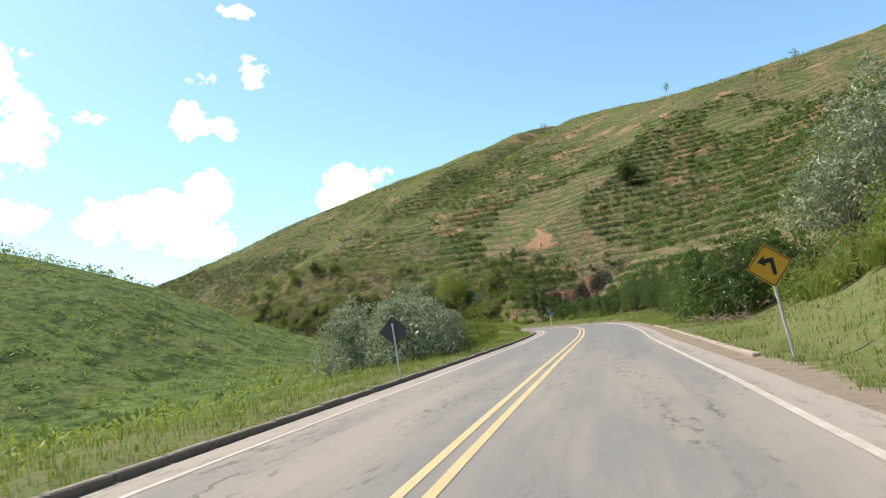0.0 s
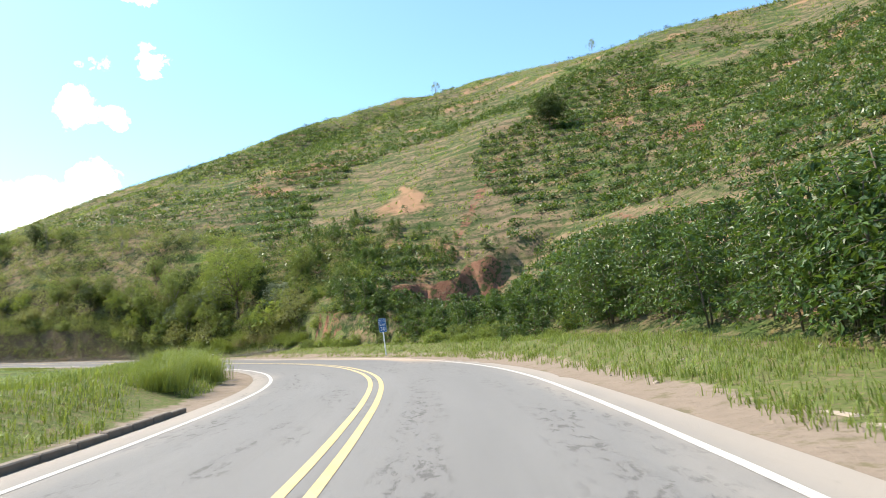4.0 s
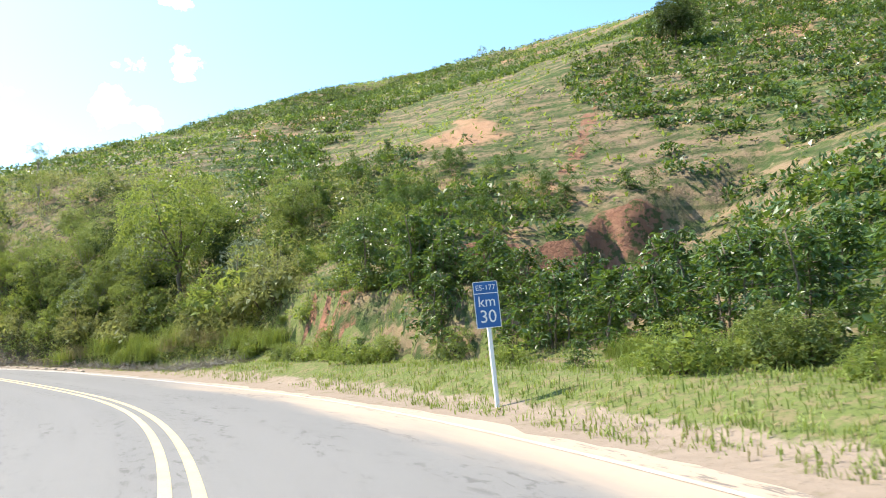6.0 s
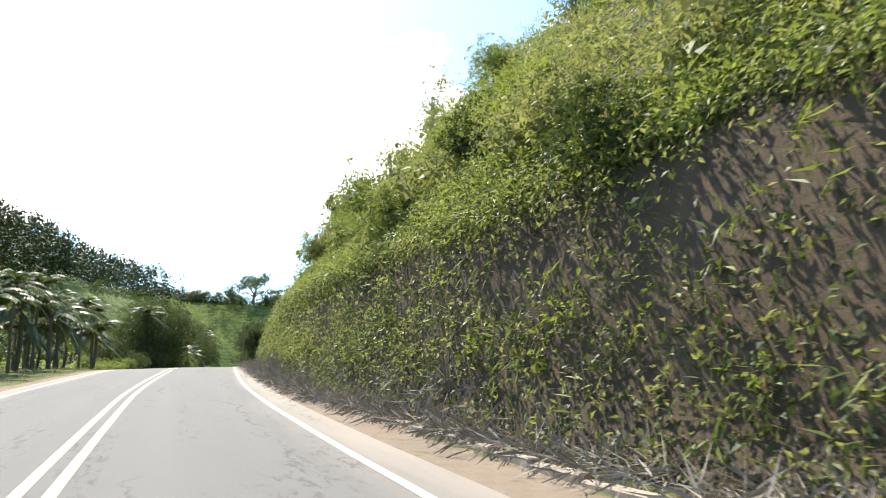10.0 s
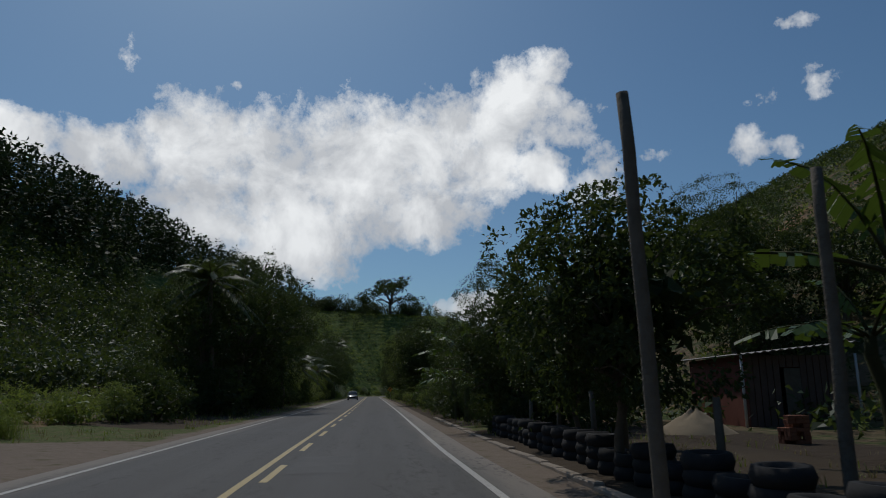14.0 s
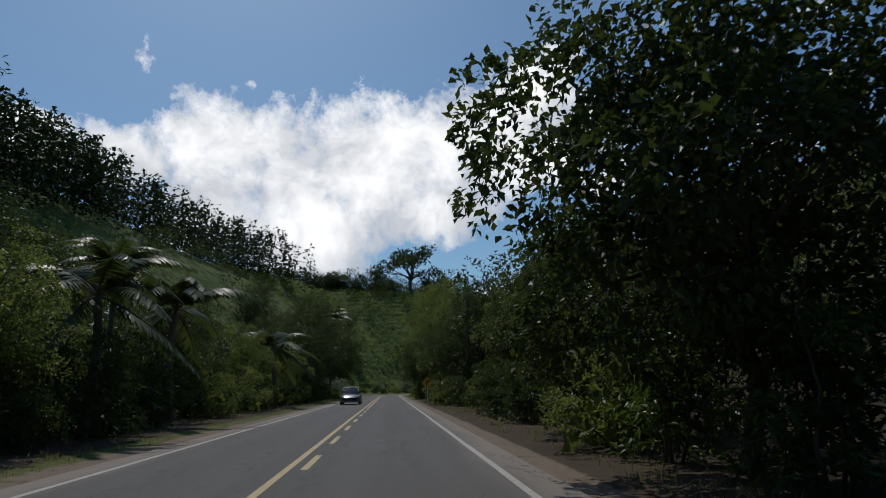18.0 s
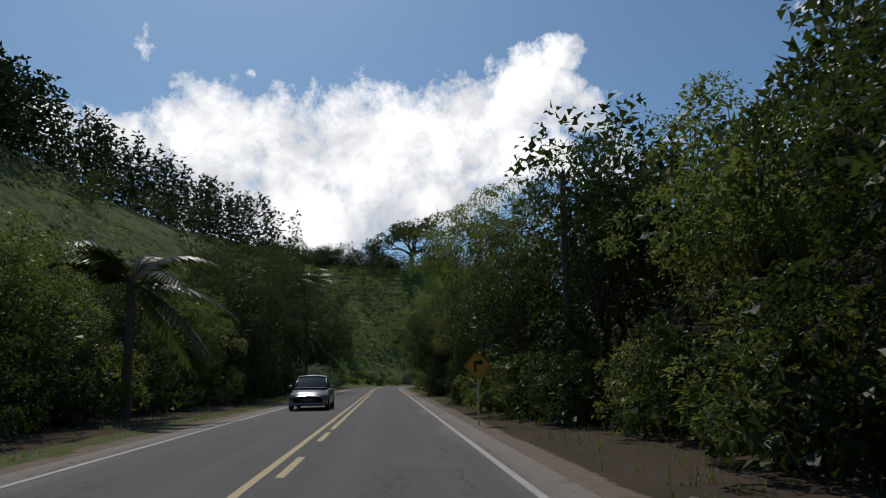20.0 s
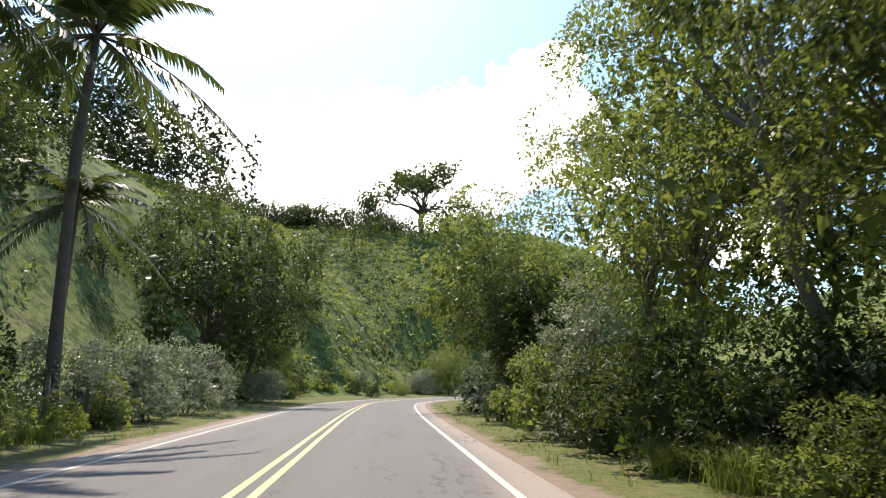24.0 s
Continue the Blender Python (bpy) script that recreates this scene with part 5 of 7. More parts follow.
# the yard on the right
for k, s, d, c in (("banana", 212.8, 9.0, 1.25), ("banana_b", 214.8, 10.2, 1.2), ("round", 214.4, 5.5, 1.15), ("round", 219.9, 6.4, 0.9), ("dome", 226.8, 6.6, 0.52), ("dome", 229.5, 8.6, 0.5), ("dome", 236.5, 19.5, 0.8), ("broad_b", 231, 21.5, 0.8), ("shrub_dark", 224, 8.0, 0.8), ("shrub_dark", 231, 11.4, 1.2), ("shrub_dark", 229.6, 6.4, 0.9), ("shrub_dark", 231.2, 7.0, 0.8), ("shrub_dark", 225.5, 6.6, 1.0), ("shrub_dark", 230.5, 8.0, 1.1), ("shrub_dark", 237.5, 6.4, 1.0), ("shrub_dark", 239, 6.0, 1.1), ("shrub", 232.6, 7.4, 1.3), ("shrub", 234.4, 8.4, 1.4),
                   ("banana", 233.3, 5.6, 1.2), ("banana", 236.5, 7.4, 0.9), ("banana_b", 236.5, 5.6, 1.05), ("banana_b", 243, 6.4, 1.05), ("banana_b", 230.5, 6.0, 0.9),
                   ("broad_b", 241, 6.8, 0.6), ("shrub_dark", 244.5, 6.4, 1.2), ("shrub_dark", 247, 6.2, 1.1), ("shrub_dark", 249.5, 6.6, 1.2), ("broad_b", 232, 18, 0.8),  ("back", 216, 21, 0.75), ("back", 210, 19, 0.75), ("back", 204, 17, 0.8), ("back", 222, 22, 0.7), ("shrub_dark", 206, 14.5, 1.2), ("shrub_dark", 208, 16.5, 1.3), ("shrub_dark", 203, 12.5, 1.2), ("shrub_dark", 201, 8.5, 1.2)):
    plant(k, s, d, c, group=YARD)

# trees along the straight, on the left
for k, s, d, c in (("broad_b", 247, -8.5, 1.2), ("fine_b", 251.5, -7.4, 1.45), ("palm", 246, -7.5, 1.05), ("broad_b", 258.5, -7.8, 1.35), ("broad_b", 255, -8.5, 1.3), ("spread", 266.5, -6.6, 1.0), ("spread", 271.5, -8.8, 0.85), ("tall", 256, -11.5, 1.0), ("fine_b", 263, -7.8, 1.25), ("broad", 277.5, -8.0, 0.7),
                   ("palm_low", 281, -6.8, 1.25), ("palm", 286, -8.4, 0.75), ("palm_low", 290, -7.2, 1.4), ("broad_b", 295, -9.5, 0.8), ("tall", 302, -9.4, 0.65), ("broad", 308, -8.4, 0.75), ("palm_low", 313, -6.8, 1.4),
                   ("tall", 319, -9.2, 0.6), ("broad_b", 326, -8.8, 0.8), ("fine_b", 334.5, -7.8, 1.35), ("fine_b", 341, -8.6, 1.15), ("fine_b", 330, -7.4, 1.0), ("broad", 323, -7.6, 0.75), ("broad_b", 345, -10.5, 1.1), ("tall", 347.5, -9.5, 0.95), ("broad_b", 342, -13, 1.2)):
    plant(k, s, d, c, group=STRAIGHT)
_r = random.Random(21)
for i in range(46):
    s = 236 + i * 2.35 + _r.uniform(-0.8, 0.8)
    if 344 > s:
        plant(_r.choice(("shrub_dark", "shrub_dark", "shrub", "shrub_dark")), s, -6.9 - 2.0 * _r.random(), _r.uniform(0.95, 1.5), group=STRAIGHT)
for i in range(26):
    plant(_r.choice(("back", "back_tall")), 258 + i * 3.4 + _r.uniform(-1.5, 1.5), -12 - 7 * _r.random(), _r.uniform(0.5, 0.75), group=STRAIGHT)
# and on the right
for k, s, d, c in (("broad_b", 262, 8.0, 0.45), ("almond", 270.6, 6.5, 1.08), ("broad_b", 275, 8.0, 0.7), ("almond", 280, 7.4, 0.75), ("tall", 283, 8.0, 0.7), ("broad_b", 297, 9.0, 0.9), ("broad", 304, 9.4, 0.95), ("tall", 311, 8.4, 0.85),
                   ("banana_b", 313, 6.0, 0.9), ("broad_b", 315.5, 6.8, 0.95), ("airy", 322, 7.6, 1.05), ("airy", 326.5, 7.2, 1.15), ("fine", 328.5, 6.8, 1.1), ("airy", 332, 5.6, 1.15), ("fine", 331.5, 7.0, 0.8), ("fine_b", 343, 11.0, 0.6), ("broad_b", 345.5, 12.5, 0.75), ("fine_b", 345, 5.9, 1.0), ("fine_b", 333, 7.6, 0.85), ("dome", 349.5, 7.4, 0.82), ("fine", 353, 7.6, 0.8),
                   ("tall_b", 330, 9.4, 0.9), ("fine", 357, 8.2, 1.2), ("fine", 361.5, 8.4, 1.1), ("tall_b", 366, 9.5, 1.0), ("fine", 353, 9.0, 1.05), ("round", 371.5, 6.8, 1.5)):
    plant(k, s, d, c, group=STRAIGHT)
for i in range(58):
    s = 236 + i * 2.3 + _r.uniform(-0.8, 0.8)
    plant(_r.choice(("shrub_dark", "shrub", "shrub_dark", "shrub_dark", "coffee" if s < 285 else "shrub_dark")), s, 6.0 + 1.8 * _r.random(), _r.uniform(0.85, 1.35), group=STRAIGHT)

for i in range(36):
    s = 262 + i * 2.8 + _r.uniform(-1, 1)
    plant(_r.choice(("back", "back", "back_tall")), s, 9.5 + 7 * _r.random(), _r.uniform(0.4, 0.52) if s < 292 else (_r.uniform(0.36, 0.45) if 331 < s < 357 else _r.uniform(0.75, 1.05)), group=STRAIGHT)

# the far bend
for k, s, d, c in (("fine_c", 356, -7.2, 1.45), ("fine_c", 351, -8.6, 1.25), ("palm", 361.5, -8.7, 1.45), ("palm", 366.5, -7.2, 1.55), ("palm", 369, -8.4, 0.9), ("silver", 377, -6.8, 0.9), ("broad_b", 390, -9.8, 1.75), ("broad_b", 397, -9.0, 1.5), ("shrub", 368, -6.6, 0.8), ("shrub_light", 362, -6.8, 0.9),
                   ("shrub", 358, -7.2, 0.9), ("silver", 372, -6.9, 0.7), ("broad", 385, 7.8, 1.7), ("tall", 389, 9.0, 1.0), ("shrub_dark", 381, 6.6, 1.0), ("silver", 377, 7.0, 0.9), ("shrub_dark", 372, 6.6, 0.9), ("shrub", 368, 6.9, 0.8),
                   ("cane", 357, 5.9, 0.5), ("shrub", 354, 6.4, 0.6), ("cane", 355.5, 6.2, 0.6), ("shrub_light", 356.5, -6.2, 0.7), ("shrub_light", 359, -6.4, 0.8), ("shrub", 361, -6.2, 0.7), ("shrub_light", 364.5, -6.2, 0.6), ("silver", 367.5, -7.6, 0.75), ("silver", 370.5, -7.2, 0.8), ("shrub", 354.5, -7.4, 1.0), ("shrub_dark", 359.5, -9.0, 1.6), ("shrub_dark", 364, -9.4, 1.5), ("shrub_dark", 345, -7.4, 1.3), ("shrub_dark", 347.5, -8.6, 1.5), ("shrub_dark", 350, -9.6, 1.5), ("shrub", 352.5, -10.5, 1.4), ("shrub_dark", 343, -9, 1.6), ("cane", 360.5, -5.9, 0.5), ("cane", 363, -5.9, 0.45), ("broad_b", 352, -13, 0.9), ("silver_tree", 365, 7.0, 0.55), ("shrub_dark", 351, 7.0, 1.2), ("shrub_dark", 349, 6.8, 1.1), ("silver", 362.5, 6.6, 0.6)):
    plant(k, s, d, c, group=END)
_r = random.Random(33)
for i in range(34):
    plant(_r.choice(("shrub", "shrub_light", "shrub_dark", "broad", "silver")), 396 + 1.6 * i, -6.8 - 6 * _r.random(), _r.uniform(0.55, 0.95), group=END)
for i in range(16):
    plant(_r.choice(("back", "back_tall")), 380 + 3 * i, -17 - 9 * _r.random(), _r.uniform(0.6, 0.9), group=END)


def lone(kind, x, y, scale, label, group="", tall=1.0):
    """A single tree out on the hillside."""
    k = K[kind]
    ax, ay = np.array([float(x)]), np.array([float(y)])
    s, d = station(ax, ay)
    z = float(land(ax, ay, s, d)[0])
    ob = tagged(new(k.name), label, k.category, group)
    ob.matrix_basis = pose(x, y, z - (2.5 * scale if kind == "back" else 0.3), 0, 0, x * 7 % 360) @ Matrix.Diagonal((scale, scale, scale * tall, 1))
    part(k.wood.name, k.wood, ob)
    part(k.foliage.name, k.foliage, ob)


lone("round", 43.6, 144.6, 1.35, "single dark round tree standing on the terraced hillside")
for x, y, c in ((102, 175, 0.5), (84, 221, 0.5), (44, 239, 0.5), (-19, 220, 0.42), (-30, 226, 0.3), (25, 232, 0.3)):
    lone("airy", x, y, c, "small open-crowned tree on the hill's skyline", "skyline trees")
_r = random.Random(41)
CREST = [(-332 + 2.0 * i + _r.uniform(-1.5, 1.5), 316 + 1.75 * i + _r.uniform(-6, 5), _r.uniform(1.0, 1.7)) for i in range(31) if i not in (23, 24)]
CREST += [(x + _r.uniform(-9, 3), y + _r.uniform(-3, 9), c * 0.9) for x, y, c in CREST[::2]]
for x, y, c in CREST:
    lone("back", x, y, c, "broad dark tree on the crest above the field", "crest trees")


def umbrella_tree():
    """The great flat-topped tree on the crest."""
    rng = np.random.RandomState(77)
    wood, fol = Soup(), Soup()
    wood.add(*limb(rng, (0, 0, -0.5), (0.4, 0, 6.0), 0.38, 0.26, 0.05, 6, 8))
    for k in range(16):
        a = 2 * np.pi * k / 16 + rng.uniform(-0.2, 0.2)
        r = rng.uniform(1.5, 7.0)
        tip = np.array([r * np.cos(a), r * np.sin(a), rng.uniform(7.0, 12.5) - 0.25 * r])
        fork = np.array([0.4, 0, 5.0 + rng.uniform(0, 1)]) + (tip - np.array([0.4, 0, 5.5])) * 0.55 + rng.normal(0, 0.3, 3)
        wood.add(*limb(rng, (0.4, 0, rng.uniform(4.5, 6)), fork, 0.16, 0.09, 0.1, 4, 5))
        wood.add(*limb(rng, fork, tip, 0.09, 0.03, 0.1, 4, 4))
        cs = tip + rng.normal(0, 1, (9, 3)) * np.array([1.1, 1.1, 0.5])
        pts, dirs = clump_points(rng, cs, 0.75, 24, 0.5)
        fol.add(*leaves(rng, pts, dirs, 0.5, 0.6, 0.1))
    x, y = -280.0, 355.0
    s, d = station(np.array([x]), np.array([y]))
    ob = tagged(new("umbrella_tree"), "tall flat-topped tree with open limbs on the crest", "tree")
    ob.matrix_basis = pose(x, y, float(land(np.array([x]), np.array([y]), s, d)[0]) - 3.5) @ Matrix.Diagonal((1.75, 1.75, 1.6, 1))
    part("trunk", wood.mesh("trunk", M_BARK, True), ob)
    part("crown", fol.mesh("crown", M_LEAF_DARK), ob)


umbrella_tree()


def stuff(name, soup_mesh, label, category):
    return tagged(new(name, soup_mesh), label, category, kind="stuff")


def mass(name, places, label):
    """Shrubs farther up, joined by kind into one growth."""
    by = {}
    for k, s, d, c in places:
        by.setdefault(k, []).append((s, d, c))
    for k, rows in by.items():
        me = K[k].foliage
        co = np.empty(3 * len(me.vertices), np.float32)
        me.vertices.foreach_get("co", co)
        co = co.reshape(-1, 3)
        faces = [tuple(p.vertices) for p in me.polygons][::(2 if k.startswith("coffee") else 4)]
        soup = Soup()
        for i, (s, d, c) in enumerate(rows):
            a = i * 2.4
            rot = np.array([[math.cos(a), -math.sin(a), 0], [math.sin(a), math.cos(a), 0], [0, 0, 1]])
            soup.add(co @ rot.T * c + np.array(spot(s, d)), faces)
        stuff(name, soup.mesh(name, me.materials[0]), label, "shrubs")


mass("slope_shrubs", FARTHER, "thick scrub growing over the slope above the road")


def hill_bushes():
    """Rows of coffee and rough tussocks on the great slope, along its contours."""
    rng = np.random.RandomState(61)
    for name, n, s0, s1, d0, d1, size, per, leaf, mat, label in (
            ("coffee_rows", 46000, 44, 180, 13.0, 90, 0.55, 16, 0.34, M_LEAF_COFFEE, "rows of young coffee bushes along the hill's contours"),
            ("hill_tussocks", 40000, 60, 330, 16, 140, 0.32, 6, 0.36, M_LEAF_LIGHT, "rough grass tussocks and low weeds on the upper hillside"),
            ("slope_scrub", 6500, 199, 345, 9, 64, 0.8, 15, 0.36, M_LEAF_DARK, "dark scrub covering the slope beside the straight"),
            ("hill_scrub", 9000, 60, 345, 16, 120, 0.62, 16, 0.34, M_LEAF_DARK, "scattered dark scrub on the hillside")):
        s, d = rng.uniform(s0, s1, n), d0 + (d1 - d0) * rng.uniform(0, 1, n) ** 0.8
        x, y = plan_xy(s, d)
        if name == "coffee_rows":
            m = n // 2
            x[:m], y[:m] = rng.uniform(4, 84, m), rng.uniform(92, 172, m)
        ss, dd = station(x, y)
        z = land(x, y, ss, dd)
        row = np.abs((z / 1.7 + 1.2 * fbm(x, y, 40)) % 1.0 - 0.5)
        keep = (row < (0.2 if name == "coffee_rows" else 0.36)) if name not in ("hill_scrub", "slope_scrub") else (fbm(x + 9, y, 18) > (0.03 if name == "hill_scrub" else -0.14))
        if name == "coffee_rows":
            below, tall = scarp_a(x, y)
            keep &= (fbm(x, y, 26) > -0.16) & ~((tall > 0.5) & (below > -0.8) & (below < 3.4) & (x < 31)) & ~((dd < 12.5) & (ss > 98)) & (np.abs(dd - (21 + 0.2 * (ss - 60))) > 1.3) & ~((ss > 132) & (dd < 20))
        keep &= dd > {"coffee_rows": 13, "slope_scrub": np.where(ss < 224, 13.5, 9)}.get(name, 16)
        c = np.stack([x, y, z + size * 0.45], 1)[keep]
        size_i = size * rng.uniform(0.6, 1.4, len(c)) * (np.clip(1.25 - dd[keep] / 120, 0.6, 1.2) if name == "coffee_rows" else 1.0)
        pts, dirs = clump_points(rng, c, size_i, per, 0.7)
        v, f = leaves(rng, pts, dirs, leaf, 0.55, 0.15, 0.6, False)
        stuff(name, mesh(name, v, f, mat), label, "plants")


hill_bushes()


def bank_cover():
    """Creepers and low weeds that clothe the cut bank, finest beside the road."""
    rng = np.random.RandomState(62)
    for name, n, mat, leaf, per, d0, d1, lift in (("bank_grass", 1800, M_GRASS, 0.26, 22, 5.6, 10.0, 0.2), ("bank_creepers", 6000, M_LEAF_OLIVE, 0.105, 19, 4.9, 10.5, 0.16), ("bank_weeds", 2400, M_LEAF_LIGHT, 0.10, 24, 5.6, 10.5, 0.3), ("bank_ivy", 5200, M_LEAF_DARK, 0.11, 22, 4.8, 8.0, 0.10),
                                                  ("bank_top_growth", 3000, M_LEAF_OLIVE, 0.2, 20, 8.0, 22.0, 0.3), ("twig_litter", 2200, M_TWIG, 0.42, 14, 4.6, 7.4, 0.03)):
        s = rng.uniform(117, 199, n)
        d = d0 + (d1 - d0) * rng.uniform(0, 1, n) ** 1.1
        toe = np.interp(s, RS, R_TOE)
        if name == "twig_litter":
            d = toe + rng.uniform(-1.0, -0.1, n)
        elif name != "bank_top_growth":
            d[::2] = (toe + rng.uniform(-0.1, 2.0, n))[::2]
        keep = d > np.interp(s, [117, 124, 134, 152, 168], [8.6, 7.8, 6.6, 5.6, 5.0]) - (2.0 if name == "twig_litter" else 0.3)
        s, d = s[keep], d[keep]
        x, y, z = spots(s, d)
        c = np.stack([x, y, z + lift], 1)
        pts, dirs = clump_points(rng, c, rng.uniform(0.28, 0.55, len(c)), per, 0.45)
        if name == "twig_litter":
            pts[:, 2] = np.repeat(c[:, 2], per) + 0.25 * np.abs(pts[:, 2] - np.repeat(c[:, 2], per))
        v, f = leaves(rng, pts, dirs, leaf, {"bank_grass": 0.12, "twig_litter": 0.035}.get(name, 0.5), 0.5, 0.8, name in ("bank_creepers", "bank_weeds"))
        stuff(name, mesh(name, v, f, mat), "dead grey twigs and leaf litter at the foot of the bank" if name == "twig_litter" else "tangled low growth covering the cut bank", "plants")


bank_cover()


def far_woods():
    """The plantation on the left-hand ridge, and the woods round the far field."""
    rng = np.random.RandomState(63)
    fol = Soup()
    n = 3000
    x, y = rng.uniform(-330, -190, n), rng.uniform(150, 345, n)
    s, d = station(x, y)
    z = land(x, y, s, d)
    keep = (d < -46) & (z > 17) & (y < 315)
    x, y, z = x[keep], y[keep], z[keep]
    for i in range(len(x)):
        h = rng.uniform(11, 16)
        m = 64
        t = rng.uniform(0.12, 1, m)
        r = 2.5 * (1.08 - t) ** 0.8 * rng.uniform(0.4, 1.05, m)
        a = rng.uniform(0, 2 * np.pi, m)
        pts = np.stack([x[i] + r * np.cos(a), y[i] + r * np.sin(a), z[i] + h * t], 1)
        out = np.stack([np.cos(a), np.sin(a), np.full(m, 0.5)], 1)
        fol.add(*leaves(rng, pts, out, 1.0, 0.7, 0.1, 0.5, False))
    stuff("plantation_wood", fol.mesh("plantation_wood", M_PINE), "dense dark plantation of tall narrow trees on the ridge", "wood")
    fol = Soup()
    n = 900
    x, y = rng.uniform(-345, -150, n), rng.uniform(215, 470, n)
    s, d = station(x, y)
    z = land(x, y, s, d)
    field = (x > -292) & (x < -240) & (z < 26) & (z > 6)
    keep = (np.abs(d) > 13) & (fbm(x, y, 26) > 0.0) & ~field & ~((d < -52) & (z > 21) & (y < 330)) & ~((d < 0) & (d > -55) & (s > 352) & (s < 376))
    x, y, z = x[keep], y[keep], z[keep]
    for i in range(len(x)):
        h = rng.uniform(3, 7)
        cs = np.array([x[i], y[i], z[i] + h * 0.6]) + rng.normal(0, 1, (7, 3)) * np.array([h * 0.28, h * 0.28, h * 0.2])
        pts, dirs = clump_points(rng, cs, h * 0.2, 16, 0.4)
        fol.add(*leaves(rng, pts, dirs, 0.55, 0.55, 0.1))
    stuff("far_wood", fol.mesh("far_wood", M_LEAF_DARK), "mixed woodland on the slopes round the far field", "wood")
    # dark trees that clothe the slope beside the straight
    fol = Soup()
    n = 1700
    s, d = rng.uniform(242, 348, n), -rng.uniform(14, 66, n)
    keep = (s > 264) | ((d > -12) & (s > 250))
    s, d = s[keep], d[keep]
    x, y, z = spots(s, d)
    for i in range(len(s)):
        h = rng.uniform(3.0, 6.0)
        cs = np.array([x[i], y[i], z[i] + h * 0.55]) + rng.normal(0, 1, (7, 3)) * np.array([h * 0.26, h * 0.26, h * 0.2])
        pts, dirs = clump_points(rng, cs, h * 0.22, 12, 0.4)
        fol.add(*leaves(rng, pts, dirs, 0.55, 0.6, 0.1, 0.8, False))
    stuff("slope_wood", fol.mesh("slope_wood", M_LEAF_DARK), "dark wood on the slope beside the straight road", "wood")
    # furrows of low crops on the field
    fol = Soup()
    n = 17000
    x, y = rng.uniform(-300, -222, n), rng.uniform(290, 392, n)
    s, d = station(x, y)
    z = land(x, y, s, d)
    keep = (d < -10) & (np.abs((z / 1.5) % 1 - 0.5) < 0.22)
    c = np.stack([x, y, z + 0.2], 1)[keep]
    pts, dirs = clump_points(rng, c, 0.5, 6, 0.7)
    v, f = leaves(rng, pts, dirs, 0.55, 0.6, 0.1, 0.6, False)
    stuff("field_crop", mesh("field_crop", v, f, M_GRASS), "rows of light green low crop on the far field", "crop")
    n = 9000
    x, y = rng.uniform(-130, -8, n), rng.uniform(-8, 100, n)
    s, d = station(x, y)
    z = land(x, y, s, d)
    keep = (d < -7) & (np.abs((z / 1.1 + fbm(x, y, 20)) % 1 - 0.5) < 0.34)
    c = np.stack([x, y, z + 0.1], 1)[keep]
    pts, dirs = clump_points(rng, c, rng.uniform(0.2, 0.42, len(c)), 8, 0.8)
    v, f = leaves(rng, pts, dirs, 0.34, 0.4, 0.0, 0.5, False)
    stuff("meadow_tussocks", mesh("meadow_tussocks", v, f, M_LEAF_LIGHT), "rough grass tussocks on the left-hand meadow", "grass")
    # rough growth on the left hand slopes
    n = 9000
    x, y = rng.uniform(-240, -25, n), rng.uniform(-10, 270, n)
    s, d = station(x, y)
    z = land(x, y, s, d)
    keep = (d < -11) & (d > -110) & (fbm(x, y, 14) > np.where(s > 185, -0.1, 0.02))
    c = np.stack([x, y, z + 0.3], 1)[keep]
    pts, dirs = clump_points(rng, c, rng.uniform(0.5, 1.1, len(c)), 12, 0.6)
    v, f = leaves(rng, pts, dirs, 0.42, 0.55, 0.1, 0.6, False)
    stuff("meadow_scrub", mesh("meadow_scrub", v, f, M_LEAF), "patches of green scrub on the left-hand meadow", "plants")


far_woods()


def verge_grass():
    rng = np.random.RandomState(64)
    sets = [("verge_grass", 14000, -2, 116, 0.26, M_GRASS), ("verge_grass_far", 8000, 120, 390, 0.24, M_GRASS), ("roadside_grass", 8000, 46, 92, 0.34, M_GRASS), ("meadow_weeds", 5000, -2, 80, 0.5, M_LEAF_LIGHT), ("bend_grass", 15000, 84, 142, 0.2, M_GRASS), ("dry_grass", 6000, -12, 300, 0.24, M_GRASS_DRY)]
    for name, n, s0, s1, h, mat in sets:
        s = rng.uniform(s0, s1, n)
        side = np.where(rng.uniform(0, 1, n) < 0.5, -1, 1)
        d = side * (4.3 + 8.5 * rng.uniform(0, 1, n) ** 1.3) if name != "meadow_weeds" else -6.0 - 22.0 * rng.uniform(0, 1, n)
        x, y = plan_xy(s, d)
        z = np.maximum(verge_lift(s, d, x, y), land(x, y, s, d) - 0.12) - 0.03
        keep = (dirt_share(s, d, x, y) < 0.45 + 0.5 * fbm(x, y, 2.0)) & (fbm(x, y, 3.0) > -0.14)
        x, y, z = x[keep], y[keep], z[keep]
        per = 5
        xy = np.repeat(np.stack([x, y], 1), per, axis=0) + rng.normal(0, 0.09, (len(x) * per, 2))
        v, f = blades(rng, xy, np.repeat(z, per), h, 0.010)
        stuff(name, mesh(name, v, f, mat), "short roadside grass along the verges", "grass")


verge_grass()

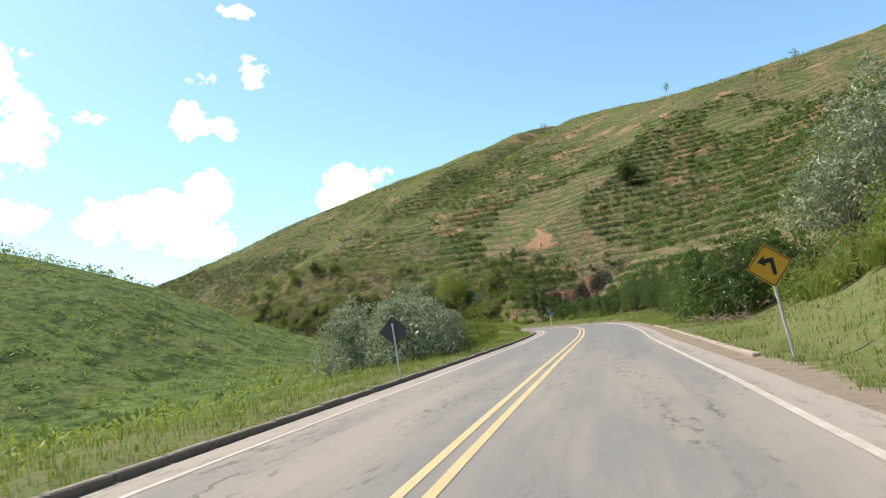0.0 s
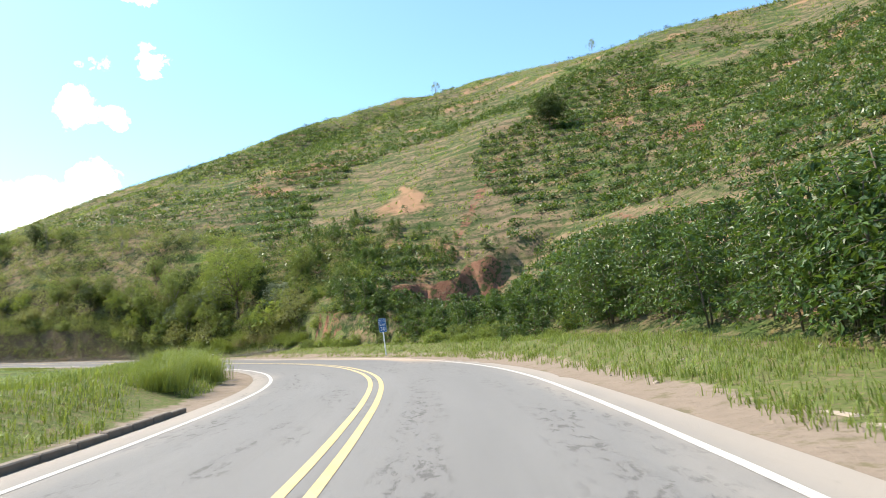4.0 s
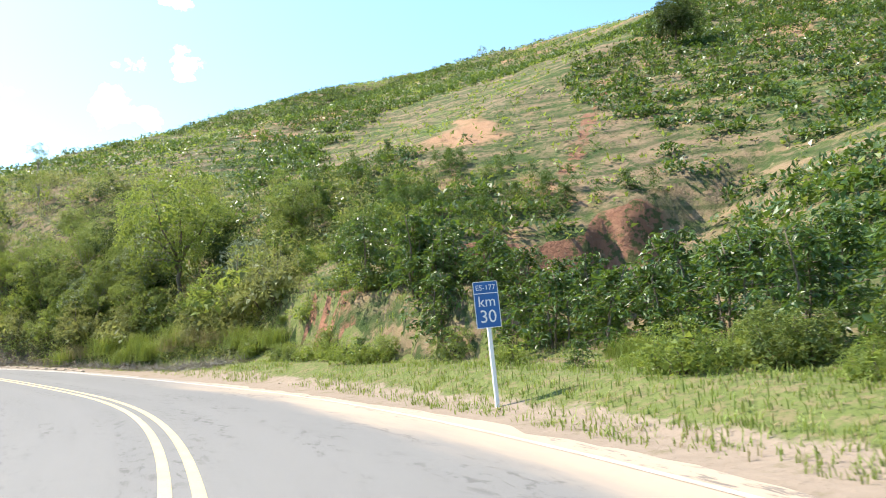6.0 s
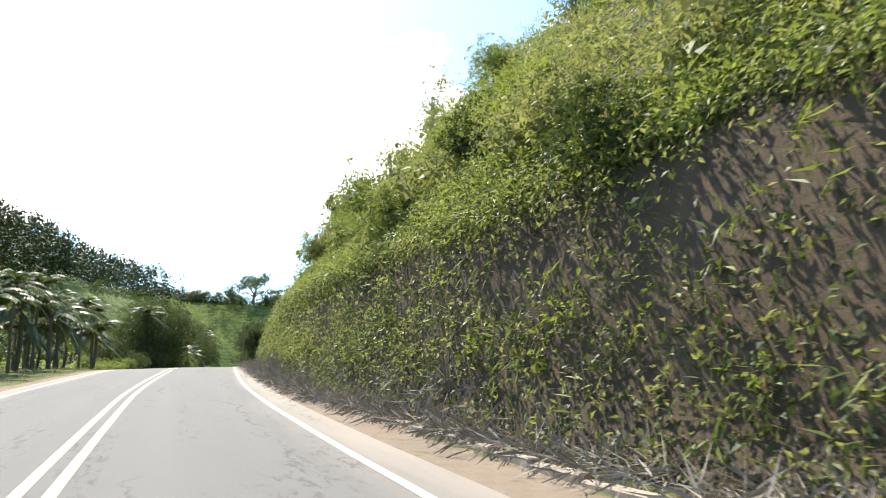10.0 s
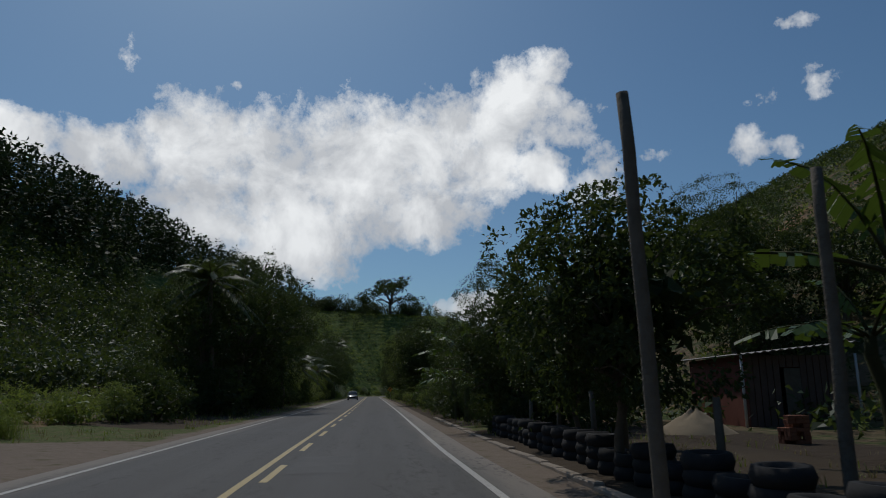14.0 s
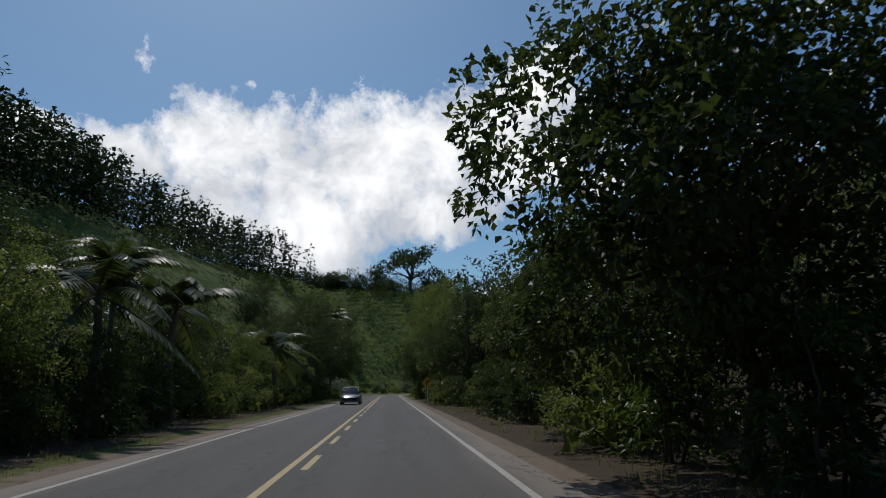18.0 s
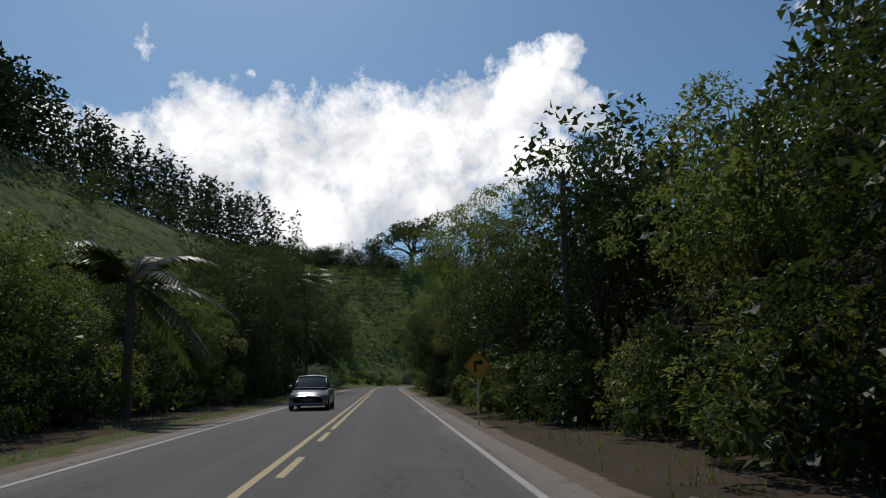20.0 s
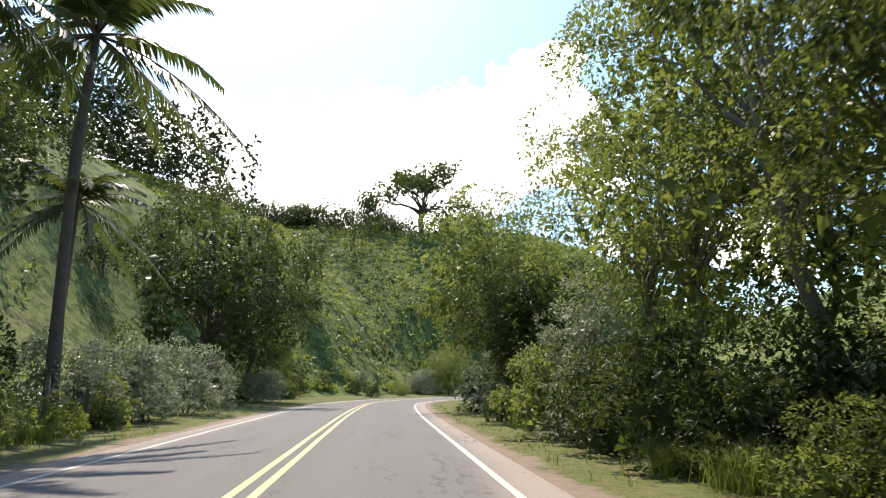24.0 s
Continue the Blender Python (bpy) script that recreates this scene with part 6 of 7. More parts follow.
# ---- things along the road ----
M_POST = plain("galvanised_post", (0.45, 0.44, 0.42), (0.62, 0.60, 0.57), 9.0, 0.5, 0.5, 0.2)
M_SIGN_YELLOW = plain("sign_yellow", (0.56, 0.27, 0.02), (0.64, 0.33, 0.03), 5.0, 0.45, 0.4, 0.0, 0.03)
M_SIGN_BLACK = plain("sign_black", (0.012, 0.012, 0.014), (0.03, 0.03, 0.03), 9.0, 0.5, 0.3, 0.0, 0.0)
M_SIGN_BLUE = plain("sign_blue", (0.02, 0.10, 0.30), (0.03, 0.14, 0.38), 5.0, 0.45, 0.4, 0.0, 0.03)
M_SIGN_WHITE = plain("sign_white", (0.70, 0.72, 0.72), (0.80, 0.82, 0.82), 9.0, 0.5, 0.3, 0.0, 0.0)
M_SIGN_BACK = plain("sign_back", (0.05, 0.05, 0.05), (0.10, 0.095, 0.09), 9.0, 0.7, 0.2, 0.0, 0.05)
M_RUBBER = plain("old_rubber", (0.016, 0.016, 0.017), (0.05, 0.047, 0.045), 6.0, 0.85, 0.2, 0.0, 0.4)
M_SAND = plain("heaped_sand", (0.27, 0.21, 0.14), (0.38, 0.30, 0.20), 4.0, 0.95, 0.1, 0.0, 0.5)
M_REDWALL = plain("old_red_wall", (0.14, 0.055, 0.04), (0.24, 0.10, 0.075), 2.0, 0.9, 0.1, 0.0, 0.4)
M_BOARD = plain("grey_boards", (0.085, 0.06, 0.05), (0.17, 0.12, 0.10), 3.0, 0.85, 0.15, 0.0, 0.3)
M_SHEET = plain("weathered_roof_sheet", (0.22, 0.20, 0.19), (0.40, 0.37, 0.34), 2.0, 0.7, 0.3, 0.1, 0.3)
M_BRICK = plain("clay_brick", (0.20, 0.085, 0.055), (0.30, 0.14, 0.09), 6.0, 0.9, 0.1, 0.0, 0.4)
M_SILVER = plain("silver_paint", (0.17, 0.18, 0.19), (0.22, 0.23, 0.24), 3.0, 0.28, 0.6, 0.5, 0.0)
M_TRIM = plain("black_trim", (0.012, 0.012, 0.013), (0.025, 0.025, 0.026), 8.0, 0.5, 0.4, 0.0, 0.05)
M_CARGLASS = plain("tinted_glass", (0.012, 0.016, 0.018), (0.016, 0.020, 0.022), 2.0, 0.05, 0.7, 0.0, 0.0)
# amber lens colour stands in for the lit lamps; nothing here glows
M_LAMP = plain("headlamp_lens", (0.40, 0.27, 0.11), (0.55, 0.40, 0.20), 6.0, 0.12, 0.7, 0.0, 0.0)
M_RIM = plain("alloy_rim", (0.20, 0.20, 0.21), (0.28, 0.28, 0.28), 8.0, 0.35, 0.5, 0.8, 0.05)
M_STICK = plain("dead_wood", (0.17, 0.12, 0.08), (0.36, 0.28, 0.20), 5.0, 0.9, 0.1, 0.0, 0.4)
M_PLASTIC = plain("white_plastic", (0.70, 0.69, 0.66), (0.82, 0.81, 0.79), 4.0, 0.5, 0.4, 0.0, 0.1)
M_PATCH = plain("asphalt_patch", (0.09, 0.085, 0.08), (0.16, 0.152, 0.143), 1.0, 0.85, 0.25, 0.0, 0.5)


def beside(s, d, turn=0.0, dz=0.0, lean=0.0):
    x, y, z = spot(s, d)
    return pose(x, y, z + dz, 0, lean, bearing(s) + turn)


def flat(name, outline, y, mat, thick=0.004):
    """A flat shape in the x-z plane facing -y, with a little thickness."""
    bm = bmesh.new()
    vs = [bm.verts.new((px, y, pz)) for px, pz in outline]
    f = bm.faces.new(vs)
    r = bmesh.ops.extrude_face_region(bm, geom=[f])
    bmesh.ops.translate(bm, vec=(0, thick, 0), verts=[v for v in r["geom"] if isinstance(v, bmesh.types.BMVert)])
    bmesh.ops.recalc_face_normals(bm, faces=bm.faces)
    return bm_mesh(name, bm, mat)


def rounded(points, r, n=4):
    """The outline with its corners rounded."""
    out, m = [], len(points)
    for i in range(m):
        p0, p1, p2 = (Vector(points[(i + k) % m]) for k in (-1, 0, 1))
        a, b = p1 + (p0 - p1).normalized() * r, p1 + (p2 - p1).normalized() * r
        for k in range(n + 1):
            t = k / n
            out.append(tuple(a * (1 - t) ** 2 + p1 * 2 * t * (1 - t) + b * t * t))
    return out


def diamond(half):
    return [(0, -half), (half, 0), (0, half), (-half, 0)]


def warning_sign(m, height, hand, label):
    """A yellow diamond with a bent arrow, on a slim post. hand: -1 bends to the left, 1 to the right."""
    ob = put(tagged(new("road_sign"), label, "road sign"), m)
    bm = bmesh.new()
    box(bm, 0, 0.03, (height + 0.2) / 2 - 0.25, 0.045, 0.04, height + 0.7, 0.006)
    part("post", bm_mesh("post", bm, M_POST), ob)
    h = 0.425

    def up(o):
        return [(px, pz + height) for px, pz in o]

    plate = part("plate", flat("plate", up(rounded(diamond(h), 0.05)), 0.0, M_SIGN_YELLOW, 0.004), ob)
    part("back", flat("back", up(rounded(diamond(h - 0.004), 0.05)), 0.0045, M_SIGN_BACK, 0.003), plate)
    bm = bmesh.new()
    o, i = up(rounded(diamond(h - 0.022), 0.045)), up(rounded(diamond(h - 0.045), 0.04))
    vo, vi = [bm.verts.new((a, -0.0035, b)) for a, b in o], [bm.verts.new((a, -0.0035, b)) for a, b in i]
    for k in range(len(vo)):
        bm.faces.new((vo[k], vo[(k + 1) % len(vo)], vi[(k + 1) % len(vi)], vi[k]))
    part("border", bm_mesh("border", bm, M_SIGN_BLACK), plate)
    g = hand
    arrow = [(-0.10, -0.19), (-0.03, -0.19), (-0.03, 0.05), (0.06, 0.05), (0.06, -0.005), (0.20, 0.095), (0.06, 0.195), (0.06, 0.135), (-0.10, 0.135)]
    part("arrow", flat("arrow", up([(g * a, b) for a, b in (arrow if g > 0 else arrow[::-1])]), -0.004, M_SIGN_BLACK, 0.003), plate)
    return ob


def text_mesh(text, size, mat):
    cu = bpy.data.curves.new("lettering", "FONT")
    cu.body, cu.size, cu.align_x, cu.align_y, cu.extrude = text, size, "CENTER", "CENTER", 0.001
    tmp = bpy.data.objects.new("lettering", cu)
    scene.collection.objects.link(tmp)
    me = bpy.data.meshes.new_from_object(tmp.evaluated_get(bpy.context.evaluated_depsgraph_get()))
    bpy.data.objects.remove(tmp)
    bpy.data.curves.remove(cu)
    me.materials.clear()
    me.materials.append(mat)
    return me


def km_sign(m):
    ob = put(tagged(new("kilometre_sign"), "blue kilometre marker sign on a white wooden post", "road sign"), m)
    bm = bmesh.new()
    box(bm, 0, 0.035, 0.85, 0.075, 0.06, 2.6, 0.008)
    part("post", bm_mesh("post", bm, M_SIGN_WHITE), ob)
    w, h, zc = 0.24, 0.43, 1.86
    o = rounded([(-w, zc - h), (w, zc - h), (w, zc + h), (-w, zc + h)], 0.03)
    plate = part("plate", flat("plate", o, 0.0, M_SIGN_BLUE, 0.004), ob)
    bm = bmesh.new()
    i = rounded([(-w + 0.012, zc - h + 0.012), (w - 0.012, zc - h + 0.012), (w - 0.012, zc + h - 0.012), (-w + 0.012, zc + h - 0.012)], 0.025)
    vo, vi = [bm.verts.new((a, -0.003, b)) for a, b in o], [bm.verts.new((a, -0.003, b)) for a, b in i]
    for k in range(len(vo)):
        bm.faces.new((vo[k], vo[(k + 1) % len(vo)], vi[(k + 1) % len(vi)], vi[k]))
    part("border", bm_mesh("border", bm, M_SIGN_WHITE), plate)
    part("divider", flat("divider", [(-w, zc + 0.2), (w, zc + 0.2), (w, zc + 0.215), (-w, zc + 0.215)], -0.004, M_SIGN_WHITE, 0.003), plate)
    for text, size, z in (("ES-177", 0.14, zc + 0.31), ("km", 0.28, zc + 0.05), ("30", 0.33, zc - 0.23)):
        part("lettering", text_mesh(text, size, M_SIGN_WHITE), plate, m=pose(0, -0.004, z, 90, 0, 0))
    return ob


warning_sign(beside(13.3, 4.9, 4, 0.05, -6), 1.72, -1, "yellow diamond warning sign with a sharply bent black arrow")
warning_sign(beside(310.0, 4.2, 0, 0.0, -1), 1.62, 1, "yellow diamond sign with bent black arrow, in deep shade")
warning_sign(pose(-1.3, 19.1, -0.08, 0, 3, bearing(19) + 180), 1.46, 1, "yellow warning sign seen from its dark back, on a slim post")
_x, _y = 15.9, 99.87
_s, _d = station(np.array([_x]), np.array([_y]))
km_sign(beside(float(_s[0]), float(_d[0]), -12, 0.0, -4))


def pole(m, height, r0, r1, label, arm=False):
    ob = put(tagged(new("wooden_pole"), label, "pole"), m)
    rng = np.random.RandomState(int(height * 10))
    z = np.linspace(-0.5, height, 9)
    v, f = tube(np.stack([0.006 * rng.normal(0, 1, 9), 0.006 * rng.normal(0, 1, 9), z], 1), np.linspace(r0, r1, 9), 10)
    part("shaft", mesh("shaft", v, f, M_WOOD, True), ob)
    if arm:
        bm = bmesh.new()
        box(bm, 0, -0.12, height - 0.15, 0.5, 0.09, 0.10, 0.01)
        part("crossarm", bm_mesh("crossarm", bm, M_WOOD), ob)
        for x in (-0.2, 0.0, 0.2):
            v, f = tube([(x, -0.12, height - 0.1), (x, -0.12, height - 0.02), (x, -0.12, height + 0.08)], [0.03, 0.045, 0.02], 8)
            part("insulator", mesh("insulator", v, f, M_TRIM, True), ob)
    return ob


pole(beside(210.1, 4.2, 0, 0, -1.5), 4.1, 0.075, 0.06, "tall bare weathered wooden post beside the yard")
pole(beside(211, 6.6, 0, 0, 1), 3.7, 0.08, 0.065, "second weathered wooden post among the banana plants")
pole(beside(311, 7.2), 7.9, 0.14, 0.10, "old power pole with a crossarm above the trees", True)


def tyre_mesh():
    a, b = np.linspace(0, 2 * np.pi, 14, endpoint=False), np.linspace(0, 2 * np.pi, 7, endpoint=False)
    A, B = np.meshgrid(a, b, indexing="ij")
    r = 0.22 + 0.09 * np.cos(B)
    v = np.stack([r * np.cos(A), r * np.sin(A), 0.10 * np.clip(1.25 * np.sin(B), -1, 1)], -1).reshape(-1, 3)
    f = [(i * 7 + j, ((i + 1) % 14) * 7 + j, ((i + 1) % 14) * 7 + (j + 1) % 7, i * 7 + (j + 1) % 7) for i in range(14) for j in range(7)]
    return mesh("tyre", v, f, M_RUBBER, True)


def tyre_row():
    me = tyre_mesh()
    rnd = random.Random(8)
    for k in range(36):
        s = 200.5 + 0.72 * k
        st = put(tagged(new("tyre_stack"), "stack of old black tyres edging the yard", "tyres", "tyre wall"), beside(s, 5.55 + rnd.uniform(-0.06, 0.06), rnd.uniform(0, 90), -0.03))
        for i in range(2 if rnd.random() < 0.4 else 3):
            part("tyre", me, st, m=pose(rnd.uniform(-0.02, 0.02), rnd.uniform(-0.02, 0.02), 0.09 + 0.185 * i, rnd.uniform(-3, 3), rnd.uniform(-3, 3), 0))


tyre_row()


def yard_posts():
    rnd = random.Random(12)
    for s, d, h in ((212.6, 6.05, 1.15), (215.8, 6.0, 1.1), (217.8, 6.1, 1.25), (220.9, 6.2, 1.1), (223.4, 6.1, 1.15), (226.0, 6.1, 1.1)):
        ob = put(tagged(new("fence_post"), "rough wooden fence post behind the tyres", "fence post", "yard fence"), beside(s, d, rnd.uniform(0, 90), 0, rnd.uniform(-4, 4)))
        v, f = tube([(0, 0, -0.3), (0.01, 0, h * 0.5), (0, 0.01, h)], [0.065, 0.058, 0.05], 7)
        part("shaft", mesh("shaft", v, f, M_WOOD, True), ob)


yard_posts()


def shed(m):
    """The low house in the yard: red walls, sheet roof, pale boarded end."""
    ob = put(tagged(new("shed"), "low shed with dark red walls, sheet roof and dark boarded end", "shed"), m)
    L, W, H = 4.6, 3.4, 2.35
    for name, cx, cy, sx, sy in (("wall", -W / 2, 0, 0.14, L), ("wall", W / 2, 0, 0.14, L), ("wall", 0, L / 2 - 0.07, W - 0.14, 0.14)):
        bm = bmesh.new()
        box(bm, cx, cy, H / 2 - 0.2, sx, sy, H + 0.4, 0.01)
        part(name, bm_mesh(name, bm, M_REDWALL), ob)
    # boarded gable facing the road's traffic
    for k in range(14):
        bm = bmesh.new()
        x = -W / 2 + 0.19 + k * (W - 0.38) / 13
        if 5 <= k <= 7:
            box(bm, x, -L / 2 + 0.05, 2.15, 0.205, 0.03, 0.40, 0.004)
        else:
            box(bm, x, -L / 2 + 0.05 + 0.006 * (k % 2), H / 2, 0.205, 0.03, H, 0.004)
        part("board", bm_mesh("board", bm, M_BOARD), ob)
    bm = bmesh.new()
    box(bm, 0.0, -L / 2 + 0.09, 0.97, 0.62, 0.04, 1.9, 0.006)
    door = part("door", bm_mesh("door", bm, M_WOOD), ob)
    bm = bmesh.new()
    box(bm, 0.22, -L / 2 + 0.055, 1.0, 0.03, 0.03, 0.12, 0.006)
    part("handle", bm_mesh("handle", bm, M_TRIM), door)
    # corrugated roof, one pitch, overhanging
    n = 60
    xs = np.linspace(-W / 2 - 0.4, W / 2 + 0.4, n)
    v, f = [], []
    for i, x in enumerate(xs):
        z = H + 0.06 + 0.10 * (x + W / 2) + 0.025 * math.sin(i * 1.57)
        v += [(x, -L / 2 - 0.45, z), (x, L / 2 + 0.4, z + 0.02), (x, -L / 2 - 0.45, z - 0.012), (x, L / 2 + 0.4, z + 0.008)]
        if i:
            a, b = 4 * (i - 1), 4 * i
            f += [(a, b, b + 1, a + 1), (a + 2, a + 3, b + 3, b + 2), (a, a + 2, b + 2, b), (a + 1, b + 1, b + 3, a + 3)]
    part("roof", mesh("roof", v, f, M_SHEET), ob)
    for x in (-W / 2 - 0.25, W / 2 + 0.25):
        v, f = tube([(x, -L / 2 - 0.35, -0.3), (x, -L / 2 - 0.35, 1.2), (x, -L / 2 - 0.35, H + 0.03)], [0.05, 0.05, 0.045], 7)
        part("porch_post", mesh("porch_post", v, f, M_POST, True), ob)
    return ob


shed(beside(228.5, 16.0, -4, 0.0))


def sand_heap(m):
    rng = np.random.RandomState(4)
    a, r = np.meshgrid(np.linspace(0, 2 * np.pi, 28, endpoint=False), np.linspace(0, 1, 10), indexing="ij")
    z = 0.75 * (1 - r) ** 0.9 * (1 + 0.10 * np.sin(a * 3)) + 0.02 * rng.normal(0, 1, a.shape) - 0.06
    v = np.stack([1.25 * r * np.cos(a), 1.0 * r * np.sin(a), z], -1).reshape(-1, 3)
    f = [(i * 10 + j, ((i + 1) % 28) * 10 + j, ((i + 1) % 28) * 10 + j + 1, i * 10 + j + 1) for i in range(28) for j in range(9)]
    tagged(put(new("sand_mound", mesh("sand_mound", v, f, M_SAND, True)), m), "heap of pale building sand beside the shed", "sand heap")


sand_heap(beside(223.6, 11.0, 0, 0.0))


def brick_pile(m):
    ob = put(tagged(new("brick_pile"), "small pile of loose clay bricks in front of the shed", "bricks"), m)
    bm = bmesh.new()
    box(bm, 0, 0, 0, 0.19, 0.09, 0.09, 0.006)
    me = bm_mesh("brick", bm, M_BRICK)
    rnd = random.Random(2)
    for lay in range(7):
        for i in range(3):
            for j in range(4):
                if rnd.random() < 0.92 - 0.05 * lay:
                    part("brick", me, ob, m=pose(i * 0.2 - 0.2 + rnd.uniform(-0.01, 0.01), j * 0.1 - 0.15, 0.04 + 0.092 * lay, 0, 0, rnd.uniform(-4, 4)))


brick_pile(beside(219.5, 11.4, 10, 0))


def end_fence():
    """Posts and wires along the pasture near the far bend."""
    ob = tagged(new("wire_fence"), "wire fence on rough wooden posts along the pasture", "fence")
    rnd = random.Random(6)
    tops = []
    for s in np.arange(344, 378, 2.3):
        x, y, z = spot(s, -6.5)
        h = rnd.uniform(1.25, 1.45)
        v, f = tube([(x, y, z - 0.3), (x + 0.01, y, z + h * 0.5), (x + rnd.uniform(-0.05, 0.05), y, z + h)], [0.06, 0.055, 0.05], 7)
        part("post", mesh("post", v, f, M_WOOD, True), ob)
        tops.append((x, y, z))
    for h in (0.4, 0.75, 1.1):
        v, f = tube([(x, y, z + h) for x, y, z in tops], [0.004] * len(tops), 4)
        part("wire", mesh("wire", v, f, M_POST, True), ob)


end_fence()
pole(beside(352.5, -7.0, 0, 0, -3), 2.9, 0.10, 0.085, "tall grey gate post leaning beside the pasture fence")


def brush_pile(m, seed, n, size, label):
    rng = np.random.RandomState(seed)
    ob = put(tagged(new("brush_pile"), label, "brushwood"), m)
    for k in range(n):
        c = rng.normal(0, 1, 3) * np.array([size, size * 0.5, 0.12]) + np.array([0, 0, 0.22])
        d = unit(rng.normal(0, 1, 3) * np.array([1, 1, 0.35])) * rng.uniform(0.2, 0.6)
        p = np.stack([c - d, c + rng.normal(0, 0.08, 3), c + d])
        p[:, 2] = np.maximum(p[:, 2], 0.02)
        v, f = tube(p, [0.022, 0.016, 0.006], 4)
        part("branch", mesh("branch", v, f, M_STICK), ob)


brush_pile(beside(36.5, 7.6), 5, 45, 0.8, "heap of cut dry branches beside the coffee bushes")
brush_pile(beside(41, 7.4), 6, 40, 0.7, "heap of cut dry branches beside the coffee bushes")
brush_pile(beside(140, 6.0, 90), 9, 40, 1.0, "grey dead twigs and litter at the foot of the bank")
brush_pile(beside(147, 5.3, 90), 10, 40, 0.9, "grey dead twigs and litter at the foot of the bank")
brush_pile(beside(133, 6.4, 90), 11, 36, 0.9, "grey dead twigs and litter at the foot of the bank")


def rubbish(m):
    rng = np.random.RandomState(3)
    n = 9
    u, w = np.meshgrid(np.linspace(-0.5, 0.5, n), np.linspace(-0.25, 0.25, n), indexing="ij")
    z = 0.10 + 0.22 * u + 0.06 * np.sin(u * 9 + w * 7) + 0.05 * rng.uniform(0, 1, u.shape)
    v = np.stack([u, w + 0.1 * np.sin(u * 5), z], -1).reshape(-1, 3)
    v = np.vstack([v, v + np.array([0, 0, -0.012])])
    q = [(i * n + j, (i + 1) * n + j, (i + 1) * n + j + 1, i * n + j + 1) for i in range(n - 1) for j in range(n - 1)]
    f = q + [tuple(k + n * n for k in reversed(t)) for t in q]
    tagged(put(new("plastic_sheet", mesh("plastic_sheet", v, f, M_PLASTIC, True)), m), "crumpled piece of white plastic lying on the verge", "litter")


rubbish(beside(127.5, 6.6, -70, 0.05))


def stones():
    bm = bmesh.new()
    bmesh.ops.create_icosphere(bm, subdivisions=2, radius=0.1)
    for v in bm.verts:
        v.co *= 0.8 + 0.4 * noise.noise(v.co * 14)
        v.co.z *= 0.6
    me = bm_mesh("stone", bm, M_KERB_PALE)
    rnd = random.Random(14)
    for k in range(70):
        s, side = rnd.uniform(5, 345), rnd.random() < 0.75
        d = rnd.uniform(4.6, 6.6) if side else -rnd.uniform(4.4, 5.4)
        if 34 < s < 80 and side:
            d += 0.4
        x, y = plan_xy(np.array([s]), np.array([d]))
        z = float(verge_lift(np.array([s]), np.array([d]), x, y)[0])
        ob = new("stone", me)
        c = rnd.uniform(0.3, 1.0)
        ob.matrix_basis = pose(float(x[0]), float(y[0]), z + 0.01, 0, 0, rnd.uniform(0, 360)) @ Matrix.Diagonal((c, c * rnd.uniform(0.7, 1.2), c, 1))
        tagged(ob, "loose pale stone lying on the earthen verge", "stone", "loose stones")


stones()


def road_patches():
    lift = lambda s, d, x, y: road_lift(s, d, x, y) + 0.004
    for s0, s1, d0, d1 in ((215.5, 218.5, 0.3, 1.3), (209.5, 211.0, 1.2, 2.4), (256, 258, 1.2, 2.4), (262, 264.5, 0.4, 1.6), (276, 279.5, 0.6, 1.4), (279, 281, 1.5, 2.9), (228, 230.0, -1.8, -0.9), (300, 302, 1.6, 2.7)):
        me = strip("road_patch", np.linspace(d0, d1, 4), lift, M_PATCH, s0, s1, 0.5)
        tagged(new("road_patch", me), "darker rectangular repair patch in the asphalt", "road patch", kind="structure")


road_patches()


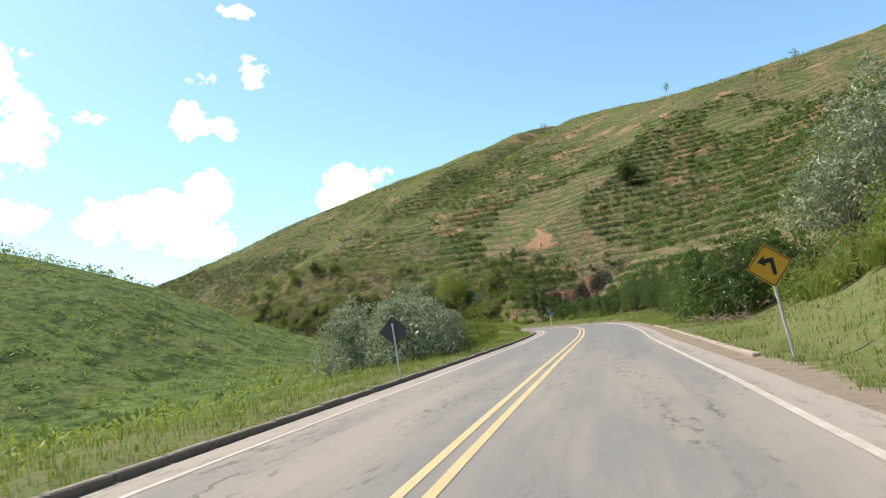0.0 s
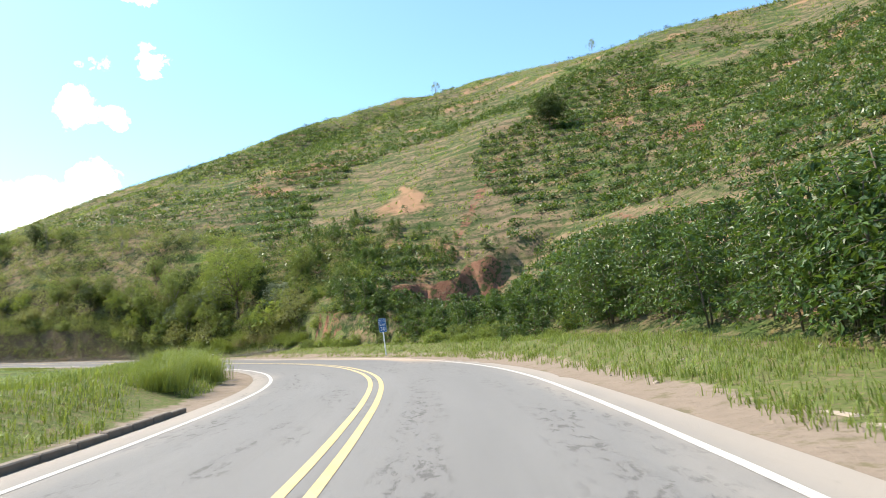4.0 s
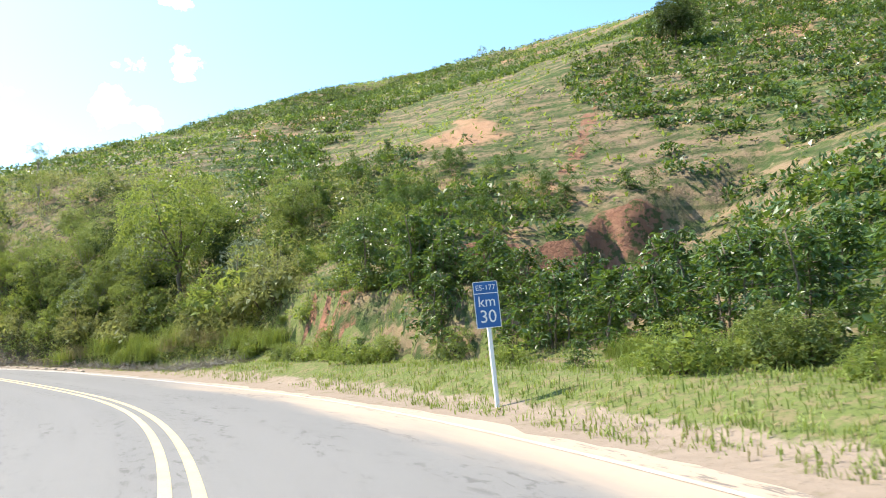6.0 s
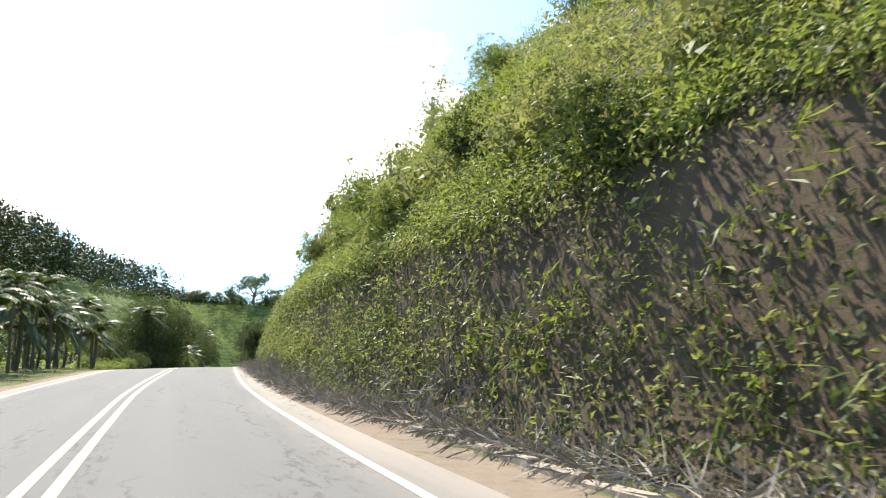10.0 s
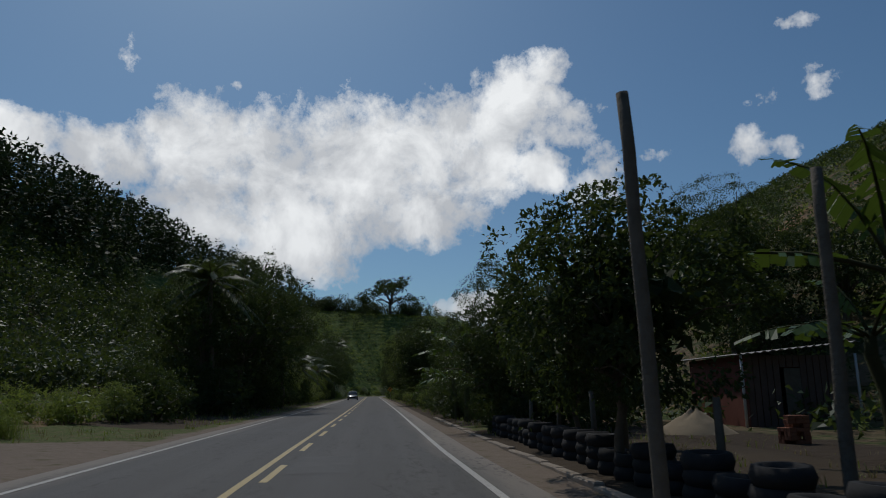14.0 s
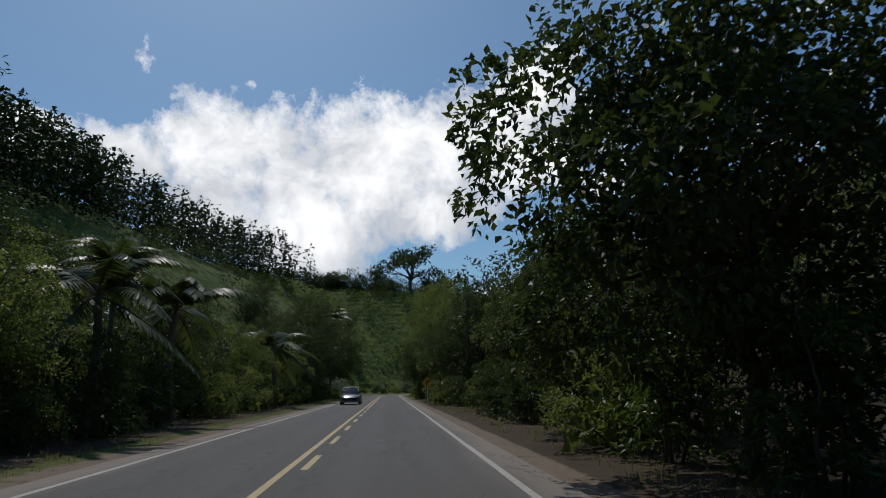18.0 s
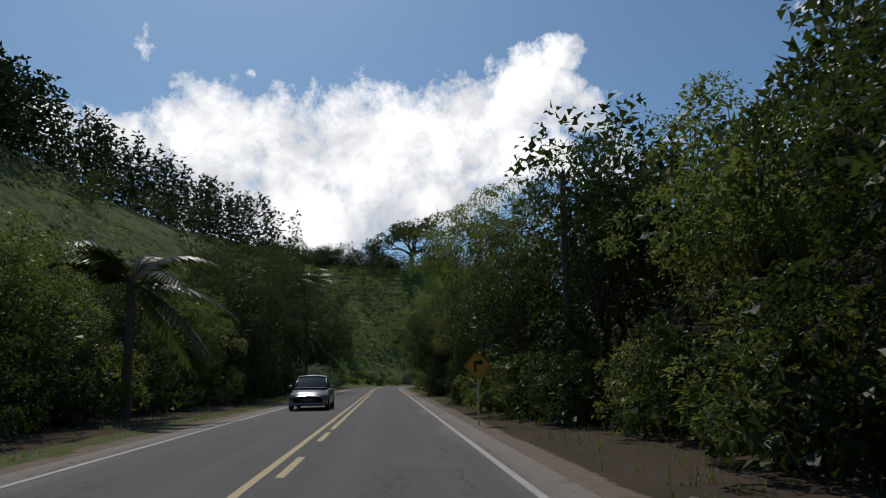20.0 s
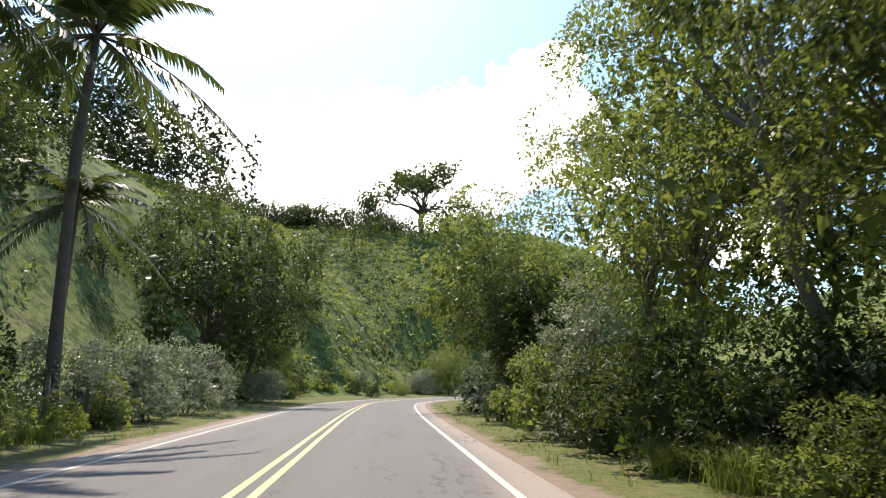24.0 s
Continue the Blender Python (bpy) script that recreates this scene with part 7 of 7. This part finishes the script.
def car(m):
    """A silver small saloon; its front faces -y."""
    ob = put(tagged(new("car"), "silver small saloon car with lit-up lamps on the oncoming lane", "car"), m)
    # lower body, lofted along its length: y, half width, sill, shoulder, top
    secs = [(-2.02, 0.62, 0.34, 0.50, 0.58), (-1.96, 0.74, 0.24, 0.54, 0.66), (-1.75, 0.80, 0.20, 0.62, 0.74), (-1.30, 0.82, 0.20, 0.70, 0.82), (-0.85, 0.83, 0.20, 0.78, 0.92), (-0.3, 0.83, 0.20, 0.82, 0.95),
            (0.5, 0.83, 0.20, 0.84, 0.96), (1.2, 0.82, 0.20, 0.86, 0.97), (1.75, 0.80, 0.22, 0.86, 0.98), (1.98, 0.74, 0.28, 0.80, 0.94), (2.05, 0.62, 0.36, 0.70, 0.84)]
    v = []
    for y, w, z0, z1, z2 in secs:
        ring = [(-w * 0.92, z0), (-w, z0 + 0.12), (-w, z1 - 0.06), (-w * 0.97, z1), (-w * 0.86, z2 - 0.02), (-w * 0.45, z2 + 0.015), (0, z2 + 0.025), (w * 0.45, z2 + 0.015), (w * 0.86, z2 - 0.02), (w * 0.97, z1), (w, z1 - 0.06), (w, z0 + 0.12), (w * 0.92, z0)]
        v += [(x, y, z) for x, z in ring]
    n = 13
    f = [(i * n + j, i * n + j + 1, (i + 1) * n + j + 1, (i + 1) * n + j) for i in range(len(secs) - 1) for j in range(n - 1)]
    f += [((i + 1) * n, (i + 1) * n + n - 1, i * n + n - 1, i * n) for i in range(len(secs) - 1)]
    f += [tuple(range(n)), tuple(range((len(secs) - 1) * n + n - 1, (len(secs) - 1) * n - 1, -1))]
    body = part("body", mesh("body", v, f, M_SILVER, True), ob)
    # cabin: roof skin and windows
    cab = [(-0.98, 0.70, 0.93), (-0.30, 0.60, 1.38), (0.20, 0.58, 1.43), (0.75, 0.57, 1.40), (1.45, 0.66, 0.97)]
    v = [(sx * w, y, z) for y, w, z in cab for sx in (-1, 1)]
    base = [(sx * w, y, z) for y, w, z in ((-0.98, 0.74, 0.90), (-0.30, 0.77, 0.94), (0.20, 0.77, 0.95), (0.75, 0.77, 0.96), (1.45, 0.72, 0.96)) for sx in (-1, 1)]

    def slab(name, quad, mat, parent, out=0.0):
        q = [Vector(p) for p in quad]
        nrm = (q[1] - q[0]).cross(q[2] - q[0]).normalized()
        bm = bmesh.new()
        a = [bm.verts.new(p + nrm * out) for p in q]
        b = [bm.verts.new(p + nrm * (out - 0.02)) for p in q]
        bm.faces.new(a)
        bm.faces.new(b[::-1])
        for i in range(len(q)):
            bm.faces.new((a[i], b[i], b[(i + 1) % len(q)], a[(i + 1) % len(q)]))
        bmesh.ops.recalc_face_normals(bm, faces=bm.faces)
        return part(name, bm_mesh(name, bm, mat), parent)

    def skin(name, at, mat, parent, nu=13, nv=9, thick=0.012):
        """A curved sheet over u in -1..1 and v in 0..1, with a rim of its own thickness."""
        g = [Vector(at(-1 + 2 * i / (nu - 1), j / (nv - 1))) for j in range(nv) for i in range(nu)]
        bm = bmesh.new()
        top = [bm.verts.new(q) for q in g]
        for j in range(nv - 1):
            for i in range(nu - 1):
                k = j * nu + i
                bm.faces.new((top[k], top[k + 1], top[k + nu + 1], top[k + nu]))
        bm.normal_update()
        bmesh.ops.solidify(bm, geom=list(bm.faces), thickness=thick)
        return part(name, bm_mesh(name, bm, mat, True), parent)

    def lerp(p, q, v):
        return p + (q - p) * v

    skin("windscreen", lambda u, v: (u * lerp(0.72, 0.60, v), lerp(-0.92, -0.30, v) - 0.16 * (1 - u * u) * (1 - 0.5 * v), lerp(0.915, 1.375, v) + 0.045 * v * (1 - u * u) + 0.06 * v * (1 - v)), M_CARGLASS, ob)
    skin("rear_window", lambda u, v: (u * lerp(0.57, 0.66, v), lerp(0.75, 1.45, v) + 0.10 * (1 - u * u), lerp(1.395, 0.965, v) + 0.04 * (1 - v) * (1 - u * u)), M_CARGLASS, ob)
    skin("roof", lambda u, v: (u * lerp(0.625, 0.59, v), lerp(-0.34, 0.80, v) - lerp(0.08, -0.10, v) * (1 - u * u), 1.385 + 0.055 * math.sin(math.pi * v) + 0.05 * (1 - u * u) - 0.03 * u ** 8), M_SILVER, ob, 15, 13, 0.02)
    skin("wiper_cowl", lambda u, v: (u * 0.70, lerp(-1.10, -0.93, v) - 0.12 * (1 - u * u), 0.915 + 0.02 * v + 0.012 * (1 - u * u)), M_TRIM, ob, 13, 3)
    for sx in (0, 1):
        for a, b, name in ((1, 2, "side_window"), (2, 3, "side_window")):
            q = [base[2 * a + sx], base[2 * b + sx], v[2 * b + sx], v[2 * a + sx]]
            slab(name, q if sx else q[::-1], M_CARGLASS, ob)
        q = [base[sx], base[2 + sx], v[2 + sx]]
        slab("quarter_window", q if sx else q[::-1], M_CARGLASS, ob)
        q = [base[6 + sx], base[8 + sx], v[6 + sx]]
        slab("rear_pillar", q if sx else q[::-1], M_SILVER, ob)
        g = 1 if sx else -1
        for k in (0, 1, 2, 3):
            p0, p1 = (v[2 * k + sx], v[2 * k + 2 + sx])
            vv, ff = tube([p0, tuple((Vector(p0) + Vector(p1)) / 2), p1], [0.026, 0.026, 0.026], 8)
            part("pillar", mesh("pillar", vv, ff, M_SILVER, True), ob)
        bm = bmesh.new()
        box(bm, g * 0.89, -0.62, 0.98, 0.17, 0.09, 0.12, 0.03)
        part("mirror", bm_mesh("mirror", bm, M_SILVER, True), ob)
        bm = bmesh.new()
        box(bm, g * 0.60, -1.88, 0.615, 0.26, 0.22, 0.12, 0.05, g * 24)
        part("headlight", bm_mesh("headlight", bm, M_LAMP, True), ob, "headlight coloured amber as if lit")
        for y in (-1.25, 1.22):
            wh = part("wheel", wheel_mesh(0.285, 0.17, M_RUBBER), ob, m=pose(g * 0.76, y, 0.285, 0, 90, 0))
            part("rim", wheel_mesh(0.175, 0.16, M_TRIM), wh)
            for a in range(5):
                bm = bmesh.new()
                box(bm, 0.085, 0, g * 0.082, 0.17, 0.045, 0.02, 0.006)
                part("spoke", bm_mesh("spoke", bm, M_RIM), wh, m=pose(0, 0, 0, 0, 0, 72 * a))
    bm = bmesh.new()
    box(bm, 0, -2.0, 0.44, 0.82, 0.08, 0.16, 0.02)
    part("grille", bm_mesh("grille", bm, M_TRIM), ob)
    bm = bmesh.new()
    box(bm, 0, -1.985, 0.28, 1.40, 0.12, 0.16, 0.05)
    part("bumper", bm_mesh("bumper", bm, M_SILVER, True), ob)
    bm = bmesh.new()
    box(bm, 0, -2.05, 0.42, 0.40, 0.02, 0.13, 0.004)
    part("number_plate", bm_mesh("number_plate", bm, M_BOARD), ob, "blank grey number plate")


def wheel_mesh(r, w, mat):
    bm = bmesh.new()
    bmesh.ops.create_cone(bm, cap_ends=True, segments=20, radius1=r, radius2=r, depth=w)
    bmesh.ops.bevel(bm, geom=[e for e in bm.edges if abs(e.verts[0].co.z - e.verts[1].co.z) < 1e-4], offset=0.025, segments=2, affect="EDGES")
    return bm_mesh("wheel", bm, mat)


_x, _y = plan_xy(np.array([321.2]), np.array([-1.75]))
car(pose(float(_x[0]), float(_y[0]), float(road_z(321.2)) - 0.02, 0, 0, bearing(321.2)))
